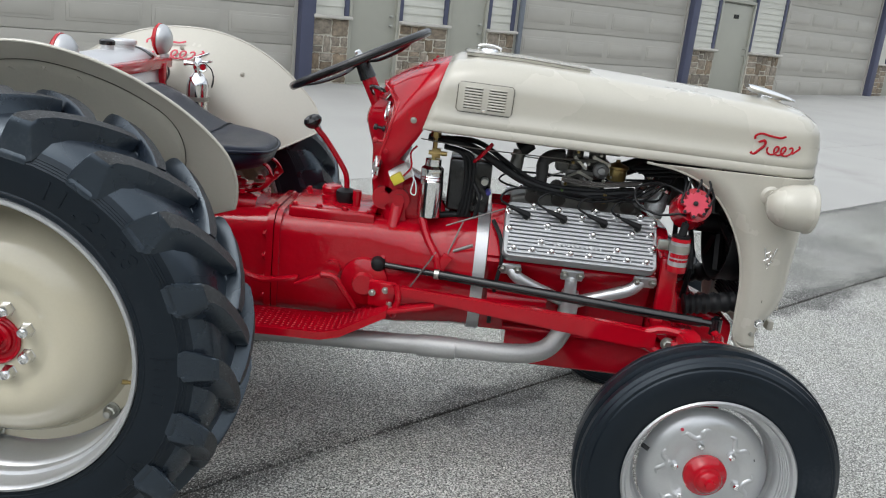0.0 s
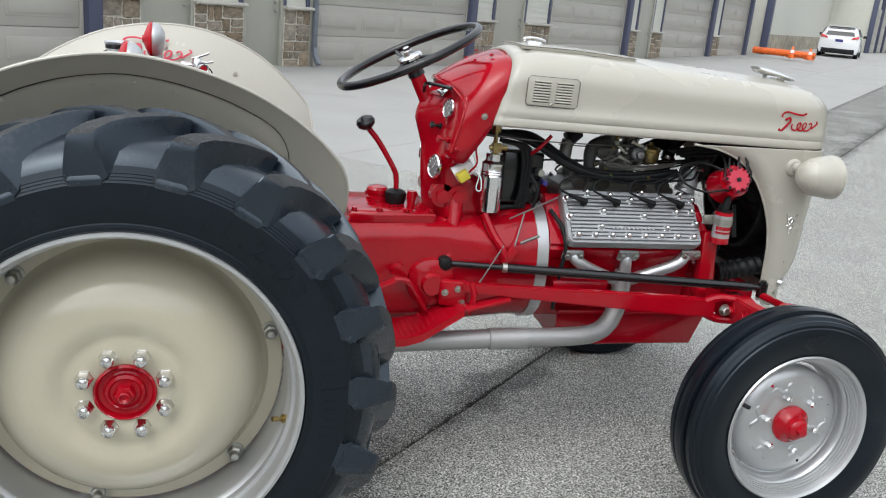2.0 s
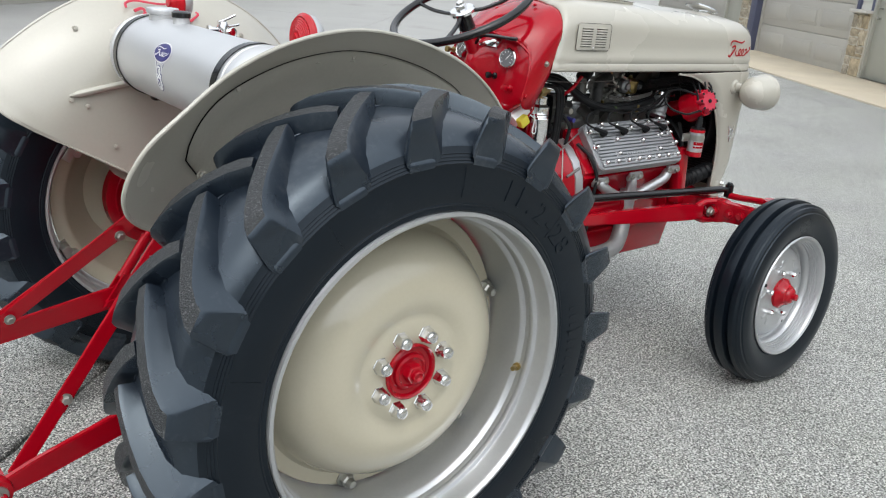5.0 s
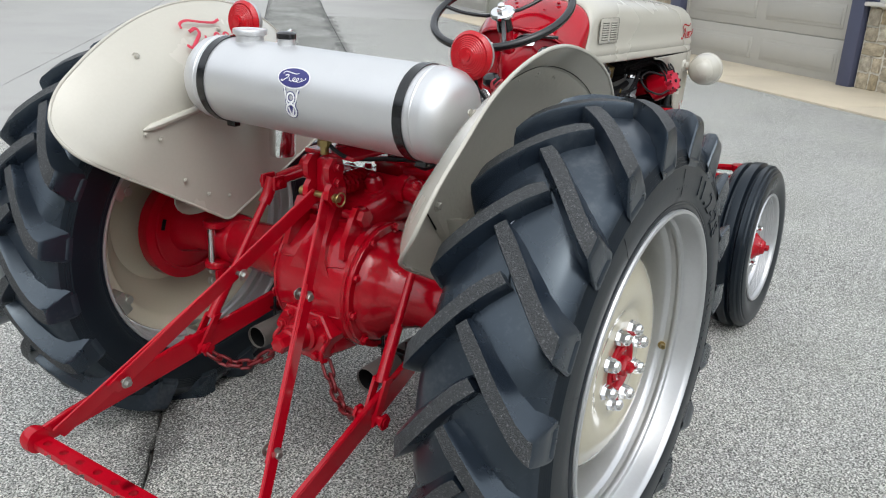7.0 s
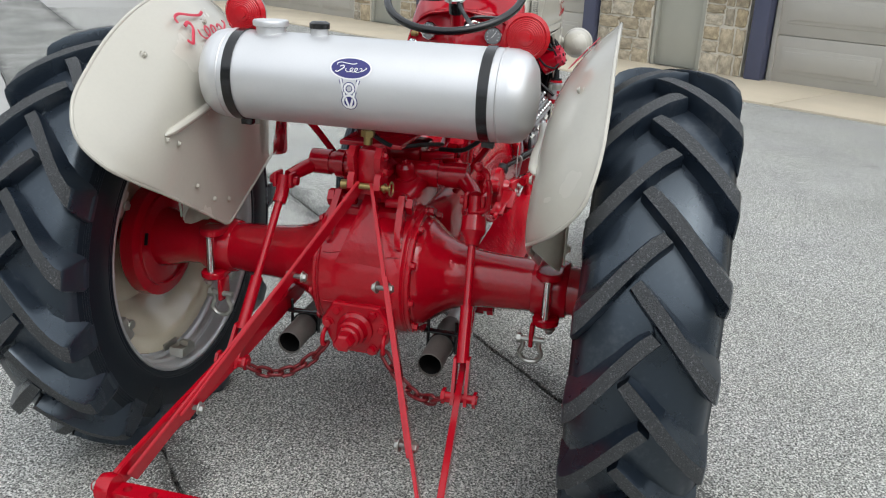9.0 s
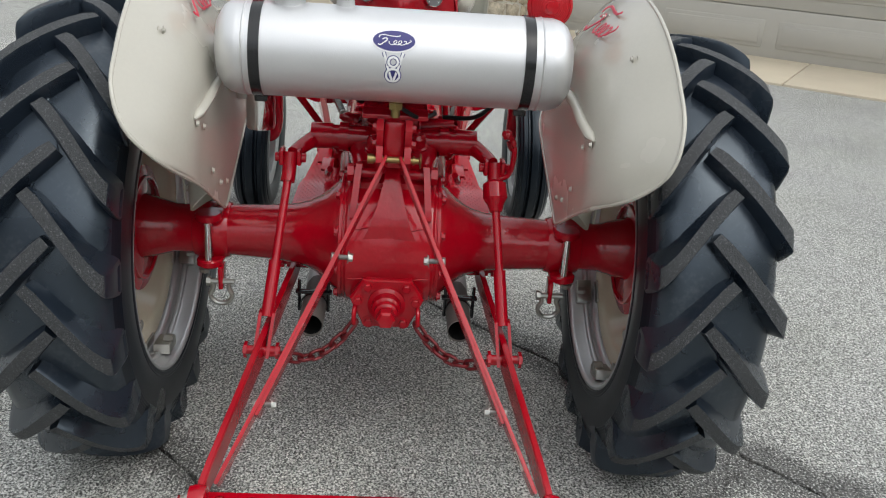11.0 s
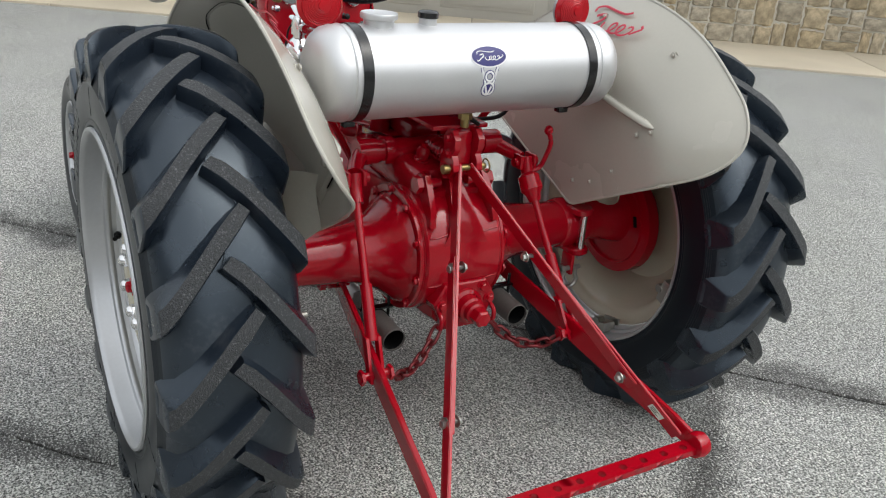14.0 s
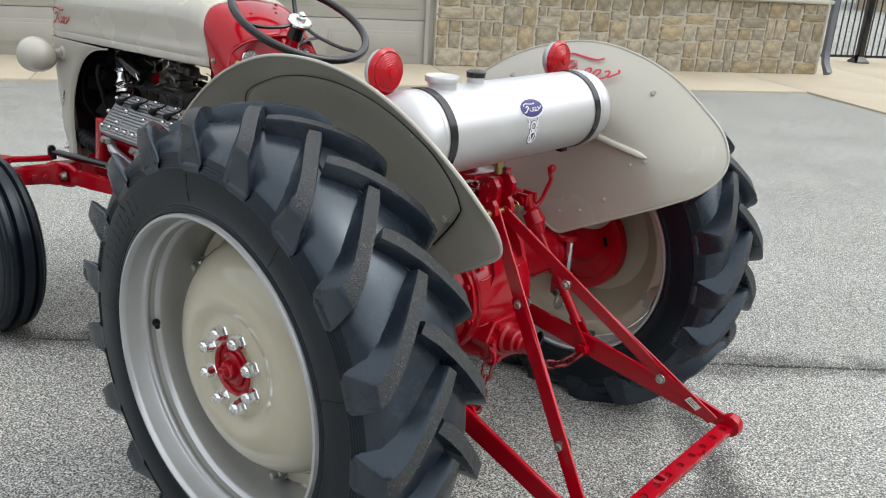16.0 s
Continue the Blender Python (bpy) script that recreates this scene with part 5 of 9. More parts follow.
def bent_disc(bm, deg, y, rx, ry, lift, inner=None):
    ring = []
    for i in range(40):
        a = 2 * math.pi * i / 40
        t = radians(deg) + ry * math.sin(a) / TR
        ring.append((t, y - rx * math.cos(a)))
    vs = []
    for rr in (1.0, 0.66, 0.33):
        row = []
        for i in range(40):
            a = 2 * math.pi * i / 40
            t = radians(deg) + rr * ry * math.sin(a) / TR
            q = TR + lift
            row.append(bm.verts.new((TX - q * math.cos(t), y - rr * rx * math.cos(a), TZ + q * math.sin(t))))
        vs.append(row)
    ring_faces(bm, vs, True, False)
    bm.faces.new(vs[-1])
    return bm


part("badge_border", bent_disc(B(), 27, 0.018, 0.050, 0.0265, 0.0006), WHITE, tank)
part("badge_oval", bent_disc(B(), 27, 0.018, 0.0465, 0.0232, 0.0012), BLUE, tank, "blue oval badge with white flourish")
part("badge_script", flourish(on_tank(27, 0.018) @ Matrix.Translation((0, 0, 0.001)), 0.068, 0.024, 0.001, 0.09), WHITE, tank)

def emblem(width, lift):
    """A plain wedge with two rings, a flat decal on the tank."""
    bm = B()
    tube(bm, [(-0.0215, 0.030, 0), (-0.0115, -0.004, 0), (-0.003, -0.029, 0), (0.0, -0.036, 0), (0.003, -0.029, 0), (0.0115, -0.004, 0), (0.0215, 0.030, 0)], width, seg=6, sharp=True)
    for cy, r in ((0.0095, 0.0105), (-0.0205, 0.0150)):
        tube(bm, [(r * math.cos(a), cy + r * math.sin(a), 0) for a in [2 * math.pi * i / 24 for i in range(25)]], width, seg=6, sharp=True)
    for v in bm.verts:
        # bend it round the tank
        turn = radians(-3) + v.co.y / TR
        out = TR + lift + v.co.z * 0.08
        v.co = Vector((TX - out * math.cos(turn), 0.018 - v.co.x, TZ + out * math.sin(turn)))
    return bm


part("badge_outline", emblem(0.0046, 0.0008), BLUE, tank)
part("badge_emblem", emblem(0.0026, 0.0014), WHITE, tank, "white and blue emblem decal")
bm = B()
bent_disc(bm, -13.9, 0.018, 0.0140, 0.0140, 0.0006)
part("badge_field", bm, BLUE, tank)

# ---- tail lamps on their red cross bar ----
bm = B()
box(bm, (0.035, 0.74, 0.004), (-0.012, 0.01, 1.128), bevel=0.001)
box(bm, (0.004, 0.74, 0.03), (0.006, 0.01, 1.113), bevel=0.001)
for y in (-0.30, 0.30):
    box(bm, (0.02, 0.03, 0.13), (0.0, y + 0.01, 1.05), bevel=0.002)
    box(bm, (0.10, 0.03, 0.006), (-0.05, y + 0.01, 0.985 - 0.045), bevel=0.002)
bar = part("lamp_bar", bm, RED, tractor, "red angle-iron bar that carries tank and tail lamps")
for y in (0.365, -0.348):
    bm = B()
    at = (-0.022, y, 1.188 if y > 0 else 1.176)
    lathe(bm, [(0.051, -0.010), (0.052, 0.0), (0.049, 0.010), (0.040, 0.020), (0.026, 0.028), (0.010, 0.031)], at, (1, 0, 0), seg=32)
    rod(bm, (-0.015, y, 1.13), (-0.015, y, 1.165), 0.010), rod(bm, (-0.015, y, 1.128), (-0.015, y, 1.14), 0.016, seg=6)
    lamp = part("tail_lamp", bm, SILVER, tractor, "round tail lamp with a red lens")
    bm = B()
    lathe(bm, [(0.054, 0.006), (0.055, 0.012), (0.050, 0.018), (0.0475, 0.0205), (0.046, 0.0190)] + [(0.0445 - 0.0044 * k + e, 0.0205 + 0.0018 * k + z) for k in range(7) for e, z in ((0.0012, 0.0004), (-0.0012, 0.0001))] + [(0.0125, 0.0325), (0.012, 0.037), (0.004, 0.038)], at, (-1, 0, 0), seg=40)
    part("lens", bm, LENS, lamp, "red glass lens")
    bm = B()
    tube(bm, [(-0.012, y, 1.13), (0.0, y - 0.005, 1.10), (0.01, y - 0.03, 1.07), (0.005, y - 0.07, 1.04)], 0.004, seg=6)
    part("wire", bm, BLACK_R, lamp)


# ---- hood and nose ----
def hood_ring(x, top, bottom, half, corner, bead=1.0):
    pts = []
    prof = [(half + 0.003, bottom), (half + 0.005, bottom + 0.006), (half + 0.005 * bead + 0.001, bottom + 0.020), (half + 0.001, bottom + 0.027), (half + 0.005 * bead, bottom + 0.034), (half + 0.005 * bead, bottom + 0.050), (half, bottom + 0.058)]
    for y, z in prof:
        pts.append((y, z))
    zs, zt = bottom + 0.085, top
    pts.append((half - 0.001, zs))
    n = 12
    crown = 0.014
    cy = half - corner
    cz = zt - crown - corner
    pts.append((half - 0.002, (zs + cz) / 2))
    for i in range(n + 1):
        a = math.pi / 2 * i / n
        pts.append((cy + (corner - 0.002) * math.cos(a) - 0.0, cz + corner * math.sin(a)))
    for i in range(1, 5):
        t = i / 4
        pts.append((cy * (1 - t), zt - crown * (1 - t) ** 2))
    left = [(-y, z) for y, z in pts[:-1]][::-1]
    return [(x, 0.008 - y, z) for y, z in pts] + [(x, 0.008 - y, z) for y, z in left]


stations = [(0.963, 1.264, 1.058, 0.1905, 0.085, 0.3), (0.988, 1.276, 1.0565, 0.1947, 0.09, 0.6), (1.05, 1.284, 1.055, 0.1969, 0.09, 1), (1.2, 1.282, 1.052, 0.199, 0.09, 1), (1.42, 1.27, 1.048, 0.2001, 0.09, 1), (1.67, 1.255, 1.044, 0.2001, 0.085, 1), (1.86, 1.243, 1.04, 0.2001, 0.08, 1), (1.97, 1.232, 1.038, 0.1969, 0.075, 1), (2.02, 1.222, 1.037, 0.1883, 0.07, 1), (2.055, 1.206, 1.037, 0.1691, 0.065, 1), (2.078, 1.186, 1.037, 0.1284, 0.055, 1), (2.088, 1.165, 1.037, 0.0749, 0.04, 1), (2.09, 1.15, 1.037, 0.0321, 0.02, 1)]
bm = B()
rings = []
for st in stations:
    lean = 0.29 * max(0.0, (1.20 - st[0]) / 0.237)
    rings.append([bm.verts.new((x + (z - 1.16) * lean, y, z)) for x, y, z in hood_ring(*st)])
ring_faces(bm, rings, closed=False)
bm.faces.new(rings[-1])
# rolled rear lip
hood = part("hood", bm, CREAM, tractor, "cream steel hood with pressed beads", angle=0.8)
so = hood.modifiers.new("thick", "SOLIDIFY")
so.thickness, so.offset = 0.004, -1
bm = B()
for y in (-0.092, 0.102):
    tube(bm, [(1.03, y, 1.2815), (1.2, y, 1.2795), (1.40, y, 1.2675)], 0.0007, seg=6)
tube(bm, [(1.03, -0.092, 1.2815), (1.028, 0.005, 1.2835), (1.03, 0.102, 1.2815)], 0.0007, seg=6)
part("seam", bm, BLACK, hood)
bm = B()
plate = []
for x, z in ((1.035, 1.2812), (1.20, 1.2795), (1.30, 1.2740), (1.395, 1.2680)):
    top = [(0.005 + v * 0.095, z + 0.0022 + 0.0035 * (1 - v * v)) for v in [-1 + 0.25 * i for i in range(9)]]
    plate.append([(x, y, q) for y, q in top] + [(x, y, q - 0.010) for y, q in top[::-1]])
loft(bm, plate)
part("top_plate", bm, CREAM, hood, "cream plate along the hood's crown", angle=0.5)
bm = B()
lathe(bm, [(0.027, 0), (0.026, 0.006), (0.023, 0.010), (0.014, 0.012)], (1.10, 0.005, 1.283), (0, 0, 1), seg=24)
tube(bm, [(1.065, 0.005, 1.29), (1.07, 0.005, 1.300), (1.10, 0.005, 1.303), (1.13, 0.005, 1.297), (1.135, 0.005, 1.288)], 0.004, seg=8)
part("hood_latch", bm, CHROME, hood, "chrome hood handle")
bm = B()
lathe(bm, [(0.034, -0.006), (0.036, 0.004), (0.034, 0.012)], (1.950, 0.010, 1.236), (0.1, 0, 1), seg=24)
loft(bm, [[(x + lean * 0.4, 0.010 + hw * math.cos(a), z + h * 0.5 * math.sin(a)) for a in [2 * math.pi * i / 16 for i in range(16)]] for x, hw, z, h, lean in ((1.880, 0.030, 1.268, 0.010, -0.01), (1.893, 0.047, 1.262, 0.022, 0), (1.93, 0.050, 1.255, 0.024, 0), (1.97, 0.046, 1.248, 0.020, 0), (2.005, 0.033, 1.241, 0.015, 0), (2.022, 0.014, 1.237, 0.008, 0))])
part("radiator_cap", bm, CHROME, hood, "chrome radiator cap")
for s in (-1, 1):
    if s < 0:
        # louvred hatch in the hood's side
        y = 0.008 + s * 0.1995
        bm = B()
        w, h = 0.155, 0.080
        box(bm, (w, 0.004, h), (0, 0, 0), bevel=0.0018)
        m = Matrix.Translation((1.102, y + s * 0.0, 1.163)) @ Matrix.Rotation(radians(1.2), 4, "Y")
        hatch = part("louvre_panel", bm, CREAM, tractor, "cream louvred hatch", at=m)
        bm = B()
        tube(bm, [(a * (w / 2 + 0.002), s * 0.0015, b * (h / 2 + 0.002)) for a, b in ((-0.9, -1), (0.9, -1), (1, -0.8), (1, 0.8), (0.9, 1), (-0.9, 1), (-1, 0.8), (-1, -0.8), (-0.9, -1))], 0.0007, seg=6, sharp=True)
        part("gap", bm, BLACK, hatch)
        bm = B()
        for col in (-1, 1):
            for i in range(8):
                z = 0.028 - i * 0.0078
                box(bm, (0.050, 0.004, 0.0042), (col * 0.034, s * 0.0028, z), Matrix.Rotation(radians(s * 25), 4, "X"), bevel=0.001)
        part("louvres", bm, CREAM, hatch)
        # thin black strips paint the shade between the louvres
        bm = B()
        for col in (-1, 1):
            for i in range(8):
                box(bm, (0.050, 0.0012, 0.0013), (col * 0.034, s * 0.0026, 0.0247 - i * 0.0078))
        part("slot_shade", bm, BLACK, hatch)
        part("screw", hexbolt(B(), (0.0, s * 0.003, -0.034), (0, s, 0), 0.005, 0.004, False), CHROME, hatch)
    # script on the hood
    e1 = Vector((-s, 0, 0.0))
    up = Vector((0, 0, 1))
    mm = Matrix((e1, up, e1.cross(up))).transposed().to_4x4()
    mm.translation = (1.925, 0.008 + s * 0.2020, 1.122)
    part("script_badge", flourish(mm, 0.125, 0.062, 0.001, 0.10), RED, hood, "red script badge")

# nose: side cheeks with the arched engine opening, wrapped round the radiator
def nose_shell(s):
    arch = [(1.58, 1.0365), (1.66, 1.026), (1.735, 1.000), (1.80, 0.952), (1.855, 0.878), (1.895, 0.79), (1.913, 0.70), (1.918, 0.60), (1.925, 0.545), (1.945, 0.512)]
    rings = []
    for x, z in smooth_path([(a, 0, b) for a, b in arch], 3) and [(p.x, p.z) for p in smooth_path([(a, 0, b) for a, b in arch], 3)]:
        f = max(0.0, min(1.0, (1.03 - z) / 0.53))
        front = 2.085 - 0.02 * f - 0.075 * max(0, f - 0.72) / 0.28
        half = 0.200 - 0.012 * f
        zz = z
        row = []
        ends = [(x, half), (x + (2.02 - x) * 0.33, half), (x + (2.02 - x) * 0.66, half)]
        for i in range(9):
            a = math.pi / 2 * i / 8
            ends.append((front - 0.085 + 0.085 * math.sin(a), half - 0.10 + 0.10 * math.cos(a)))
        ends.append((front, 0.0))
        for px, py in ends:
            row.append((max(px, x), 0.008 + s * py, zz))
        rings.append(row)
    bm = B()
    vs = [[bm.verts.new(p) for p in r] for r in rings]
    ring_faces(bm, vs, closed=False)
    bmesh.ops.remove_doubles(bm, verts=bm.verts, dist=0.0005)
    return bm


for s in (-1, 1):
    cheek = part("nose_panel", nose_shell(s), CREAM, tractor, "cream grille side panel with arched engine opening", angle=0.8)
    so = cheek.modifiers.new("thick", "SOLIDIFY")
    so.thickness, so.offset = 0.006, 0
    bm = B()
    arch = [(1.58, 1.0365), (1.66, 1.026), (1.735, 1.000), (1.80, 0.952), (1.855, 0.878), (1.895, 0.79), (1.913, 0.70), (1.918, 0.60), (1.925, 0.545), (1.945, 0.512), (1.99, 0.500)]
    tube(bm, [(x, 0.008 + s * (0.200 - 0.012 * max(0, (1.03 - z) / 0.53)), z) for x, z in arch], 0.004, seg=6, n=4)
    part("rolled_edge", bm, CREAM, cheek)
    part("panel_bolt", hexbolt(B(), (1.99, 0.008 + s * 0.193, 0.592), (0, s, 0), 0.010, 0.010), CHROME, cheek)
    part("panel_screw", hexbolt(B(), (1.975, 0.008 + s * 0.192, 0.556), (0, s, 0), 0.005, 0.005), ZINC, cheek)
    bm = B()
    at = Vector((1.976, 0.008 + s * 0.199, 0.798))
    for pts in ([(-0.018, 0.03), (0, -0.034), (0.018, 0.03)], [(0, 0.02), (0.009, 0.011), (0, 0.002), (-0.009, 0.011), (0, 0.02)], [(0, 0.0), (0.011, -0.01), (0, -0.02), (-0.011, -0.01), (0, 0.0)]):
        tube(bm, [at + Vector((x, 0, z)) for x, z in pts], 0.003, seg=6, sharp=True)
    part("emblem", bm, CHROME, cheek, "small chrome emblem")
    # headlamp
    bm = B()
    c = Vector((1.985, 0.008 + s * 0.276, 0.968))
    lathe(bm, [(0.004, -0.075), (0.022, -0.072), (0.040, -0.060), (0.054, -0.040), (0.062, -0.014), (0.065, 0.012), (0.066, 0.030), (0.069, 0.034), (0.069, 0.044), (0.064, 0.048)], c, (1, 0, 0), seg=40)
    rod(bm, c + Vector((-0.005, -s * 0.055, 0.005)), (1.945, 0.008 + s * 0.195, 0.980), 0.014, 0.022, seg=18)
    lathe(bm, [(0.030, 0.0), (0.028, 0.010), (0.020, 0.016)], (1.942, 0.008 + s * 0.193, 0.980), (0, s, 0), seg=24)
    lampb = part("headlamp", bm, CREAM, tractor, "cream bullet headlamp")
    bm = B()
    lathe(bm, [(0.063, 0.046), (0.05, 0.054), (0.02, 0.06), (0.003, 0.061)], c, (1, 0, 0), seg=32)
    part("glass", bm, WHITE, lampb)
# front grille bars between the cheeks
bm = B()
for i in range(9):
    box(bm, (0.008, 0.006, 0.40), (2.082 - 0.0, 0.005 + (i - 4) * 0.016, 0.80), bevel=0.002)
box(bm, (0.02, 0.16, 0.03), (2.07, 0.005, 0.55), bevel=0.004)
part("grille", bm, CREAM, tractor)
# radiator
bm = B()
box(bm, (0.06, 0.34, 0.50), (1.985, 0.005, 0.83), bevel=0.006)
box(bm, (0.09, 0.36, 0.09), (1.98, 0.005, 1.09), bevel=0.02)
radiator = part("radiator", bm, BLACK_R, tractor, "black radiator")
bm = B()
for i in range(46):
    box(bm, (0.004, 0.32, 0.003), (1.952, 0.005, 0.585 + i * 0.0105))
tagged(part("fins", bm, BLACK_R, radiator), kind="stuff")
bm = B()
lathe(bm, [(0.165, -0.03), (0.172, -0.03), (0.172, 0.05), (0.165, 0.05)], (1.90, 0.005, 0.84), (1, 0, 0), seg=40, close=True)
rod(bm, (1.80, 0.005, 0.84), (1.89, 0.005, 0.84), 0.03)
fan = part("fan", bm, BLACK_R, tractor, "black fan and shroud")
for k in range(6):
    a = 2 * math.pi * k / 6 + 0.2
    d = Vector((0, math.cos(a), math.sin(a)))
    bm = B()
    box(bm, (0.014, 0.05, 0.11), Vector((1.88, 0.005, 0.84)) + d * 0.09, Matrix.Rotation(a - math.pi / 2, 4, "X") @ Matrix.Rotation(0.5, 4, "Z"))
    part("blade", bm, BLACK_R, fan)


# ---- gearbox, rear axle and lift ----
def rounded(hw, z0, z1, r, n=5):
    """A rounded rectangle in y and z, half width hw."""
    pts = []
    for cy, cz, a0 in ((hw - r, z1 - r, 0), (-hw + r, z1 - r, 90), (-hw + r, z0 + r, 180), (hw - r, z0 + r, 270)):
        for i in range(n + 1):
            a = radians(a0 + 90 * i / n)
            pts.append((cy + r * math.cos(a), cz + r * math.sin(a)))
    return pts


def along_x(bm, rows, yc=0.008):
    return loft(bm, [[(x, yc + y, z) for y, z in rounded(hw, z0, z1, r)] for x, hw, z0, z1, r in rows])


YC = 0.008
bm = B()
along_x(bm, [(0.53, 0.160, 0.435, 0.750, 0.06), (0.60, 0.158, 0.435, 0.752, 0.06), (0.80, 0.158, 0.435, 0.757, 0.06), (0.90, 0.165, 0.43, 0.762, 0.08), (1.00, 0.172, 0.43, 0.780, 0.12), (1.08, 0.183, 0.428, 0.805, 0.16), (1.124, 0.186, 0.425, 0.811, 0.168)])
gearbox = part("gearbox", bm, RED_CAST, tractor, "glossy red cast gearbox housing")
bm = B()
along_x(bm, [(0.495, 0.172, 0.425, 0.765, 0.06), (0.515, 0.172, 0.425, 0.765, 0.06)])
along_x(bm, [(0.517, 0.168, 0.43, 0.760, 0.06), (0.535, 0.168, 0.43, 0.760, 0.06)])
part("flange", bm, RED_CAST, gearbox)
for s in (-1, 1):
    for z in (0.49, 0.55, 0.62, 0.69):
        bolt(BOLT_RED, (0.495, YC + s * 0.164, z), (-1, 0, 0), gearbox)
# silver bell-housing band
bm = B()
along_x(bm, [(1.124, 0.190, 0.42, 0.815, 0.17), (1.160, 0.190, 0.42, 0.815, 0.17)])
part("bell_band", bm, SILVER, gearbox, "dull silver adapter ring")
# top cover with the gear lever
bm = B()
along_x(bm, [(0.55, 0.125, 0.735, 0.775, 0.015), (0.56, 0.13, 0.735, 0.779, 0.015), (0.80, 0.13, 0.735, 0.779, 0.015), (0.81, 0.125, 0.735, 0.775, 0.015)])
cover = part("gearbox_cover", bm, RED_CAST, tractor, "red gearbox top cover")
for x in (0.565, 0.64, 0.72, 0.795):
    for s in (-1, 1):
        bolt(BOLT_RED, (x, YC + s * 0.115, 0.778), (0, 0, 1), cover, 0.8)
bm = B()
lathe(bm, [(0.034, 0), (0.034, 0.012), (0.031, 0.014), (0.031, 0.022), (0.034, 0.024), (0.034, 0.036), (0.028, 0.044), (0.01, 0.047)], (0.655, 0.035, 0.776), (0, 0, 1), seg=24)
part("filler_plug", bm, RED, cover, "red ribbed filler plug")
bm = B()
lathe(bm, [(0.026, 0), (0.030, 0.012), (0.033, 0.030), (0.031, 0.040), (0.022, 0.046), (0.010, 0.050)], (0.705, -0.005, 0.774), (0, 0, 1), seg=24)
part("lever_boot", bm, BLACK_R, cover, "black rubber boot")
bm = B()
rod(bm, (0.745, -0.05, 0.776), (0.745, -0.05, 0.80), 0.012), rod(bm, (0.745, -0.05, 0.80), (0.745, -0.05, 0.828), 0.014)
part("dipstick_cap", bm, RED, cover)
bm = B()
tube(bm, [(0.705, -0.005, 0.815), (0.703, -0.008, 0.85), (0.692, -0.014, 0.885), (0.64, -0.03, 0.965), (0.603, -0.04, 1.008)], 0.0085, seg=10)
lever = part("gear_lever", bm, RED, tractor, "bent red gear lever with a black knob")
bm = B()
lathe(bm, [(0.008, -0.018), (0.016, -0.014), (0.026, -0.004), (0.029, 0.006), (0.024, 0.017), (0.012, 0.023), (0.003, 0.024)], (0.594, -0.042, 1.022), (-0.45, -0.1, 1), seg=24)
part("knob", bm, BLACK, lever, "black ball knob")

# centre housing with trumpet axles
bm = B()
along_x(bm, [(0.495, 0.160, 0.43, 0.755, 0.06), (0.30, 0.155, 0.42, 0.745, 0.07), (0.17, 0.145, 0.41, 0.735, 0.09), (0.13, 0.118, 0.40, 0.73, 0.10), (0.03, 0.114, 0.387, 0.722, 0.10), (-0.05, 0.110, 0.392, 0.715, 0.10)])
axle = part("rear_axle_housing", bm, RED_CAST, tractor, "glossy red cast axle and differential housing")
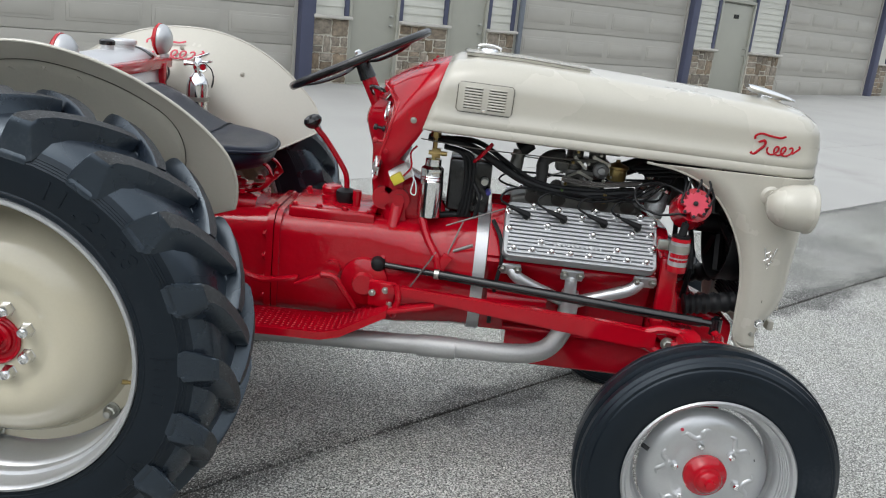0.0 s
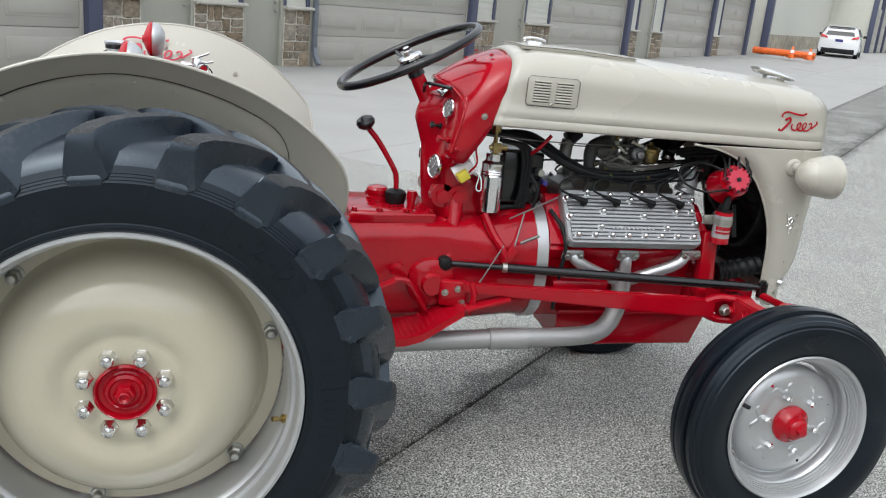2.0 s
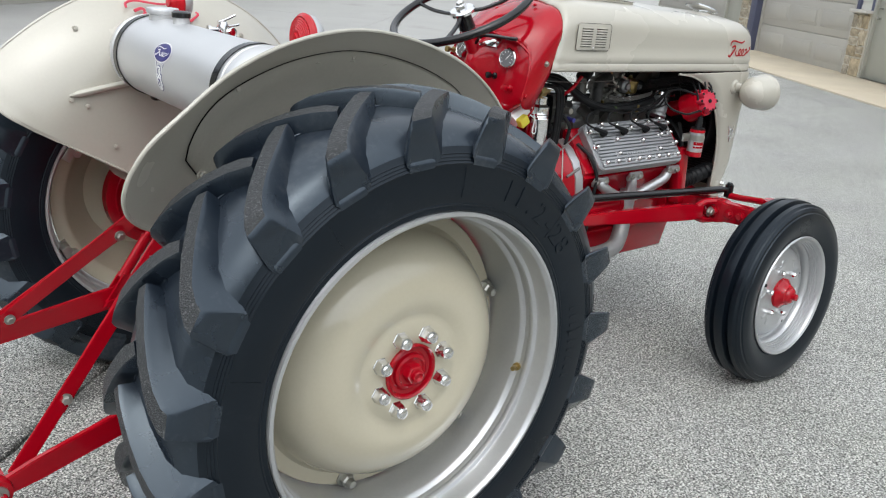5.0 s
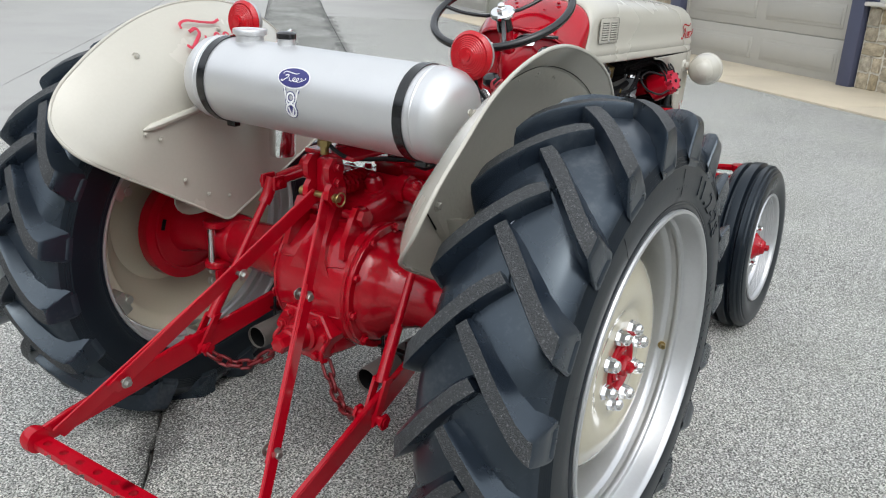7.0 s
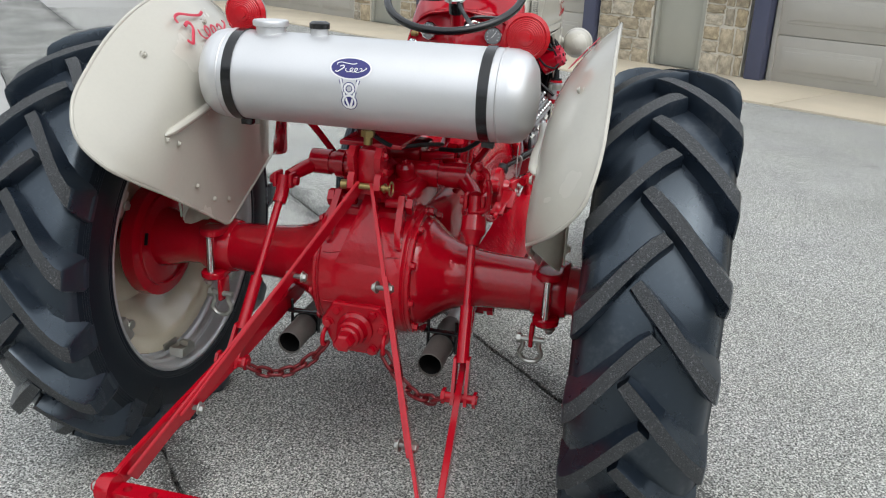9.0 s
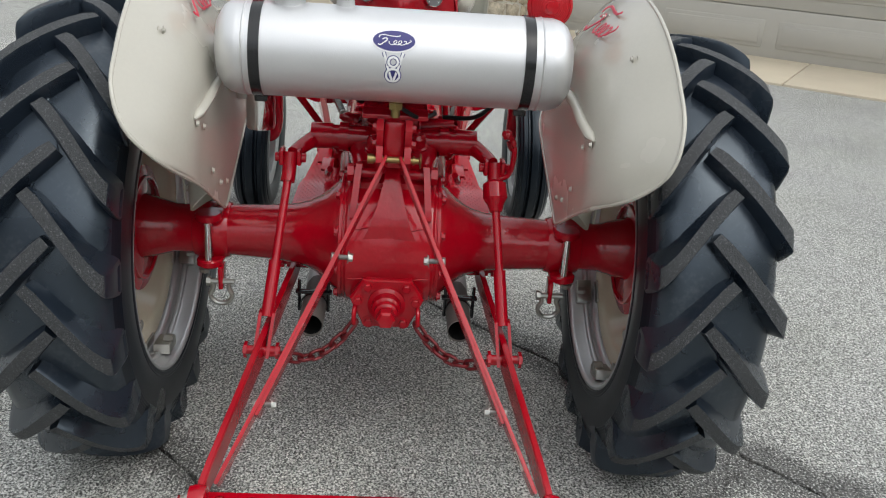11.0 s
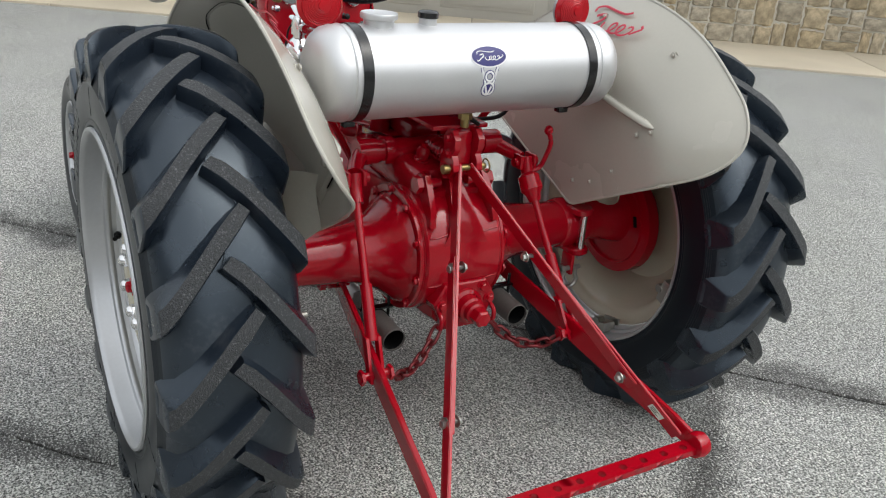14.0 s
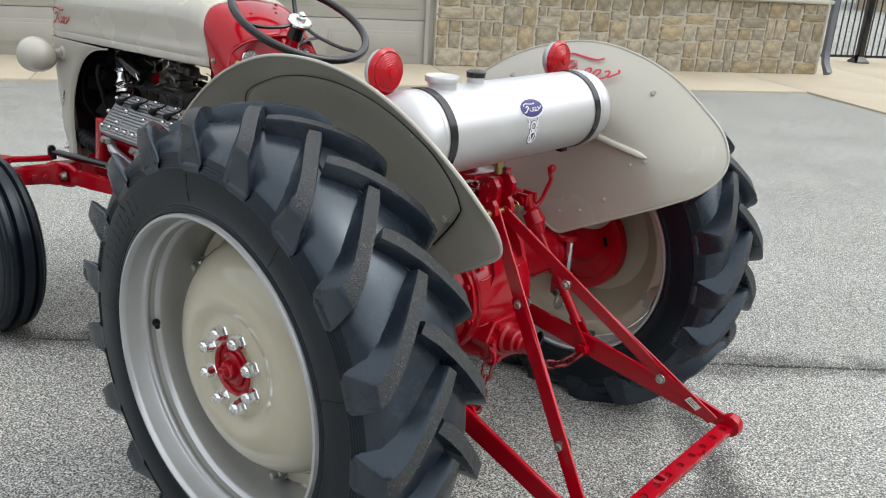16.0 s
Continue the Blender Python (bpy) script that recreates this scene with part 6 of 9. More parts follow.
for s in (-1, 1):
    bm = B()
    lathe(bm, [(0.150, 0.0), (0.152, 0.113), (0.150, 0.128), (0.139, 0.146), (0.120, 0.166), (0.103, 0.188), (0.090, 0.212), (0.080, 0.245), (0.074, 0.29), (0.070, 0.36), (0.067, 0.42), (0.064, 0.52), (0.064, 0.56), (0.075, 0.60), (0.09, 0.66)], (0.0, YC, 0.55), (0, s, 0), seg=36)
    part("trumpet", bm, RED_CAST, axle)
    bm = B()
    lathe(bm, [(0.150, 0.107), (0.168, 0.107), (0.1695, 0.109), (0.1695, 0.1145), (0.1675, 0.116), (0.1675, 0.1175), (0.1695, 0.119), (0.1695, 0.126), (0.168, 0.128), (0.150, 0.128)], (0.0, YC, 0.553), (0, s, 0), seg=56, close=True)
    part("side_flange", bm, RED_CAST, axle, "bolted flange between housing and axle trumpet")
    for k in range(10):
        a = 2 * math.pi * (k + 0.35) / 10
        bolt(BOLT_RED, (0.160 * math.cos(a), YC + s * 0.128, 0.553 + 0.160 * math.sin(a)), (0, s, 0), axle, 1.0)
    bm = B()
    yb = YC + s * 0.462
    lathe(bm, [(0.060, -0.050), (0.072, -0.044), (0.0765, -0.030), (0.0765, 0.030), (0.072, 0.044), (0.060, 0.050)], (0.004, yb, 0.548), (0, 1, 0), seg=32)
    for z in (0.610, 0.486):
        lathe(bm, [(0.030, -0.010), (0.034, -0.006), (0.034, 0.006), (0.030, 0.010)], (-0.066, yb, z), (0, 0, 1), seg=20)
        box(bm, (0.07, 0.066, 0.018), (-0.035, yb, z), bevel=0.006)
    box(bm, (0.05, 0.012, 0.062), (-0.07, yb - s * 0.030, 0.448), bevel=0.004)
    part("axle_bracket", bm, RED, axle)
    bm = B()
    rod(bm, (-0.080, yb, 0.480), (-0.080, yb, 0.615), 0.012, seg=14)
    part("clamp_bolt", bm, CHROME, axle)
    bolt(BOLT_ZINC, (-0.072, yb + s * 0.012, 0.469), (0, 0, -1), axle, 1.1)
    # D-shackle
    bm = B()
    c = Vector((-0.085, yb - s * 0.030, 0.408))
    tube(bm, [c + Vector((0, -0.022, 0.030)), c + Vector((0, -0.020, 0.012)), c + Vector((0, -0.028, -0.010)), c + Vector((0, -0.014, -0.030)), c + Vector((0, 0.014, -0.030)), c + Vector((0, 0.028, -0.010)), c + Vector((0, 0.020, 0.012)), c + Vector((0, 0.022, 0.030))], 0.0065, seg=8)
    rod(bm, c + Vector((0, -0.034, 0.030)), c + Vector((0, 0.036, 0.030)), 0.0075, seg=10)
    rod(bm, c + Vector((0, 0.026, 0.030)), c + Vector((0, 0.036, 0.030)), 0.013, seg=6)
    part("shackle", bm, ZINC, axle, "galvanised D-shackle")
# rear cover: a drum round the bull gear, with a raised web under the top link
bm = B()
lathe(bm, [(0.10, -0.112), (0.168, -0.112), (0.1735, -0.106), (0.1755, -0.09), (0.1775, 0.0), (0.1755, 0.09), (0.1735, 0.106), (0.168, 0.112), (0.10, 0.112)], (-0.004, YC, 0.556), (0, 1, 0), seg=72)
along_x(bm, [(0.06, 0.104, 0.66, 0.742, 0.03), (-0.055, 0.104, 0.66, 0.742, 0.03), (-0.085, 0.100, 0.66, 0.728, 0.03)])
along_x(bm, [(-0.04, 0.085, 0.376, 0.47, 0.03), (-0.13, 0.082, 0.382, 0.49, 0.03), (-0.162, 0.080, 0.388, 0.50, 0.03)])
part("rear_cover", bm, RED_CAST, axle, "red bulging drum-shaped rear cover")
bm = B()
loft(bm, [[(x, YC - w, z), (x + 0.03, YC - w, z - 0.03), (x + 0.03, YC + w, z - 0.03), (x, YC + w, z)] for x, z, w in ((-0.080, 0.775, 0.016), (-0.112, 0.735, 0.022), (-0.148, 0.690, 0.034), (-0.171, 0.642, 0.050), (-0.172, 0.598, 0.070))])
part("web", bm, RED_CAST, axle, "flared cast web", angle=0.5)
for z, r in ((0.636, 0.0024), (0.505, 0.0016)):
    bm = B()
    tube(bm, [(-0.004 - math.sqrt(0.1778 ** 2 - (z + 0.004 * math.sin(5 * q) - 0.556) ** 2) + (0.002 if abs(q) > 0.8 else 0), YC + 0.100 * q, z + 0.004 * math.sin(5 * q)) for q in [-1 + 0.2 * i for i in range(11)]], r, seg=6)
    part("casting_seam", bm, RED_CAST, axle)
for s in (-1, 1):
    bm = B()
    loft(bm, [[(-0.055, YC + s * 0.083 + d, 0.700), (-0.062, YC + s * 0.083 + d, 0.775), (-0.095, YC + s * 0.083 + d, 0.778), (-0.118, YC + s * 0.086 + d, 0.748), (-0.150, YC + s * 0.090 + d, 0.70), (-0.160, YC + s * 0.094 + d, 0.66), (-0.120, YC + s * 0.092 + d, 0.66)] for d in (-0.008, 0.008)])
    rod(bm, (-0.082, YC + s * 0.04, 0.752), (-0.082, YC + s * 0.108, 0.752), 0.013, seg=12)
    rod(bm, (-0.082, YC + s * 0.096, 0.752), (-0.082, YC + s * 0.112, 0.752), 0.023, seg=6)
    part("cover_lug", bm, RED_CAST, axle, "cast lug with a cross bolt")
# power take-off: a six-sided plate with bolts, a stepped nose with a hexagon end
bm = B()
hexa = [(0.093, 0.012), (0.061, 0.064), (-0.061, 0.064), (-0.093, 0.012), (-0.056, -0.066), (0.056, -0.066)]
loft(bm, [[(x, YC + y * f, 0.446 + z * f) for y, z in hexa] for x, f in ((-0.135, 1.0), (-0.190, 1.0), (-0.195, 0.95))])
lathe(bm, [(0.048, 0.0), (0.047, 0.010), (0.038, 0.016), (0.036, 0.040), (0.030, 0.045), (0.029, 0.060), (0.024, 0.064)], (-0.193, YC, 0.446), (-1, 0, 0), seg=28)
lathe(bm, [(0.024, 0.060), (0.024, 0.092), (0.019, 0.098), (0.004, 0.099)], (-0.193, YC, 0.446), (-1, 0, 0), seg=6)
pto = part("power_take_off", bm, RED_CAST, tractor, "red capped power take-off", angle=0.5)
for y, z in ((0.072, 0.008), (0.048, 0.046), (-0.048, 0.046), (-0.072, 0.008), (-0.044, -0.050), (0.044, -0.050)):
    bolt(BOLT_RED, (-0.195, YC + y, 0.446 + z), (-1, 0, 0), pto, 1.1)
for s in (-1, 1):
    bm = B()
    tube(bm, [(-0.195, YC + s * 0.078, 0.440), (-0.214, YC + s * 0.080, 0.425), (-0.214, YC + s * 0.080, 0.400), (-0.196, YC + s * 0.078, 0.392)], 0.006, seg=8)
    part("chain_eye", bm, RED, pto)

# hydraulic lift
bm = B()
along_x(bm, [(0.44, 0.10, 0.735, 0.775, 0.02), (0.36, 0.125, 0.73, 0.790, 0.03), (0.12, 0.125, 0.71, 0.800, 0.03), (0.02, 0.115, 0.70, 0.800, 0.03), (-0.05, 0.10, 0.69, 0.775, 0.03)])
rod(bm, (0.055, YC - 0.175, 0.805), (0.055, YC + 0.175, 0.805), 0.030, seg=24)
for y in (-0.13, 0.13):
    rod(bm, (0.055, YC + y - 0.012, 0.805), (0.055, YC + y + 0.012, 0.805), 0.038, seg=24)
box(bm, (0.16, 0.09, 0.05), (0.20, YC - 0.02, 0.825), bevel=0.012)
rod(bm, (0.26, YC + 0.05, 0.80), (0.26, YC + 0.05, 0.85), 0.03, seg=20)
rod(bm, (0.14, YC - 0.07, 0.82), (0.14, YC - 0.16, 0.83), 0.02, seg=16)
lift = part("lift_cover", bm, RED_CAST, tractor, "red cast hydraulic lift cover and rockshaft")
for x in (0.10, 0.20, 0.30, 0.40):
    for s in (-1, 1):
        bolt(BOLT_RED, (x, YC + s * 0.11, 0.795), (0, 0, 1), lift)
for s in (-1, 1):
    bm = B()
    tube(bm, [(0.055, YC + s * 0.185, 0.805), (0.045, YC + s * 0.205, 0.800), (0.01, YC + s * 0.235, 0.785), (-0.02, YC + s * 0.252, 0.775)], lambda t: 0.025 - 0.006 * t, seg=14, flat=0.9)
    rod(bm, (0.055, YC + s * 0.16, 0.805), (0.055, YC + s * 0.215, 0.805), 0.034, seg=22)
    for d in (-1, 1):
        box(bm, (0.05, 0.012, 0.04), (-0.030, YC + s * 0.258 + d * 0.022, 0.770), bevel=0.005)
    rod(bm, (-0.035, YC + s * 0.258 - 0.038, 0.768), (-0.035, YC + s * 0.258 + 0.038, 0.768), 0.012, seg=14)
    part("lift_arm", bm, RED, tractor, "red curved lift arm")
    # lift rod with fork down to the lower link
    top, low = Vector((-0.035, YC + s * 0.258, 0.762)), Vector((-0.285, YC + s * 0.297, 0.352))
    d = low - top
    bm = B()
    tube(bm, [top + Vector((0, 0, 0.02)), top + d * 0.06, top + d * 0.12], 0.018, seg=12)
    rod(bm, top + d * 0.08, top + d * 0.62, 0.0105, seg=12)
    if s < 0:
        lathe(bm, [(0.014, 0.0), (0.030, 0.012), (0.032, 0.05), (0.022, 0.065), (0.016, 0.085)], top + d * 0.05, d, seg=20)
    rod(bm, top + d * 0.55, top + d * 0.83, 0.0155, seg=14)
    rod(bm, top + d * 0.54, top + d * 0.56, 0.0165, 0.0155, seg=14)
    for k in (-1, 1):
        loft(bm, [[(top + d * f) + Vector((w, k * 0.016 - 0.004, 0)) for w in (-0.012, 0.012)] + [(top + d * f) + Vector((w, k * 0.016 + 0.004, 0)) for w in (0.012, -0.012)] for f in (0.80, 1.03)])
    rod(bm, low - Vector((0, 0.045, 0)), low + Vector((0, 0.045, 0)), 0.011, seg=12)
    rod(bm, low - Vector((0, 0.042, 0)), low - Vector((0, 0.034, 0)), 0.020, seg=6)
    rod(bm, low + Vector((0, 0.034, 0)), low + Vector((0, 0.042, 0)), 0.020, seg=6)
    part("lift_rod", bm, RED, tractor, "red lift rod with a forked end")
    # lower link
    a, b = Vector((0.07, YC + s * 0.250, 0.440)), Vector((-0.715, YC + s * 0.352, 0.262))
    d = (b - a).normalized()
    side = Vector((0, 0, 1)).cross(d).normalized()
    up = d.cross(side)
    rings = []
    for f, h in ((0.0, 0.018), (0.05, 0.026), (0.4, 0.030), (0.5, 0.031), (0.92, 0.026), (1.0, 0.020)):
        p = a + (b - a) * f
        rings.append([p + side * w * 0.0075 + up * q * h for w, q in ((-1, -1), (1, -1), (1, 1), (-1, 1))])
    bm = B()
    loft(bm, rings)
    bmesh.ops.bevel(bm, geom=bm.edges[:], offset=0.0025, segments=2, affect="EDGES")
    link = part("lower_link", bm, RED, tractor, "flat red lower link arm")
    bm = B()
    rod(bm, a - Vector((0, 0.03, 0)), a + Vector((0, 0.03, 0)), 0.020, seg=16)
    rod(bm, a - Vector((0, s * -0.03, 0)), a + Vector((0, s * 0.055, 0)), 0.012, seg=12)
    rod(bm, a + Vector((0, s * 0.038, 0)), a + Vector((0, s * 0.055, 0)), 0.021, seg=6)
    part("link_pin", bm, RED, link)
    bm = B()
    lathe(bm, [(0.020, -0.018), (0.030, -0.016), (0.034, 0.0), (0.030, 0.016), (0.020, 0.018)], b + d * 0.018, (0, 1, 0), seg=24)
    part("link_eye", bm, RED, link, "red ball-joint eye")
    bm = B()
    lathe(bm, [(0.021, 0.0), (0.020, 0.006), (0.010, 0.008)], b + d * 0.018 + Vector((0, s * 0.017, 0)), (0, s, 0), seg=20)
    rod(bm, b + d * 0.018 + Vector((0, s * 0.02, 0)), b + d * 0.018 + Vector((0, s * 0.034, 0)), 0.010, seg=12)
    part("link_ball", bm, ZINC, link)
    # stay: two flat bars bolted together
    p0, p1, p2, p3 = Vector((-0.125, YC + s * 0.016, 0.803)), Vector((-0.308, YC + s * 0.110, 0.617)), Vector((-0.560, YC + s * 0.250, 0.377)), Vector((-0.693, YC + s * 0.318, 0.262))
    for q0, q1, off in ((p0, p2 + (p2 - p1) * 0.08, 0.0), (p1 - (p2 - p1) * 0.06, p3, s * 0.0086)):
        d = (q1 - q0).normalized()
        side = (Vector((0, 1, 0)) - d * d.y).normalized()
        up = d.cross(side)
        bm = B()
        loft(bm, [[p + side * (w * 0.0042 + off) + up * q * (0.0180 if s < 0 else 0.0205) for w, q in ((-1, -1), (1, -1), (1, 1), (-1, 1))] for p in (q0, q0 + (q1 - q0) * 0.5, q1)])
        bmesh.ops.bevel(bm, geom=bm.edges[:], offset=0.0018, segments=2, affect="EDGES")
        stay = part("stay", bm, RED, tractor, "flat red stay bar")
    for p in (p1, p2):
        bolt(BOLT_ZINC, p + Vector((0, s * 0.010, 0)), (-0.1, s, 0.1), stay)
        bolt(BOLT_ZINC, p - Vector((0, s * 0.016, 0)), (0.1, -s, -0.1), stay)
        bm = B()
        rod(bm, p + Vector((0, s * 0.021, 0)), p - Vector((0, s * 0.026, 0)), 0.006, seg=10)
        part("bolt_shank", bm, STEEL, stay)
    # check chain
    c0, c1 = Vector((-0.195, YC + s * 0.078, 0.392)), Vector((-0.285, YC + s * 0.258, 0.345))
    n = 7
    sag = 0.050
    spots = []
    for i in range(n + 1):
        f = i / n
        spots.append(c0 + (c1 - c0) * f - Vector((0, 0, sag * 4 * f * (1 - f))))
    bm = B()
    ring = [Vector((0.0135 * math.cos(a) + math.copysign(0.0085, math.cos(a)), 0.0120 * math.sin(a), 0)) for a in [2 * math.pi * (i + 0.5) / 14 for i in range(14)]]
    tube(bm, ring + [ring[0]], 0.0048, seg=7, sharp=True)
    chain_link = finish(bm, CHAIN, 0.9)
    for i in range(n):
        d = spots[i + 1] - spots[i]
        m = d.to_track_quat("X", "Z").to_matrix().to_4x4() @ Matrix.Rotation(math.pi / 2 * (i % 2), 4, "X")
        m.translation = (spots[i] + spots[i + 1]) / 2
        sc = d.length / 0.0335
        part("chain_link", chain_link, None, link, at=m @ Matrix.Diagonal((sc, 1, 1, 1)))
    rodbm = B()
    rod(rodbm, c1, c1 + Vector((0, s * 0.04, 0.0)), 0.010, seg=10)
    part("chain_pin", rodbm, RED, link)
# small printed stickers on the links
for along, face, span in (((-0.172, YC - 0.040, 0.755), -1, ((-0.125, YC - 0.016, 0.803), (-0.560, YC - 0.250, 0.377))), ((-0.640, YC - 0.291, 0.308), 1, ((-0.308, YC - 0.110, 0.617), (-0.693, YC - 0.318, 0.262)))):
    d = (Vector(span[1]) - Vector(span[0])).normalized()
    out = (Vector((0, 1, 0)) - d * d.y).normalized() * face
    m = Matrix((d, out.cross(d), out)).transposed().to_4x4()
    m.translation = Vector(along) + out * (0.0050 if face < 0 else -0.0036)
    bm = B()
    box(bm, (0.044, 0.021, 0.0008))
    label = part("sticker", bm, PAPER, tractor, "small white printed sticker", at=m)
    for u, v, w in ((-0.004, 0.005, 0.026), (-0.007, 0.000, 0.020), (-0.002, -0.005, 0.030)):
        bm = B()
        box(bm, (w, 0.0016, 0.0006), (u, v, 0.0006))
        part("print_bar", bm, FLAT_BLACK, label)
# leveling crank on the right rod
bm = B()
tube(bm, [(-0.055, -0.262, 0.745), (-0.062, -0.285, 0.760), (-0.075, -0.292, 0.80), (-0.088, -0.290, 0.835), (-0.086, -0.283, 0.858), (-0.098, -0.270, 0.872)], 0.0068, seg=10)
lathe(bm, [(0.004, -0.012), (0.012, -0.006), (0.013, 0.002), (0.008, 0.010), (0.002, 0.012)], (-0.103, -0.266, 0.874), (-0.5, 0.8, 0.3), seg=14)
part("leveling_crank", bm, RED, tractor, "red crank handle on the lift rod")
# drawbar
bm = B()
w, thick, y0, y1 = 0.042, 0.016, -0.335, 0.352
xs = -0.727
holes = 11
cells = []
edge = [y0] + [y0 + (y1 - y0) * (i + 1.0) / holes for i in range(holes)]
for i in range(holes):
    ya, yb2 = edge[i], edge[i + 1]
    c = (ya + yb2) / 2
    outer, inner = [], []
    hw, hl = w / 2, (yb2 - ya) / 2
    for k in range(16):
        q, f = divmod(k, 4)
        f = f / 2 - 1
        px, py = ((hw, f * hl), (-f * hw, hl), (-hw, -f * hl), (f * hw, -hl))[q]
        a = math.atan2(py / hl, px / hw)
        outer.append((xs + px, c + py))
        inner.append((xs + 0.0100 * math.cos(a), c + 0.0100 * math.sin(a)))
    vo = [[bm.verts.new((x, y, z)) for x, y in ring] for z in (0.252 - thick / 2, 0.252 + thick / 2) for ring in (outer, inner)]
    lo_o, lo_i, hi_o, hi_i = vo
    for k in range(16):
        j = (k + 1) % 16
        bm.faces.new((hi_o[k], hi_o[j], hi_i[j], hi_i[k]))
        bm.faces.new((lo_o[j], lo_o[k], lo_i[k], lo_i[j]))
        bm.faces.new((hi_i[k], hi_i[j], lo_i[j], lo_i[k]))
        bm.faces.new((lo_o[k], lo_o[j], hi_o[j], hi_o[k]))
bmesh.ops.remove_doubles(bm, verts=bm.verts, dist=0.0005)
rod(bm, (xs, y0 + 0.004, 0.252), (xs, y0 - 0.05, 0.252), 0.012, seg=14)
rod(bm, (xs, y1 - 0.004, 0.252), (xs, y1 + 0.05, 0.252), 0.012, seg=14)
part("drawbar", bm, RED, tractor, "red drawbar drilled with a row of holes", angle=0.5)
# top link rocker, spring and pin
for s in (-1, 1):
    bm = B()
    prof = [(-0.125, 0.775), (-0.150, 0.800), (-0.146, 0.825), (-0.135, 0.838), (-0.146, 0.852), (-0.148, 0.880), (-0.130, 0.902), (-0.105, 0.900), (-0.090, 0.878), (-0.095, 0.850), (-0.085, 0.83), (-0.080, 0.79), (-0.098, 0.770)]
    loft(bm, [[(x, YC + s * 0.034 + d, z) for x, z in prof] for d in (-0.008, 0.008)])
    rocker = part("rocker_plate", bm, RED, tractor, "red scalloped rocker plate")
    for z in (0.84, 0.88):
        bolt(BOLT_RED, (-0.118, YC + s * 0.042, z), (0, s, 0), rocker)
bm = B()
box(bm, (0.05, 0.055, 0.12), (-0.095, YC, 0.835), bevel=0.012)
part("rocker_block", bm, RED_CAST, tractor)
bm = B()
rod(bm, (-0.130, YC - 0.062, 0.803), (-0.130, YC + 0.050, 0.803), 0.008, seg=12)
rod(bm, (-0.130, YC - 0.052, 0.803), (-0.130, YC - 0.047, 0.803), 0.012, seg=14)
rod(bm, (-0.130, YC + 0.046, 0.803), (-0.130, YC + 0.062, 0.803), 0.012, seg=14)
tube(bm, [(-0.13 + 0.017 * math.cos(a), YC - 0.066, 0.803 + 0.017 * math.sin(a)) for a in [2 * math.pi * i / 16 for i in range(17)]], 0.0022, seg=6, sharp=True)
part("top_pin", bm, BRASS, tractor, "brass-plated top link pin")
bm = B()
coils, turns = [], 7
for i in range(turns * 14 + 1):
    a = 2 * math.pi * i / 14
    coils.append((-0.075 + 0.12 * i / (turns * 14), YC - 0.0 + 0.024 * math.cos(a), 0.815 + 0.024 * math.sin(a)))
tube(bm, coils, 0.0062, seg=7, sharp=True)
rod(bm, (-0.09, YC, 0.815), (0.05, YC, 0.815), 0.013, seg=12)
part("control_spring", bm, RED, tractor, "red coil spring")
bm = B()
rod(bm, (-0.115, YC, 0.905), (-0.115, YC, 0.945), 0.011, seg=12), rod(bm, (-0.115, YC, 0.925), (-0.115, YC, 0.94), 0.018, seg=6)
part("drain_fitting", bm, BRASS, tank, "brass tank outlet")
for y in (-0.085, 0.11):
    bm = B()
    k = math.copysign(1, y)
    tube(bm, [(0.20, YC + k * 0.15, 0.72), (0.155, YC + k * 0.245, 0.866), (0.105, YC + k * 0.335, 0.985), (0.09, YC + k * 0.36, 1.02)], 0.0095, seg=10)
    part("fender_strut", bm, RED, tractor, "red strut up to the fender")
bm = B()
tube(bm, [(0.10, -0.12, 0.86), (0.04, -0.20, 0.88), (0.06, -0.26, 0.93), (0.03, -0.30, 0.985)], 0.006, seg=8)
tube(bm, [(0.20, 0.0, 0.87), (0.16, 0.06, 0.90), (0.10, 0.10, 0.89), (0.05, 0.12, 0.93)], 0.006, seg=8)
tube(bm, [(-0.112, 0.0, 0.93), (-0.09, -0.05, 0.90), (0.02, -0.09, 0.885), (0.2, -0.10, 0.85)], 0.0055, seg=8)
part("hose", bm, BLACK_R, tractor, "black rubber hoses")
bm = B()
loft(bm, [[(0.22 + 0.07 * math.cos(radians(a)), -0.165 + d, 0.80 + 0.07 * math.sin(radians(a))) for a in range(10, 171, 20)] + [(0.17, -0.165 + d, 0.79), (0.27, -0.165 + d, 0.79)] for d in (-0.004, 0.004)])
quad = part("lift_quadrant", bm, RED, tractor, "red quadrant of the lift lever")
bm = B()
tube(bm, [(0.22, -0.175, 0.80), (0.235, -0.178, 0.86), (0.27, -0.180, 0.93)], 0.006, seg=8)
part("lever", bm, RED, quad)
bm = B()
lathe(bm, [(0.004, -0.012), (0.013, -0.004), (0.014, 0.006), (0.006, 0.014)], (0.274, -0.180, 0.938), (0.4, 0, 1), seg=16)
part("knob", bm, BLACK, quad)
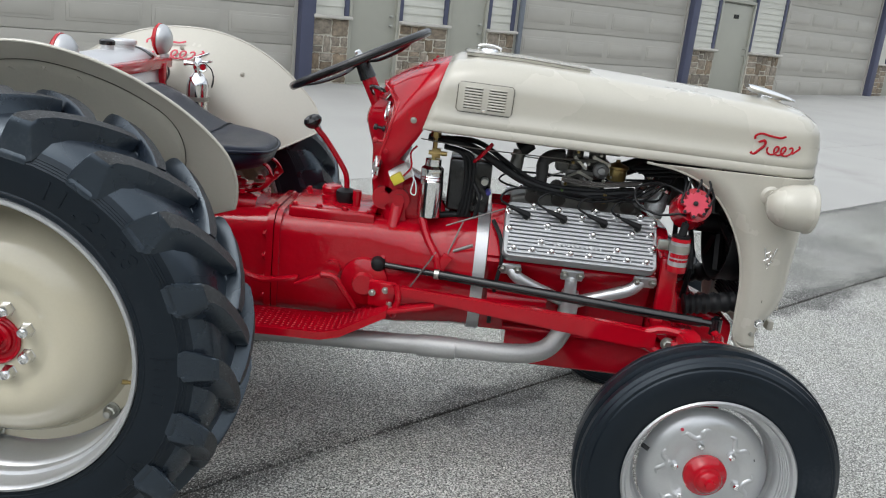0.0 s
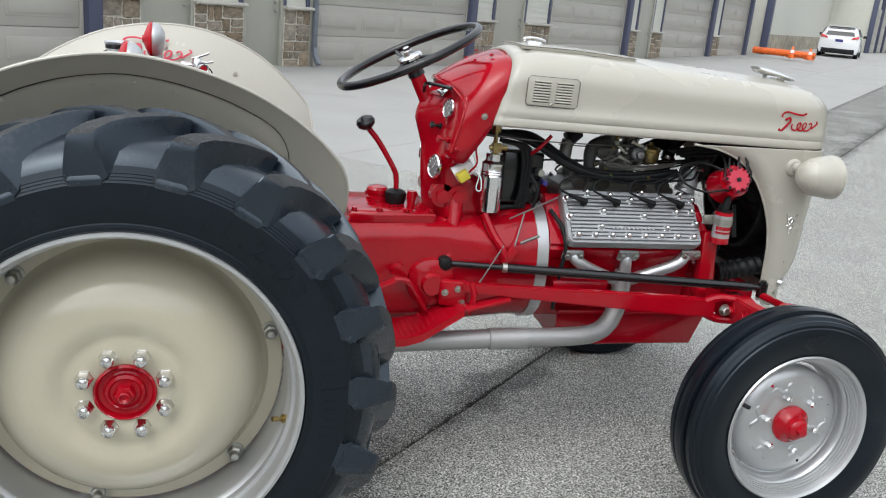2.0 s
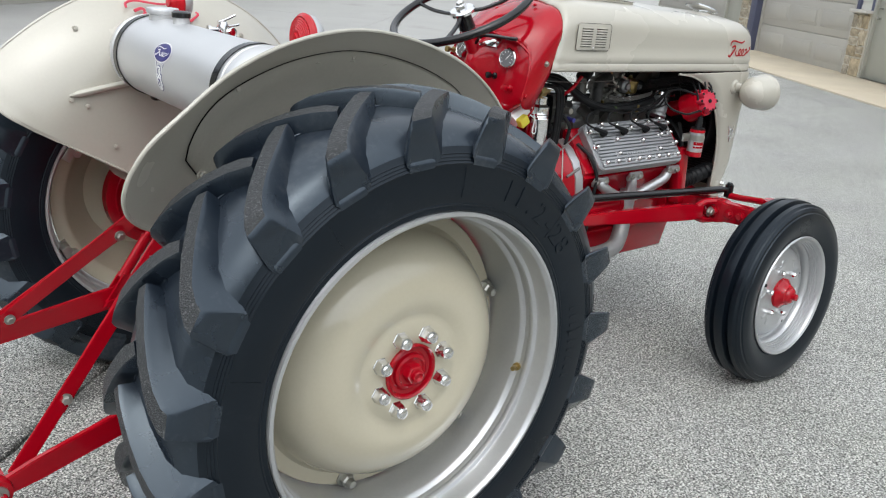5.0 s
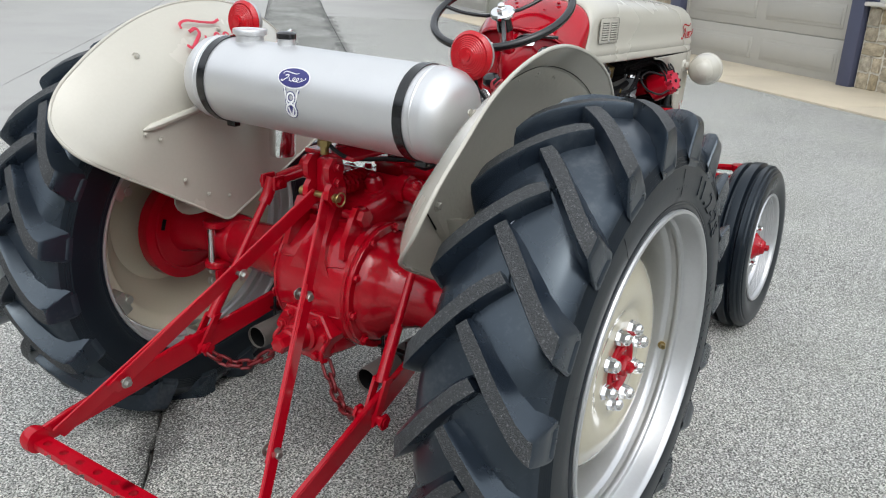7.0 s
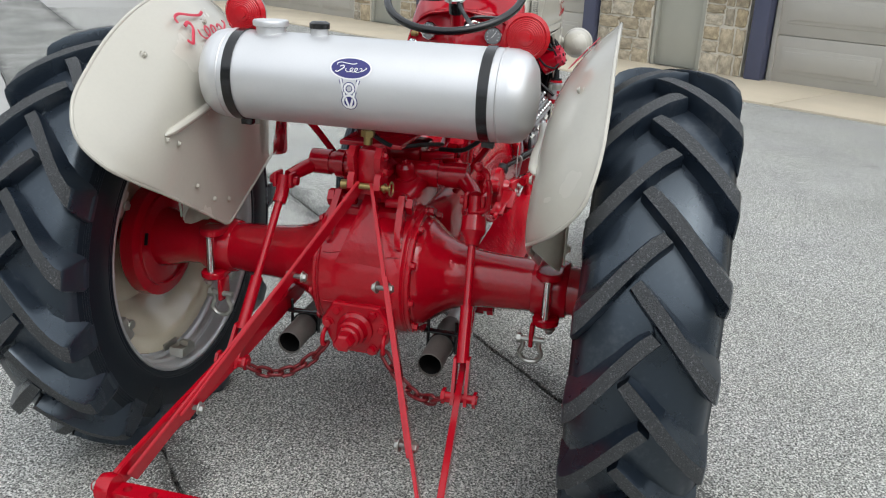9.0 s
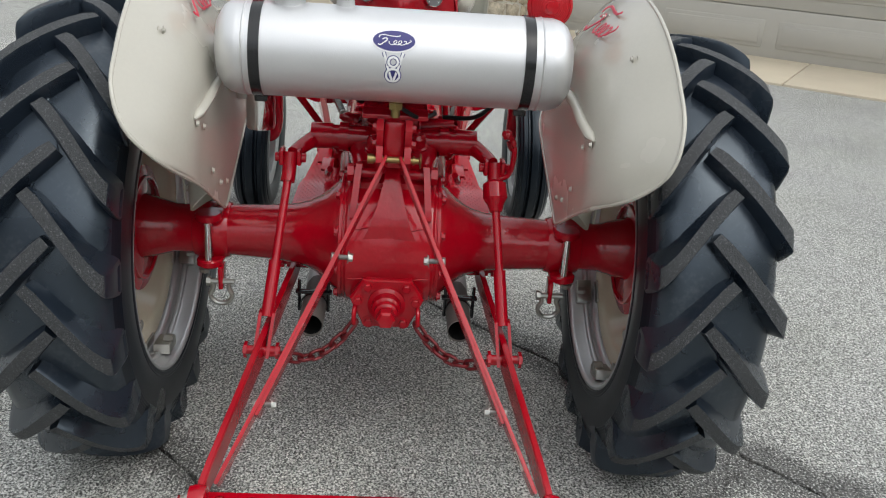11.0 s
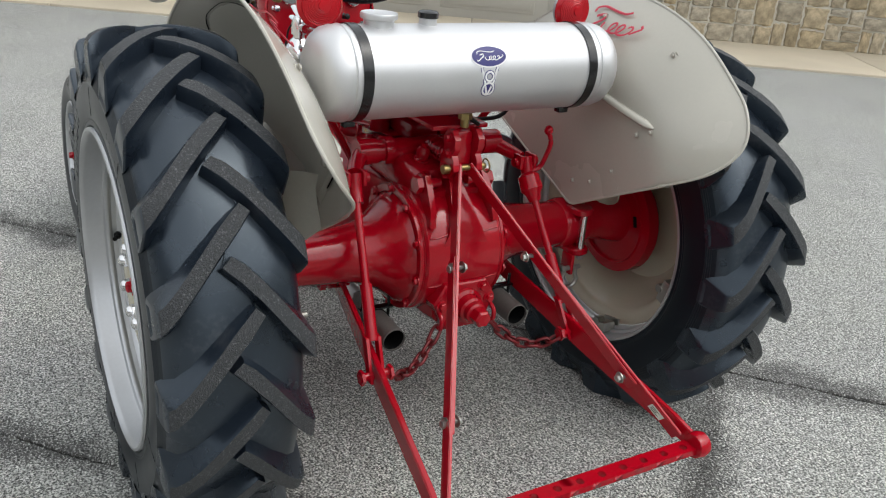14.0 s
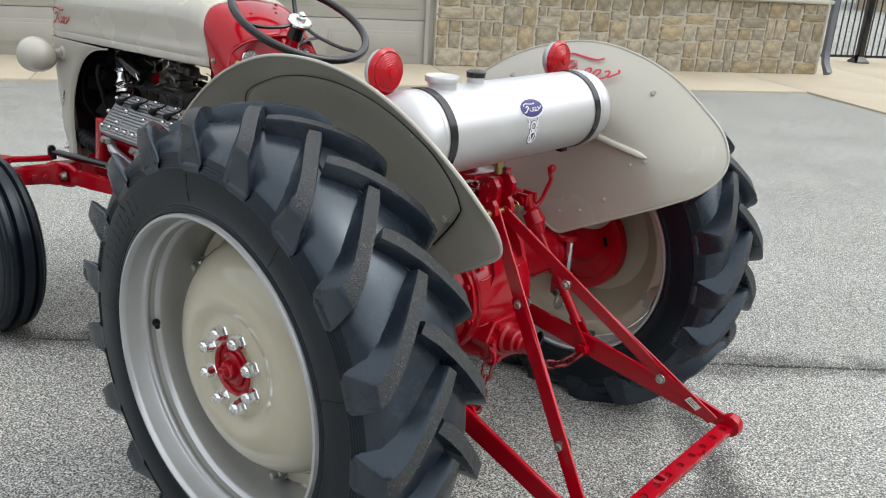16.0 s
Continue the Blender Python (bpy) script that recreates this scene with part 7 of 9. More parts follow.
for x, y, z, r, h, ax3 in ((0.16, -0.12, 0.80, 0.026, 0.05, (0, -1, 0)), (0.30, -0.12, 0.79, 0.020, 0.045, (0, -1, 0.2)), (0.10, 0.10, 0.80, 0.022, 0.06, (0, 1, 0)), (0.28, 0.11, 0.79, 0.018, 0.05, (0.2, 1, 0.2)), (0.02, -0.05, 0.79, 0.024, 0.05, (-0.3, 0, 1)), (0.0, 0.06, 0.785, 0.018, 0.045, (-0.3, 0, 1)), (0.36, 0.0, 0.785, 0.028, 0.03, (0, 0, 1))):
    bm = B()
    lathe(bm, [(r * 1.25, 0), (r * 1.25, h * 0.25), (r, h * 0.3), (r, h * 0.8), (r * 0.7, h), (0.004, h * 1.02)], (x, y, z), ax3, seg=18)
    part("cast_boss", bm, RED_CAST, lift)
    bolt(BOLT_RED, Vector((x, y, z)) + Vector(ax3).normalized() * h, ax3, lift, 0.8)
# tank cradle under the seat
bm = B()
box(bm, (0.20, 0.16, 0.012), (0.0, YC, 0.90), bevel=0.003)
part("tank_cradle", bm, RED, tractor)

# ---- seat ----
bm = B()
n, k = 40, 14
SX, SL, SW = 0.258, 0.212, 0.215


def seat_point(ang, f, layer):
    """A padded pan: ang round the outline, f from the middle (0) to the edge (1)."""
    e = 2.0 / 2.9
    cu, cv = math.cos(ang), math.sin(ang)
    u, v = math.copysign(abs(cu) ** e, cu) * f, math.copysign(abs(cv) ** e, cv) * f
    x, y = SX + SL * u, SW * v * (1 - 0.10 * u)
    z = 0.905 + 0.030 * abs(v) ** 2.4 + 0.165 * max(0.0, (0.1 - u) / 1.1) ** 1.6 + 0.012 * max(0.0, u - 0.6) / 0.4
    z += 0.010 * math.exp(-((u - 0.05) / 0.07) ** 2) * (1 - f ** 4)
    pad = max(0.0, 1 - f ** 5) ** 0.5
    return Vector((x, YC + y, z + (0.030 * pad if layer == 0 else -0.052 * max(0.0, 1 - f ** 9) ** 0.5)))


for layer in (0, 1):
    rings = []
    for j in range(1, k + 1):
        f = (j / k) ** 0.8
        rings.append([bm.verts.new(seat_point(2 * math.pi * i / n, f, layer)) for i in range(n)])
    ring_faces(bm, rings, True, False)
    bm.faces.new(rings[0])
bmesh.ops.remove_doubles(bm, verts=bm.verts, dist=0.0005)
edge_pts = [seat_point(2 * math.pi * i / n, 1.0, 0) for i in range(n)]
seat = part("seat", bm, VINYL, tractor, "black padded vinyl tractor seat", angle=1.2)
bm = B()
tube(bm, edge_pts + edge_pts[:1], 0.005, seg=8, sharp=True)
part("piping", bm, VINYL, seat)
bm = B()
tube(bm, [seat_point(math.copysign(math.acos(max(-1, min(1, 0.02))), v), abs(v), 0) + Vector((0, 0, 0.001)) for v in [-0.96 + 0.08 * i for i in range(25)] if abs(v) > 0.01], 0.0022, seg=6, sharp=True)
part("seam", bm, VINYL, seat)
bm = B()
tube(bm, [(0.30, YC - 0.03, 0.80), (0.42, YC - 0.05, 0.79), (0.47, YC - 0.055, 0.83), (0.455, YC - 0.05, 0.875), (0.36, YC - 0.04, 0.885)], 0.016, seg=8, flat=0.35)
tube(bm, [(0.30, YC + 0.03, 0.80), (0.42, YC + 0.05, 0.79), (0.47, YC + 0.055, 0.83), (0.455, YC + 0.05, 0.875), (0.36, YC + 0.04, 0.885)], 0.016, seg=8, flat=0.35)
box(bm, (0.20, 0.10, 0.02), (0.30, YC, 0.79), bevel=0.004)
part("seat_spring", bm, RED, tractor, "bent red seat spring")

# ---- cowl, dash and steering ----
def arch(hw, z0, z1, r, n=8):
    pts = [(-hw, z0), (-hw, z0 + (z1 - r - z0) * 0.33), (-hw, z0 + (z1 - r - z0) * 0.66)]
    for i in range(n + 1):
        a = math.pi - math.pi / 2 * i / n
        pts.append((-hw + r + r * math.cos(a), z1 - 0.010 - r + r * math.sin(a)))
    pts += [((-hw + r) * 0.5, z1 - 0.003), (0, z1)]
    return pts + [(-y, z) for y, z in pts[:-1]][::-1]


def blend(a, b, t):
    return a + (b - a) * t


def keyed(rows, z):
    """Smooth value between rows of (z, value), z falling."""
    for (z0, v0), (z1, v1) in zip(rows, rows[1:]):
        if z >= z1:
            t = min(1.0, max(0.0, (z0 - z) / (z0 - z1)))
            return blend(v0, v1, t)
    return rows[-1][1]


# shell: domed top that falls to the rear, flat flaps at the sides
bm = B()
rings = []
for i in range(13):
    t = i / 12
    z1 = 1.2625 - 0.095 * t ** 1.35
    z0 = 1.052 - 0.108 * min(1, t * 2.1) ** 0.8 + 0.030 * max(0.0, (t - 0.75) / 0.25) ** 2
    hw = 0.1895 + 0.007 * math.sin(math.pi * t) * 0.8
    ring = []
    for y, z in arch(hw, z0, z1, 0.092 + 0.02 * t):
        front = 0.936 + (z - 1.056) * 0.29
        up = min(1, max(0, (z - 0.965) / 0.145))
        rear = 0.817 + 0.037 * up - 0.055 * max(0.0, 1 - (abs(y) / 0.17) ** 2.0) * min(1, max(0, (z - 1.08) / 0.05))
        ring.append((blend(front, rear, t), YC + y, z))
    rings.append(ring)
vs = [[bm.verts.new(p) for p in r] for r in rings]
ring_faces(bm, vs, closed=False)
cowl = part("cowl", bm, RED, tractor, "glossy red sheet-metal cowl", angle=0.9)
so = cowl.modifiers.new("thick", "SOLIDIFY")
so.thickness, so.offset = 0.004, -1
bm = B()
tube(bm, [Vector(p) + Vector((0.001, 0, -0.002)) for p in rings[-1]], 0.0042, seg=8, n=2)
part("rolled_edge", bm, RED, cowl)
for s in (-1, 1):
    bolt(BOLT_ZINC, (0.907, YC + s * 0.1955, 1.082), (0, s, 0), cowl, 0.65)
    for x, y, z in ((0.945, 0.080, 1.246), (0.905, 0.050, 1.224), (0.812, 0.055, 1.163), (0.830, 0.085, 1.160)):
        bolt(BOLT_RED, (x, YC + s * y, z), (-0.45, s * 0.25, 1), cowl, 0.5)
    bolt(BOLT_RED, (0.835, YC + s * 0.191, 0.985), (0, s, 0), cowl, 0.7)
# dash face and pedestal in one pressing: a rounded keel for the column between flat wings
FACE = [(1.172, 0.842), (1.13, 0.838), (1.09, 0.832), (1.05, 0.827), (1.0, 0.822), (0.96, 0.820), (0.92, 0.812), (0.86, 0.815), (0.80, 0.825), (0.76, 0.835)]
KEEL = [(1.172, 0.030), (1.13, 0.052), (1.09, 0.074), (1.05, 0.080), (1.0, 0.060), (0.96, 0.045), (0.92, 0.036), (0.86, 0.035), (0.80, 0.037), (0.76, 0.040)]
WING = [(1.172, 0.090), (1.155, 0.140), (1.13, 0.165), (1.09, 0.180), (1.0, 0.184), (0.965, 0.182), (0.948, 0.150), (0.92, 0.112), (0.88, 0.098), (0.82, 0.098), (0.76, 0.108)]
bm = B()
rings = []
for i in range(27):
    z = 1.172 - 0.412 * i / 26
    w, xf, k = keyed(WING, z), keyed(FACE, z), keyed(KEEL, z)
    ring = []
    for j in range(25):
        v = -1 + j / 12
        y = w * v
        ring.append((xf - k * math.exp(-((y / 0.052) ** 2)) + 0.018 * abs(v) ** 7, YC + y, z))
    deep = 0.012 if z > 0.955 else 0.05
    ring += [(xf + 0.018 + deep * 0.5, YC + w, z), (xf + 0.020 + deep, YC + w * 0.9, z), (xf + 0.020 + deep, YC - w * 0.9, z), (xf + 0.018 + deep * 0.5, YC - w, z)]
    rings.append(ring)
loft(bm, rings)
panel = part("dash_panel", bm, RED, tractor, "glossy red dash and steering pedestal with chrome-ringed gauges", angle=0.9)
ped = panel
dash_x = lambda z: keyed(FACE, z)


def gauge(at, axis, r, parent):
    bm = B()
    lathe(bm, [(r, 0.0), (r * 1.02, 0.006), (r * 0.92, 0.010), (r * 0.84, 0.007), (r * 0.83, 0.003)], at, axis, seg=32, close=False)
    g = part("gauge", bm, CHROME, parent, "round gauge with a chrome bezel")
    bm = B()
    at, axis = Vector(at), Vector(axis).normalized()
    lathe(bm, [(r * 0.83, 0.0035), (r * 0.83, 0.0075), (r * 0.01, 0.0085)], at, axis, seg=28)
    part("dial", bm, GAUGE, g, "dark dial")
    bm = B()
    m = Matrix.Translation(at + axis * 0.0088) @ orient(axis)
    for i in range(9):
        a = radians(-40 + i * 32)
        box(bm, (r * 0.16, r * 0.05, 0.001), (r * 0.66 * math.cos(a), r * 0.66 * math.sin(a), 0), Matrix.Rotation(a, 4, "Z"))
    box(bm, (r * 0.7, r * 0.06, 0.001), (r * 0.1, r * 0.1, 0.0005), Matrix.Rotation(0.9, 4, "Z"))
    for v in bm.verts:
        v.co = m @ v.co
    part("markings", bm, WHITE, g)


gauge((0.828, YC - 0.108, 1.088), (-0.97, -0.20, 0.16), 0.030, tractor)
gauge((0.828, YC + 0.112, 1.092), (-0.97, 0.20, 0.16), 0.030, tractor)
gauge((0.803, YC - 0.093, 0.913), (-0.97, -0.24, 0.06), 0.036, tractor)
gauge((0.803, YC + 0.093, 0.930), (-0.97, 0.24, 0.06), 0.030, tractor)
for y, z, mt in ((-0.070, 1.030, BLACK), (0.165, 1.052, CHROME), (0.160, 1.080, BRASS), (-0.135, 1.0, RED)):
    bm = B()
    x = dash_x(z) - keyed(KEEL, z) * math.exp(-((y / 0.052) ** 2))
    lathe(bm, [(0.010, 0), (0.010, 0.006), (0.005, 0.008), (0.005, 0.022), (0.010, 0.024), (0.010, 0.034), (0.003, 0.036)], (x + 0.002, YC + y, z), (-1, 0, 0.1), seg=14)
    part("switch_knob", bm, mt, panel)
bm = B()
loft(bm, [[(0.792 + dx, YC - 0.018, 1.118), (0.845 + dx, YC - 0.018, 1.172), (0.850 + dx, YC - 0.075, 1.160), (0.818 + dx, YC - 0.070, 1.118)] for dx in (-0.010, -0.006)])
part("maker_plate", bm, CHROME, panel, "bright metal plate behind the column")
bm = B()
along_x(bm, [(0.83, 0.066, 0.745, 0.905, 0.03), (0.90, 0.082, 0.745, 0.900, 0.035), (0.985, 0.086, 0.745, 0.865, 0.035), (1.02, 0.075, 0.745, 0.81, 0.025)])
part("steering_box", bm, RED_CAST, panel, "red cast steering gear housing")
# column and wheel
hub, axis = Vector((0.716, YC, 1.222)), Vector((-0.455, 0, 0.89)).normalized()
bm = B()
rod(bm, hub - axis * 0.175, hub - axis * 0.055, 0.0225, seg=20)
column = part("steering_column", bm, RED, tractor, "red steering column")
bm = B()
rod(bm, hub - axis * 0.062, hub - axis * 0.012, 0.026, 0.022, seg=20)
tube(bm, [hub - axis * 0.11 + Vector((0, -0.02, 0)), hub - axis * 0.08 + Vector((0.01, -0.06, 0)), hub - axis * 0.08 + Vector((0.05, -0.13, 0.0)), hub - axis * 0.08 + Vector((0.06, -0.155, 0.0))], 0.0055, seg=8)
part("throttle", bm, BLACK, column, "black throttle lever")
m = Matrix.Translation(hub) @ orient(axis)
bm = B()
R = 0.218
ring = [m @ Vector((R * math.cos(a), R * math.sin(a), 0)) for a in [2 * math.pi * i / 72 for i in range(73)]]
tube(bm, ring, lambda t: 0.0125 + 0.0013 * math.sin(t * 2 * math.pi * 36), seg=12, sharp=True)
sw = part("steering_wheel", bm, BLACK, tractor, "thin-rimmed black steering wheel", angle=1.5)
for k in range(3):
    a = 2 * math.pi * k / 3 + 1.05
    d = Vector((math.cos(a), math.sin(a), 0))
    bm = B()
    tube(bm, [m @ (d * 0.02 + Vector((0, 0, -0.012))), m @ (d * 0.07 + Vector((0, 0, -0.022))), m @ (d * 0.15 + Vector((0, 0, -0.018))), m @ (d * R)], 0.0075, seg=8, flat=0.8)
    part("spoke", bm, BLACK, sw)
bm = B()
lathe(bm, [(0.039, -0.012), (0.040, -0.004), (0.036, 0.002), (0.018, 0.004)], hub, axis, seg=28)
lathe(bm, [(0.017, 0.002), (0.017, 0.014), (0.012, 0.016), (0.012, 0.024), (0.006, 0.028)], hub, axis, seg=6)
part("horn_plate", bm, CHROME, sw, "chrome hub plate with a nut")
# drop arms, drag links
for s in (-1, 1):
    bm = B()
    rod(bm, (0.878, YC + s * 0.05, 0.825), (0.878, YC + s * 0.105, 0.825), 0.033, seg=24)
    rod(bm, (0.878, YC + s * 0.10, 0.825), (0.878, YC + s * 0.115, 0.825), 0.020, seg=6)
    tube(bm, [(0.878, YC + s * 0.095, 0.825), (0.866, YC + s * 0.120, 0.75), (0.846, YC + s * 0.155, 0.65)], lambda t: 0.022 - 0.006 * t, seg=12, flat=0.6)
    part("steering_arm", bm, RED, tractor, "red steering drop arm")
    bm = B()
    rod(bm, (0.832, YC + s * 0.06, 0.825), (0.832, YC + s * 0.098, 0.825), 0.036, seg=24)
    rod(bm, (0.832, YC + s * 0.09, 0.825), (0.832, YC + s * 0.110, 0.825), 0.020, seg=20)
    part("gear_side_cover", bm, RED_CAST, ped)
    a, b = Vector((0.838, YC + s * 0.163, 0.634)), Vector((1.820, YC + s * 0.335, 0.622))
    bm = B()
    rod(bm, a + (b - a) * 0.02, a + (b - a) * 0.20, 0.0095, seg=14)
    rod(bm, a + (b - a) * 0.18, a + (b - a) * 0.96, 0.0140, seg=16)
    rod(bm, a + (b - a) * 0.95, b, 0.0100, seg=14)
    drag = part("drag_link", bm, BLACK, tractor, "black steering drag link")
    bm = B()
    lathe(bm, [(0.006, -0.026), (0.018, -0.020), (0.024, -0.006), (0.024, 0.008), (0.018, 0.020), (0.008, 0.025)], a, (0.0, s, 0), seg=22)
    part("ball_joint", bm, BLACK_R, drag, "black ball joint")
    bm = B()
    rod(bm, a + (b - a) * 0.178, a + (b - a) * 0.192, 0.0155, seg=16)
    part("clamp", bm, ZINC, drag)
    bm = B()
    rod(bm, b + Vector((0, 0, -0.03)), b + Vector((0, 0, 0.016)), 0.016, seg=16)
    rod(bm, b + Vector((0, 0, 0.016)), b + Vector((0, 0, 0.024)), 0.010, seg=6)
    part("rod_end", bm, BLACK, drag)
    # radius rod
    a, b = Vector((0.885, YC + s * 0.235, 0.583)), Vector((1.660, YC + s * 0.335, 0.556))
    d = (b - a).normalized()
    side = Vector((0, 0, 1)).cross(d).normalized()
    rings = []
    for f, h, w in ((0.0, 0.014, 0.012), (0.08, 0.015, 0.012), (0.4, 0.022, 0.012), (0.85, 0.030, 0.013), (0.93, 0.030, 0.014), (1.0, 0.024, 0.014)):
        p = a + (b - a) * f
        rings.append([p + side * w * x + Vector((0, 0, h * z)) for x, z in ((-1, -1), (1, -1), (1, 1), (-1, 1))])
    bm = B()
    loft(bm, rings)
    bmesh.ops.bevel(bm, geom=bm.edges[:], offset=0.004, segments=2, affect="EDGES")
    for z in (-1, 1):
        tube(bm, [b - d * 0.03 + Vector((0, 0, z * 0.018)), b + d * 0.02 + Vector((0, 0, z * 0.034)), b + d * 0.10 + Vector((0, s * 0.01, z * 0.032))], 0.013, seg=8)
    rr = part("radius_rod", bm, RED, tractor, "red radius rod bracing the front axle")
    bolt(BOLT_ZINC, b + d * 0.03 + Vector((0, s * 0.012, 0)), (0, s, 0), rr, 1.3)
    # axle end, spindle and steering arm
    bm = B()
    p0, p1 = Vector((1.70, YC + s * 0.10, 0.548)), Vector((1.775, YC + s * 0.545, 0.560))
    d = (p1 - p0).normalized()
    rings = []
    for f, h, w in ((0, 0.036, 0.022), (0.4, 0.036, 0.022), (0.42, 0.042, 0.030), (0.62, 0.042, 0.030), (0.64, 0.036, 0.024), (0.93, 0.032, 0.022), (1.0, 0.034, 0.024)):
        p = p0 + (p1 - p0) * f
        sd = Vector((0, 0, 1)).cross(d).normalized()
        rings.append([p + sd * w * x + Vector((0, 0, h * z)) for x, z in ((-1, -1), (1, -1), (1, 1), (-1, 1))])
    loft(bm, rings)
    bmesh.ops.bevel(bm, geom=bm.edges[:], offset=0.005, segments=2, affect="EDGES")
    ax = part("front_axle", bm, RED_CAST, tractor, "red sliding front axle")
    for f in (0.50, 0.58, 0.70, 0.80):
        bolt(BOLT_RED, p0 + (p1 - p0) * f + Vector((-0.030, 0, 0.0)), (-1, 0, 0), ax, 1.3)
    bm = B()
    rod(bm, p1 + Vector((0, 0, -0.10)), p1 + Vector((0, 0, 0.065)), 0.027, seg=20)
    rod(bm, p1 + Vector((0, 0, 0.055)), p1 + Vector((0, 0, 0.078)), 0.034, seg=20)
    tube(bm, [p1 + Vector((0, 0, -0.07)), p1 + Vector((0, 0, -0.16)), Vector((FRONT_X, YC + s * 0.56, FRONT_Z + 0.02)), Vector((FRONT_X, YC + s * 0.60, FRONT_Z))], 0.026, seg=14)
    tube(bm, [p1 + Vector((0, 0, 0.066)), p1 + Vector((0.015, -s * 0.06, 0.058)), Vector((1.815, YC + s * 0.40, 0.603)), Vector((1.820, YC + s * 0.335, 0.597))], 0.0125, seg=10)
    part("spindle", bm, RED, tractor, "red wheel spindle and steering arm")
bm = B()
box(bm, (0.10, 0.34, 0.10), (1.72, YC, 0.545), bevel=0.02)
along_x(bm, [(1.66, 0.10, 0.50, 0.66, 0.03), (1.80, 0.12, 0.48, 0.62, 0.03), (1.93, 0.14, 0.49, 0.56, 0.02)])
part("front_bolster", bm, RED_CAST, tractor, "red front support casting")

# ---- footplates and pedals ----
for s in (-1, 1):
    bm = B()
    path = [(0.30, 0.458), (0.50, 0.458), (0.70, 0.460), (0.755, 0.468), (0.82, 0.500), (0.885, 0.532)]
    rings = []
    for x, z in path:
        out = 0.322 if x < 0.70 else 0.322 - 0.05 * (x - 0.70) / 0.185
        rings.append([(x, YC + s * 0.165, z), (x, YC + s * out, z - 0.004), (x, YC + s * (out + 0.004), z - 0.026), (x, YC + s * (out - 0.001), z - 0.026), (x, YC + s * (out - 0.004), z - 0.009), (x, YC + s * 0.165, z - 0.006)])
    loft(bm, rings)
    plate = part("footplate", bm, RED, tractor, "red dimpled steel footplate", angle=0.4)
    bm = B()
    for i in range(34):
        x = 0.32 + i * 0.0165
        z = 0.4586 if x < 0.70 else (0.460 + (x - 0.70) * 0.145 if x < 0.755 else 0.468 + (x - 0.755) * 0.492)
        out = 0.312 if x < 0.70 else 0.312 - 0.05 * (x - 0.70) / 0.185
        for j in range(14):
            y = 0.175 + j * 0.0165 + (i % 2) * 0.008
            if y < out:
                m = Matrix.Translation((x, YC + s * y, z - 0.001)) @ Matrix.Diagonal((0.0050, 0.0030, 0.0018, 1))
                top = bm.verts.new(m @ Vector((0, 0, 1)))
                ring = [bm.verts.new(m @ Vector((math.cos(a), math.sin(a), 0))) for a in (0, 1.571, 3.142, 4.712)]
                for q in range(4):
                    bm.faces.new((ring[q], ring[(q + 1) % 4], top))
    tagged(part("dimples", bm, RED, plate), kind="stuff")
    bm = B()
    box(bm, (0.085, 0.03, 0.080), (0.862, YC + s * 0.205, 0.555), Matrix.Rotation(s * 0.2, 4, "Z"), bevel=0.008)
    tube(bm, [(0.905, YC + s * 0.245, 0.60), (0.915, YC + s * 0.252, 0.56), (0.90, YC + s * 0.255, 0.505)], 0.010, seg=8)
    box(bm, (0.14, 0.05, 0.012), (0.955, YC + s * 0.255, 0.540), Matrix.Rotation(radians(-14), 4, "Y"), bevel=0.003)
    part("footplate_bracket", bm, RED, plate)
    for x, z in ((0.833, 0.561), (0.872, 0.572), (0.888, 0.533)):
        bolt(BOLT_ZINC, (x, YC + s * 0.222, z), (0, s, 0), plate, 0.75)
    bm = B()
    tube(bm, [(0.78, YC + s * 0.20, 0.50), (0.745, YC + s * 0.215, 0.555), (0.715, YC + s * 0.222, 0.595), (0.675, YC + s * 0.225, 0.600)], 0.0095, seg=8)
    box(bm, (0.085, 0.045, 0.010), (0.640, YC + s * 0.228, 0.583), Matrix.Rotation(radians(-24), 4, "Y"), bevel=0.003)
    part("brake_pedal", bm, RED, tractor, "red brake pedal")
    bm = B()
    tube(bm, [(0.36, YC + s * 0.19, 0.62), (0.43, YC + s * 0.205, 0.578), (0.49, YC + s * 0.21, 0.560), (0.53, YC + s * 0.212, 0.563)], 0.0095, seg=8)
    box(bm, (0.085, 0.04, 0.010), (0.565, YC + s * 0.213, 0.572), Matrix.Rotation(radians(-10), 4, "Y"), bevel=0.003)
    part("clutch_pedal", bm, RED, tractor, "red pedal arm")
    bm = B()
    lathe(bm, [(0.075, 0.0), (0.072, 0.02), (0.05, 0.03), (0.035, 0.032), (0.03, 0.05)], (0.80, YC + s * 0.155, 0.575), (0, s, 0), seg=20)
    rod(bm, (0.70, YC + s * 0.15, 0.605), (0.70, YC + s * 0.185, 0.605), 0.026, seg=16)
    part("side_cover", bm, RED_CAST, gearbox)

# ---- V8 engine ----
bm = B()
half = [(0.0, 0.435), (0.100, 0.440), (0.130, 0.475), (0.140, 0.56), (0.146, 0.63), (0.172, 0.664), (0.197, 0.700), (0.080, 0.846), (0.05, 0.82), (0.0, 0.82)]
outline = [(-y, z) for y, z in half] + [(y, z) for y, z in half[::-1] if y > 0]
loft(bm, [[(x, YC + y, z) for y, z in outline] for x in (1.162, 1.662)])
bmesh.ops.bevel(bm, geom=[e for e in bm.edges if abs(e.verts[0].co.x - e.verts[1].co.x) > 0.1], offset=0.012, segments=2, affect="EDGES")
block = part("engine_block", bm, RED_CAST, tractor, "red cast V8 engine block")
bm = B()
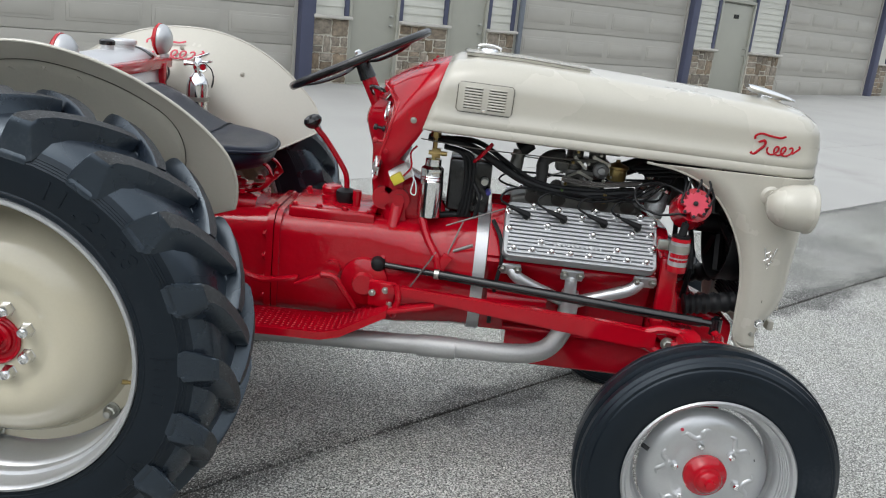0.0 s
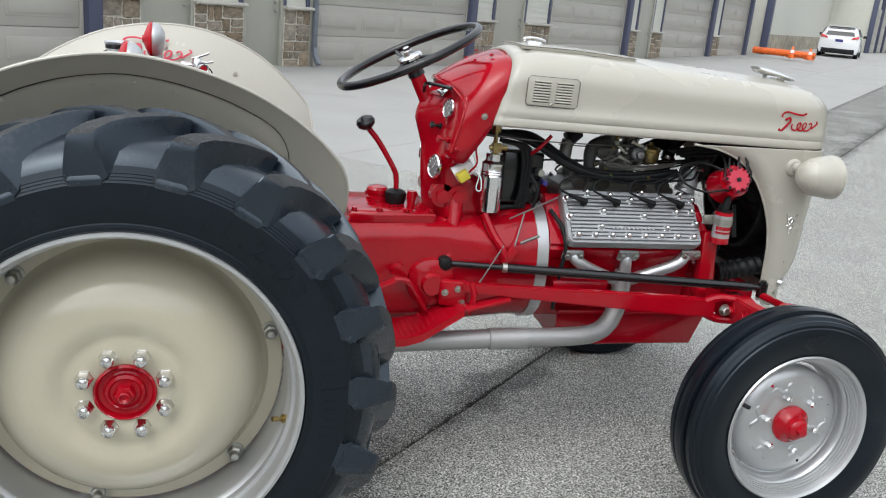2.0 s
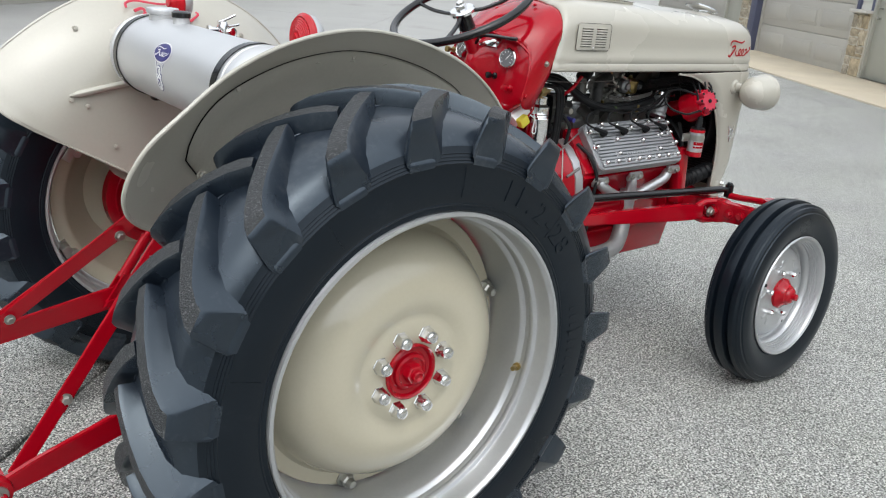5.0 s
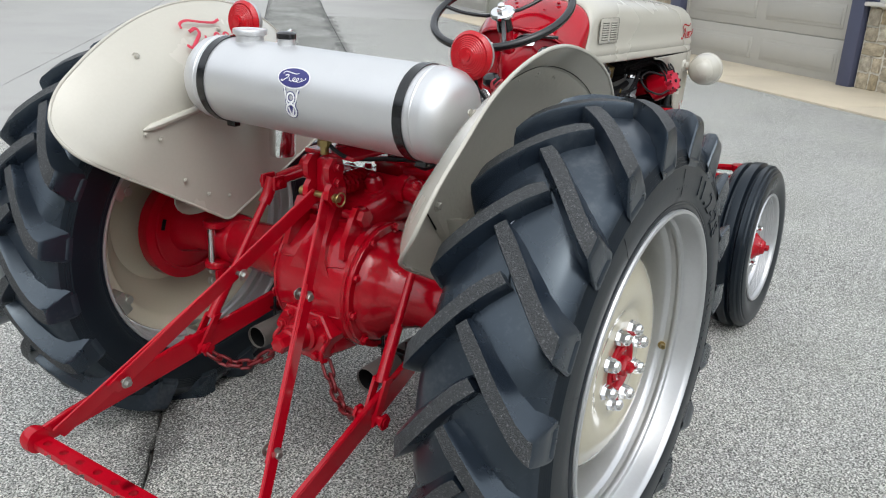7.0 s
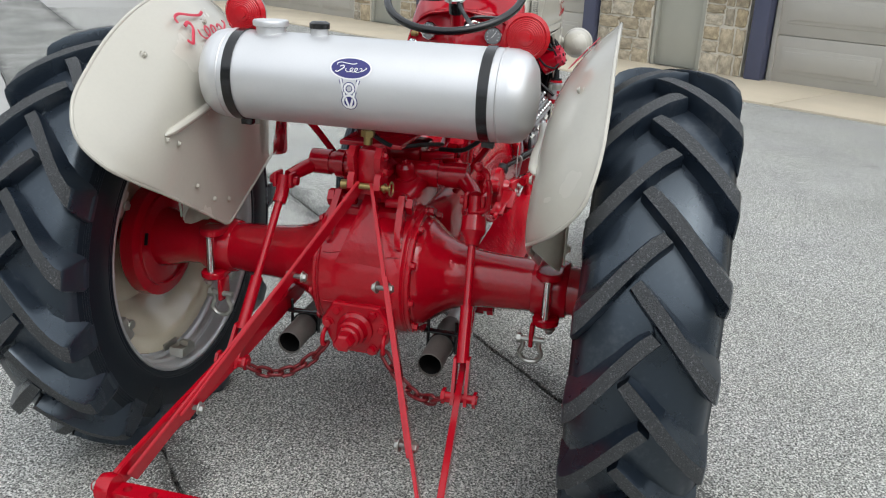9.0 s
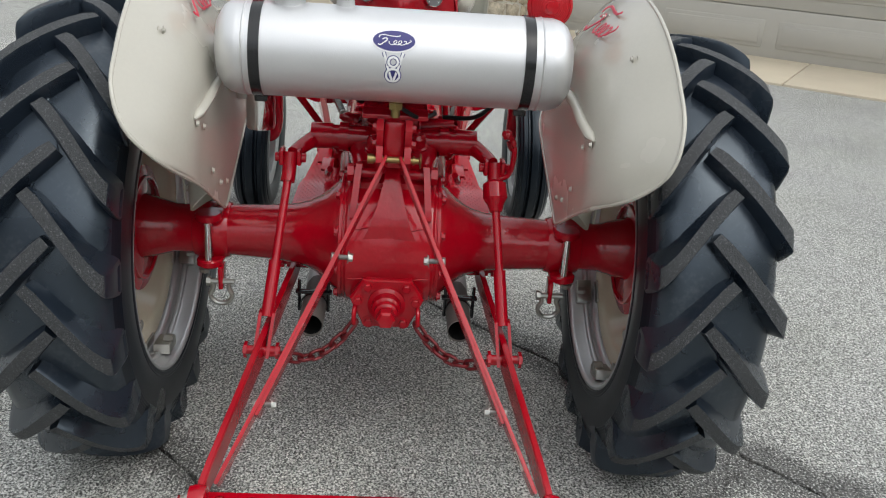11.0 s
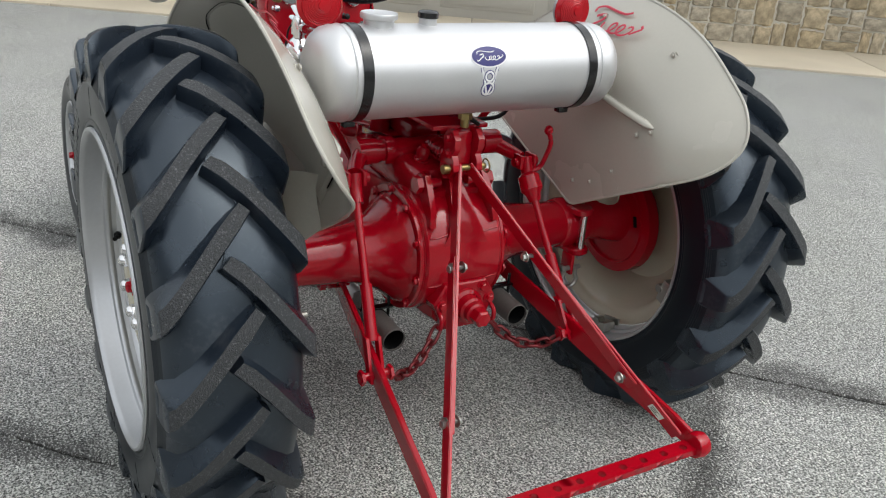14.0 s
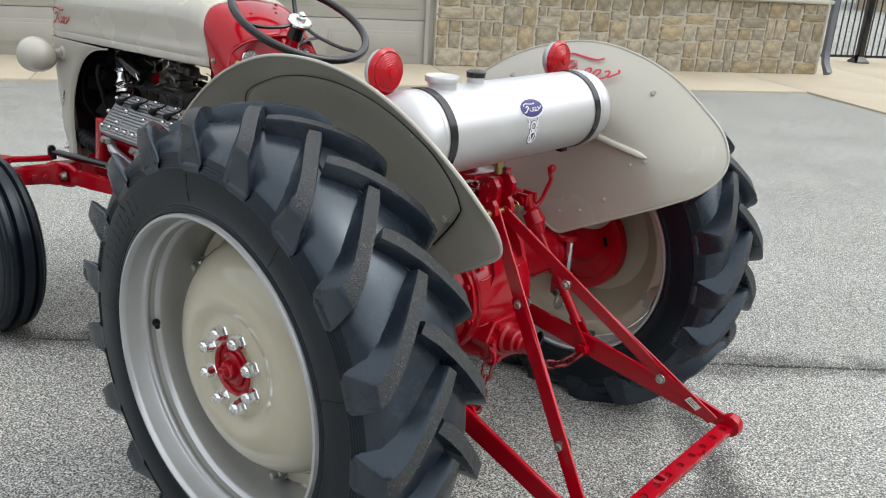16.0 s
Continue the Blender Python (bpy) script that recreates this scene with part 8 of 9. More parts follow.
along_x(bm, [(1.25, 0.10, 0.36, 0.47, 0.012), (1.34, 0.125, 0.345, 0.47, 0.012), (1.735, 0.125, 0.345, 0.47, 0.010), (1.775, 0.120, 0.44, 0.50, 0.010)])
box(bm, (0.45, 0.30, 0.012), (1.46, YC, 0.47), bevel=0.003)
part("oil_pan", bm, RED, tractor, "red oil pan")
for s in (-1, 1):
    u = Vector((0, -s * 0.643, 0.766))
    nrm = Vector((0, s * 0.766, 0.643))
    base = Matrix((Vector((1, 0, 0)), u, nrm)).transposed().to_4x4() if s < 0 else Matrix((Vector((-1, 0, 0)), u, nrm)).transposed().to_4x4()
    base.translation = Vector((1.430, YC + s * 0.143, 0.772))
    bm = B()
    L, W = 0.455, 0.182
    rr = rounded(L / 2, -W / 2, W / 2, 0.022)
    loft(bm, [[(x, y, z) for x, y in rr] for z in (0.0, 0.026)] + [[(x * 0.985, y * 0.965, 0.032) for x, y in rr]])
    head = part("cylinder_head", bm, CAST, tractor, "finned cast aluminium cylinder head", at=base, angle=0.5)
    bm = B()
    sec = [(-0.0052, 0.031), (-0.0036, 0.0395), (0.0036, 0.0395), (0.0052, 0.031)]
    loft(bm, [[(x, a, b) for a, b in sec] for x in (-L / 2 + 0.014, L / 2 - 0.014)])
    rib = finish(bm, CAST, 0.5)
    for i in range(13):
        part("rib", rib, None, head, at=(0, -W / 2 + 0.016 + i * (W - 0.032) / 12, 0))
    bm = B()
    lathe(bm, [(0.0125, 0.0), (0.0125, 0.003), (0.0092, 0.0035), (0.0092, 0.010), (0.0075, 0.0155), (0.003, 0.0185)], (0, 0, 0), (0, 0, 1), seg=12)
    acorn = finish(bm, CHROME, 0.7)
    spots = [(-0.195 + i * 0.0555, -0.066) for i in range(8)]
    spots += [(-0.115, -0.038), (0.108, -0.038), (-0.212, -0.005), (-0.10, 0.015), (0.035, 0.002), (0.15, 0.018), (0.212, -0.02), (0.205, 0.022)]
    spots += [(-0.215, 0.055), (-0.145, 0.078), (-0.07, 0.070), (0.0, 0.055), (0.04, 0.082), (0.105, 0.070), (0.175, 0.080), (0.214, 0.062)]
    for x, y in spots:
        part("acorn_nut", acorn, None, head, at=(x, y, 0.034))
    bm = B()
    for i in range(11):
        box(bm, (0.0085, 0.011, 0.003), (-0.075 + i * 0.0135, -0.040, 0.0395), bevel=0.001)
    part("raised_marks", bm, CAST, head, "row of raised cast marks")
    plug_x = (-0.165, -0.055, 0.065, 0.165)
    dist = base.inverted() @ Vector((1.70, YC - 0.13, 0.965))
    for i, x in enumerate(plug_x):
        bm = B()
        lathe(bm, [(0.013, 0), (0.013, 0.008), (0.008, 0.009)], (x, 0.038, 0.034), (0, 0, 1), seg=6)
        part("spark_plug", bm, ZINC, head)
        bm = B()
        sgn = 1 if s < 0 else -1
        rod(bm, (x, 0.038, 0.036), (x, 0.038, 0.056), 0.0115, 0.0105, seg=12)
        tube(bm, [(x + sgn * 0.004, 0.037, 0.056), (x - sgn * 0.022, 0.044, 0.062), (x - sgn * 0.052, 0.054, 0.066)], lambda t: 0.0105 - 0.005 * t, seg=10)
        part("plug_boot", bm, BLACK_R, head, "black spark plug boot")
        bm = B()
        start = Vector((x - sgn * 0.050, 0.053, 0.066))
        mid1, mid2 = start + Vector((-sgn * 0.032, 0.020, 0.004)), start + Vector((sgn * 0.06, 0.06, 0.014))
        tube(bm, [start, mid1, start + Vector((-sgn * 0.01, 0.050, 0.008)), mid2, Vector(((mid2.x + dist.x) / 2, 0.10 + 0.01 * i, 0.07)), dist + Vector((-sgn * 0.03, 0.02, 0.0))], 0.0035, seg=6)
        part("ignition_lead", bm, BLACK_R, head)
    # exhaust manifold: three ports into one down pipe and a long tail pipe
    yp = lambda o: YC + s * o
    bm = B()
    tube(bm, [(1.232, yp(0.150), 0.676), (1.236, yp(0.184), 0.674), (1.262, yp(0.196), 0.650), (1.33, yp(0.184), 0.617), (1.412, yp(0.172), 0.585)], 0.0185, seg=14)
    tube(bm, [(1.418, yp(0.150), 0.678), (1.418, yp(0.180), 0.676), (1.420, yp(0.190), 0.64), (1.424, yp(0.172), 0.56)], 0.0185, seg=14)
    tube(bm, [(1.632, yp(0.150), 0.682), (1.624, yp(0.184), 0.680), (1.594, yp(0.196), 0.652), (1.52, yp(0.184), 0.619), (1.436, yp(0.172), 0.585)], 0.0185, seg=14)
    lathe(bm, [(0.026, -0.05), (0.031, 0.0), (0.026, 0.045)], (1.424, yp(0.172), 0.575), (0, 0, 1), seg=16)
    man = part("exhaust_manifold", bm, SILVER, tractor, "silver three-port exhaust manifold")
    for x, z in ((1.232, 0.684), (1.418, 0.686), (1.632, 0.690)):
        bm = B()
        box(bm, (0.066, 0.012, 0.036), (x, yp(0.198), z - 0.008), Matrix.Rotation(s * -0.4, 4, "X"), bevel=0.004)
        part("port_flange", bm, SILVER, man)
        for d in (-0.023, 0.023):
            bolt(BOLT_ZINC, (x + d, yp(0.204), z - 0.006), (0, s, -0.5), man, 0.9)
    bm = B()
    tube(bm, [(1.424, yp(0.172), 0.56), (1.418, yp(0.175), 0.50), (1.39, yp(0.190), 0.45), (1.34, yp(0.210), 0.425), (1.25, yp(0.224), 0.418), (1.06, yp(0.222), 0.414), (0.80, yp(0.212), 0.402), (0.40, yp(0.200), 0.386), (0.12, yp(0.197), 0.377), (0.04, yp(0.196), 0.374)], 0.0295, seg=20)
    pipe = part("exhaust_pipe", bm, EXHAUST, tractor, "long grey exhaust pipe")
    bm = B()
    rod(bm, (1.10, yp(0.227), 0.415), (0.985, yp(0.221), 0.411), 0.0335, seg=22)
    part("pipe_sleeve", bm, EXHAUST, pipe)
    bm = B()
    lathe(bm, [(0.0310, -0.225), (0.0322, -0.20), (0.0322, 0.0), (0.0300, 0.001), (0.0298, -0.225)], (-0.172, yp(0.192), 0.366), (-1, 0, -0.04), seg=28, close=True)
    part("pipe_end", bm, TIP, pipe, "heat-browned pipe end")
    bm = B()
    lathe(bm, [(0.0297, -0.006), (0.0295, -0.21), (0.002, -0.21)], (-0.172, yp(0.192), 0.366), (-1, 0, -0.04), seg=28)
    for f in [f for f in bm.faces if len(f.verts) > 20 and abs(f.calc_center_median().x + 0.166) < 0.012]:
        bm.faces.remove(f)
    part("pipe_mouth", bm, FLAT_BLACK, pipe, "sooty pipe mouth")
    bm = B()
    lathe(bm, [(0.0322, -0.005), (0.0365, -0.005), (0.0365, 0.005), (0.0322, 0.005)], (-0.06, yp(0.194), 0.370), (1, 0, 0), seg=20, close=True)
    for d in (-0.038, 0.038):
        rod(bm, (-0.06, yp(0.194) + d, 0.352), (-0.06, yp(0.194) + d, 0.44), 0.0045, seg=8)
    box(bm, (0.022, 0.095, 0.006), (-0.06, yp(0.194), 0.360 + 0.048), bevel=0.001)
    part("pipe_clamp", bm, BLACK, pipe, "black pipe clamp")
# intake, carburettor, fittings
bm = B()
along_x(bm, [(1.22, 0.055, 0.82, 0.865, 0.015), (1.30, 0.065, 0.82, 0.895, 0.02), (1.55, 0.065, 0.82, 0.895, 0.02), (1.62, 0.055, 0.82, 0.865, 0.015)])
intake = part("intake_manifold", bm, DULLZINC, tractor, "grey cast intake manifold")
for x in (1.28, 1.36, 1.49, 1.57):
    for s in (-1, 1):
        bm = B()
        rod(bm, (x, YC + s * 0.03, 0.895), (x, YC + s * 0.075, 0.872), 0.022, seg=14)
        part("runner", bm, DULLZINC, intake)
bm = B()
box(bm, (0.105, 0.085, 0.012), (1.425, YC, 0.902), bevel=0.003)
box(bm, (0.075, 0.060, 0.030), (1.418, YC, 0.922), bevel=0.006)
box(bm, (0.120, 0.070, 0.026), (1.435, YC, 0.952), bevel=0.006)
for x in (1.400, 1.468):
    lathe(bm, [(0.027, 0.0), (0.027, 0.030), (0.031, 0.034), (0.031, 0.040), (0.026, 0.044), (0.026, 0.075), (0.029, 0.078), (0.029, 0.086)], (x, YC, 0.948), (0, 0, 1), seg=22)
box(bm, (0.135, 0.066, 0.010), (1.436, YC, 0.994), bevel=0.003)
box(bm, (0.040, 0.050, 0.034), (1.362, YC - 0.012, 0.972), bevel=0.008)
carb = part("carburettor", bm, DULLZINC, tractor, "dull zinc two-barrel carburettor")
bm = B()
lathe(bm, [(0.020, 0.0), (0.029, 0.006), (0.031, 0.040), (0.034, 0.042), (0.034, 0.049), (0.024, 0.053), (0.008, 0.060), (0.006, 0.068)], (1.530, YC - 0.026, 0.940), (0, 0, 1), seg=24)
part("float_bowl", bm, BRASS, carb, "yellowed brass float bowl")
bm = B()
lathe(bm, [(0.024, 0.0), (0.024, 0.016), (0.020, 0.020), (0.013, 0.022), (0.011, 0.030), (0.004, 0.031)], (1.478, YC - 0.036, 0.972), (0, -1, 0), seg=20)
part("choke_housing", bm, CAST, carb, "cast round choke housing")
rng = random.Random(12)
for s in (-1, 1):
    # throttle and choke levers, return springs, jets and screws on each side
    for x0, z0, x1, z1 in ((1.372, 0.938, 1.412, 0.962), (1.412, 0.962, 1.452, 0.944), (1.395, 1.005, 1.430, 0.975), (1.452, 1.010, 1.500, 0.992), (1.500, 0.992, 1.512, 0.955)):
        y = YC + s * (0.044 + 0.012 * rng.random())
        bm = B()
        d = Vector((x1 - x0, 0, z1 - z0)).normalized()
        n = Vector((-d.z, 0, d.x))
        loft(bm, [[Vector((x0, y + e, z0)) - d * 0.004 + n * h for e, h in ((0, -0.004), (0.002, -0.004), (0.002, 0.004), (0, 0.004))], [Vector((x1, y + e, z1)) + d * 0.004 + n * h for e, h in ((0, -0.004), (0.002, -0.004), (0.002, 0.004), (0, 0.004))]])
        rod(bm, (x0, y - 0.006, z0), (x0, y + 0.008, z0), 0.0058, seg=10)
        rod(bm, (x1, y - 0.006, z1), (x1, y + 0.008, z1), 0.0045, seg=10)
        part("lever", bm, ZINC, carb, "small zinc lever")
    for x, z in ((1.378, 0.918), (1.392, 0.985), (1.424, 0.932), (1.440, 0.986), (1.462, 0.924), (1.474, 1.016), (1.492, 0.940), (1.404, 1.020)):
        bm = B()
        lathe(bm, [(0.0060, 0.0), (0.0060, 0.006), (0.0045, 0.009), (0.001, 0.0095)], (x, YC + s * 0.033, z), (0, s, 0), seg=8)
        part("jet_screw", bm, BRASS if rng.random() < 0.45 else ZINC, carb)
    bm = B()
    tube(bm, [(1.372 + 0.004 * math.cos(q * 1.1) + 0.0013 * q, YC + s * (0.058 + 0.004 * math.sin(q * 1.1)), 0.938 + 0.0009 * q) for q in range(40)], 0.0009, seg=5, n=1)
    part("return_spring", bm, ZINC, carb)
for pts in ([(1.20, -0.045, 0.992), (1.30, -0.055, 0.990), (1.395, -0.062, 0.985)], [(1.30, -0.06, 0.925), (1.335, -0.07, 0.950), (1.362, -0.068, 0.960)], [(1.47, 0.09, 0.985), (1.50, 0.10, 1.0), (1.55, 0.08, 1.005)]):
    bm = B()
    tube(bm, pts, 0.0022, seg=6)
    part("linkage", bm, STEEL, carb)
# bundle of grey wires that runs forward under the bowl
for k in range(6):
    y, z = -0.070 - 0.005 * (k % 3), 0.928 - 0.007 * (k // 2)
    bm = B()
    tube(bm, [(1.415 + 0.01 * k, y + 0.02, z + 0.020), (1.450, y, z), (1.530, y - 0.006, z - 0.012), (1.600, y, z - 0.010), (1.650, y + 0.02, z + 0.012 * (k % 2))], 0.0026, seg=6)
    part("wire", bm, CAST if k % 2 else STEEL, tractor, "grey insulated wire")
bm = B()
rod(bm, (1.30, YC - 0.075, 0.885), (1.30, YC - 0.075, 0.95), 0.017, seg=16)
tube(bm, [(1.30, YC - 0.075, 0.945), (1.30, YC - 0.075, 0.985), (1.325, YC - 0.07, 1.005), (1.36, YC - 0.065, 1.01)], 0.019, seg=14)
part("fuel_pump", bm, ENGINE, tractor, "dark fuel pump stand")
for s in (-1, 1):
    bm = B()
    lathe(bm, [(0.034, 0.0), (0.034, 0.010), (0.030, 0.014), (0.033, 0.030), (0.031, 0.044), (0.024, 0.056), (0.022, 0.075)], (1.640, YC + s * (0.085 if s < 0 else 0.108), 0.862), (0.35, -s * 0.1, 1), seg=22)
    outlet = part("water_outlet", bm, CAST if s < 0 else CHROME, tractor, "cast water outlet" if s < 0 else "bright polished water outlet")
    bm = B()
    lathe(bm, [(0.0240, -0.006), (0.0255, -0.006), (0.0255, 0.006), (0.0240, 0.006)], (1.667, YC + s * (0.077 if s < 0 else 0.100), 0.942), (0.3, 0, 1), seg=24, close=True)
    rod(bm, (1.660, YC + s * 0.100, 0.942), (1.664, YC + s * 0.134, 0.946), 0.005, seg=8)
    part("hose_clamp", bm, CHROME, outlet)
    bm = B()
    tube(bm, [(1.664, YC + s * (0.077 if s < 0 else 0.100), 0.93), (1.675, YC + s * (0.075 if s < 0 else 0.096), 0.98), (1.72, YC + s * 0.08, 1.03), (1.82, YC + s * 0.09, 1.05), (1.95, YC + s * 0.10, 1.06)], 0.0225, seg=14)
    part("upper_hose", bm, BLACK_R, tractor, "black radiator hose")
    bm = B()
    tube(bm, [(1.77, YC + s * 0.15, 0.612), (1.83, YC + s * 0.152, 0.622), (1.92, YC + s * 0.152, 0.640), (1.97, YC + s * 0.15, 0.645)], lambda t: 0.030 + 0.003 * math.sin(t * 60), seg=16, n=16)
    part("lower_hose", bm, BLACK_R, tractor, "black ribbed lower hose")
    bm = B()
    rod(bm, (1.935, YC + s * 0.165, 0.52), (1.965, YC + s * 0.175, 1.0), 0.006, seg=8)
    part("radiator_stay", bm, ZINC, tractor)
    bm = B()
    tube(bm, [(1.66, YC + s * 0.12, 0.80), (1.70, YC + s * 0.16, 0.70), (1.72, YC + s * 0.17, 0.62), (1.74, YC + s * 0.14, 0.55)], 0.028, seg=12)
    box(bm, (0.055, 0.04, 0.20), (1.70, YC + s * 0.185, 0.66), Matrix.Rotation(s * 0.08, 4, "X"), bevel=0.01)
    box(bm, (0.075, 0.05, 0.03), (1.705, YC + s * 0.20, 0.565), bevel=0.008)
    part("front_bracket", bm, RED_CAST, block)
bm = B()
rod(bm, (1.645, YC + 0.105, 0.992), (1.515, YC + 0.098, 0.936), 0.024, seg=22)
rod(bm, (1.655, YC + 0.105, 0.997), (1.640, YC + 0.105, 0.990), 0.026, seg=22)
coil_body = part("ignition_coil", bm, BLACK, tractor, "black cylinder of the ignition coil")
bm = B()
rod(bm, (1.522, YC + 0.122, 0.950), (1.500, YC + 0.125, 0.928), 0.005, seg=8)
box(bm, (0.040, 0.012, 0.034), (1.662, YC + 0.118, 1.000), Matrix.Rotation(0.4, 4, "Y"), bevel=0.006)
part("coil_bracket", bm, CHROME, coil_body)
# front cover, pulleys and belt
bm = B()
along_x(bm, [(1.662, 0.12, 0.52, 0.83, 0.04), (1.70, 0.11, 0.54, 0.82, 0.04)])
part("timing_cover", bm, RED_CAST, block)
bm = B()
lathe(bm, [(0.050, 0.0), (0.050, 0.034), (0.042, 0.040), (0.030, 0.042), (0.028, 0.060), (0.010, 0.062)], (1.70, YC, 0.93), (1, 0, 0), seg=24)
part("fan_hub", bm, ENGINE, block, "dark fan hub")
for y, z, r in ((-0.08, 0.72, 0.055), (0.0, 0.60, 0.07), (0.10, 0.90, 0.045)):
    bm = B()
    lathe(bm, [(r, -0.014), (r, -0.008), (r * 0.86, 0.0), (r, 0.008), (r, 0.014), (r * 0.4, 0.016)], (1.775, YC + y, z), (1, 0, 0), seg=28)
    part("pulley", bm, BLACK if z > 0.65 else RED, block, "belt pulley")
bm = B()
tube(bm, [(1.775, YC - 0.135, 0.72), (1.775, YC - 0.07, 0.54), (1.775, YC + 0.02, 0.53), (1.775, YC + 0.07, 0.62), (1.775, YC + 0.145, 0.90), (1.775, YC + 0.10, 0.945), (1.775, YC - 0.09, 0.80), (1.775, YC - 0.135, 0.72)], 0.0085, seg=8)
part("fan_belt", bm, BLACK_R, block, "black fan belt")
# distributor with its lobed cap, and the coil
c, ax = Vector((1.727, -0.228, 0.939)), Vector((-0.18, -0.93, 0.32)).normalized()
bm = B()
rod(bm, c - ax * 0.085 + Vector((-0.012, 0, -0.012)), c - ax * 0.020, 0.056, 0.050, seg=28)
rod(bm, c - ax * 0.024, c - ax * 0.014, 0.046, seg=28)
rod(bm, c - ax * 0.19, c - ax * 0.12, 0.030, seg=20)
dz = part("distributor", bm, RED, tractor, "red distributor with a lobed cap")
bm = B()
m = Matrix.Translation(c) @ orient(ax)
prof = []
for i in range(64):
    a = 2 * math.pi * i / 64
    prof.append(0.0365 + 0.0075 * math.cos(8 * a))
loft(bm, [[m @ Vector((q * math.cos(2 * math.pi * i / 64), q * math.sin(2 * math.pi * i / 64), h)) for i, q in enumerate([p * f for p in prof])] for h, f in ((-0.020, 1.0), (0.006, 1.0), (0.012, 0.93))])
part("distributor_cap", bm, RED_MATT, dz, "dusty red eight-lobe cap")
bm = B()
for i in range(8):
    a = 2 * math.pi * i / 8
    lathe(bm, [(0.0048, 0.006), (0.0048, 0.0130), (0.002, 0.0135)], m @ Vector((0.037 * math.cos(a), 0.037 * math.sin(a), 0)), ax, seg=10)
lathe(bm, [(0.007, 0.008), (0.007, 0.016), (0.003, 0.017)], c, ax, seg=10)
part("cap_towers", bm, BLACK_R, dz)
for i in range(8):
    a = 2 * math.pi * i / 8
    p = m @ Vector((0.040 * math.cos(a), 0.040 * math.sin(a), -0.004))
    q = Vector((1.70 - 0.02 * (i % 3), -0.10 - 0.012 * (i % 4), 1.00 + 0.008 * (i % 3)))
    bm = B()
    tube(bm, [p, p + Vector((0.01, 0.02, 0.03)), (p + q) / 2 + Vector((0.02, 0.01, 0.04)), q, q + Vector((-0.10, 0.04, -0.02))], 0.0036, seg=6)
    part("ignition_lead", bm, BLACK_R, dz)
bm = B()
rod(bm, (1.708, -0.221, 0.752), (1.708, -0.221, 0.832), 0.0275, seg=26)
coil = part("ignition_coil", bm, SILVER, tractor, "silver ignition coil with a red label")
bm = B()
rod(bm, (1.708, -0.221, 0.826), (1.708, -0.221, 0.836), 0.0285, 0.027, seg=26)
part("coil_rim", bm, RED, coil)
bm = B()
rod(bm, (1.708, -0.221, 0.736), (1.708, -0.221, 0.754), 0.0282, seg=26)
part("coil_cap", bm, RED, coil, "red rim of the coil")
bm = B()
for k in range(7):
    a = radians(-150 + k * 20)
    for z, h in ((0.786, 0.012), (0.772, 0.007)):
        box(bm, (0.0012, 0.009, h), (1.708 + 0.0277 * math.cos(a), -0.221 + 0.0277 * math.sin(a), z), Matrix.Rotation(a, 4, "Z"))
part("coil_label", bm, RED, coil, "red label band")
bm = B()
rod(bm, (1.708, -0.221, 0.836), (1.708, -0.221, 0.842), 0.024, seg=22)
rod(bm, (1.708, -0.221, 0.842), (1.712, -0.222, 0.880), 0.013, 0.010, seg=14)
part("coil_tower", bm, BLACK_R, coil)
bm = B()
tube(bm, [(1.712, -0.222, 0.872), (1.712, -0.222, 0.895), (1.690, -0.225, 0.905), (1.63, -0.215, 0.895), (1.575, -0.18, 0.915), (1.575, -0.15, 0.955), (1.64, -0.16, 0.975), (1.71, -0.205, 0.955)], 0.004, seg=6)
part("coil_lead", bm, BLACK_R, coil)
bm = B()
lathe(bm, [(0.0285, -0.010), (0.0300, -0.010), (0.0300, 0.010), (0.0285, 0.010)], (1.708, -0.221, 0.806), (0, 0, 1), seg=24, close=True)
box(bm, (0.04, 0.012, 0.03), (1.668, -0.205, 0.806), bevel=0.003)
part("coil_clamp", bm, ZINC, coil)
# oil filter, battery box, regulator, cables
bm = B()
lathe(bm, [(0.028, 0.0), (0.035, 0.004), (0.036, 0.012), (0.036, 0.112), (0.033, 0.116), (0.035, 0.119), (0.033, 0.123), (0.035, 0.127), (0.033, 0.131), (0.034, 0.150), (0.024, 0.158), (0.024, 0.178), (0.012, 0.180)], (0.972, -0.113, 0.787), (0, 0, 1), seg=32)
filt = part("fuel_filter", bm, CHROME, tractor, "chrome fuel filter canister")
bm = B()
rod(bm, (0.972, -0.113, 0.96), (0.972, -0.113, 1.05), 0.007, seg=10), rod(bm, (0.955, -0.113, 0.983), (1.01, -0.113, 0.983), 0.007, seg=10)
rod(bm, (0.965, -0.113, 0.983), (0.990, -0.113, 0.983), 0.016, seg=6), rod(bm, (0.972, -0.113, 1.03), (0.972, -0.113, 1.05), 0.015, seg=6)
part("filter_fitting", bm, BRASS, filt, "brass pipe fittings")
bm = B()
box(bm, (0.13, 0.16, 0.16), (1.085, YC + 0.0, 0.885), bevel=0.008)
part("battery_box", bm, BLACK, tractor, "black battery box")
wires = [[(1.00, -0.09 + 0.012 * i, 1.0), (1.05 + 0.012 * i, -0.10, 0.99), (1.070 + 0.012 * i, -0.10, 0.95), (1.072 + 0.01 * i, -0.10, 0.86), (1.062 + 0.012 * i, -0.10, 0.80)] for i in range(3)]
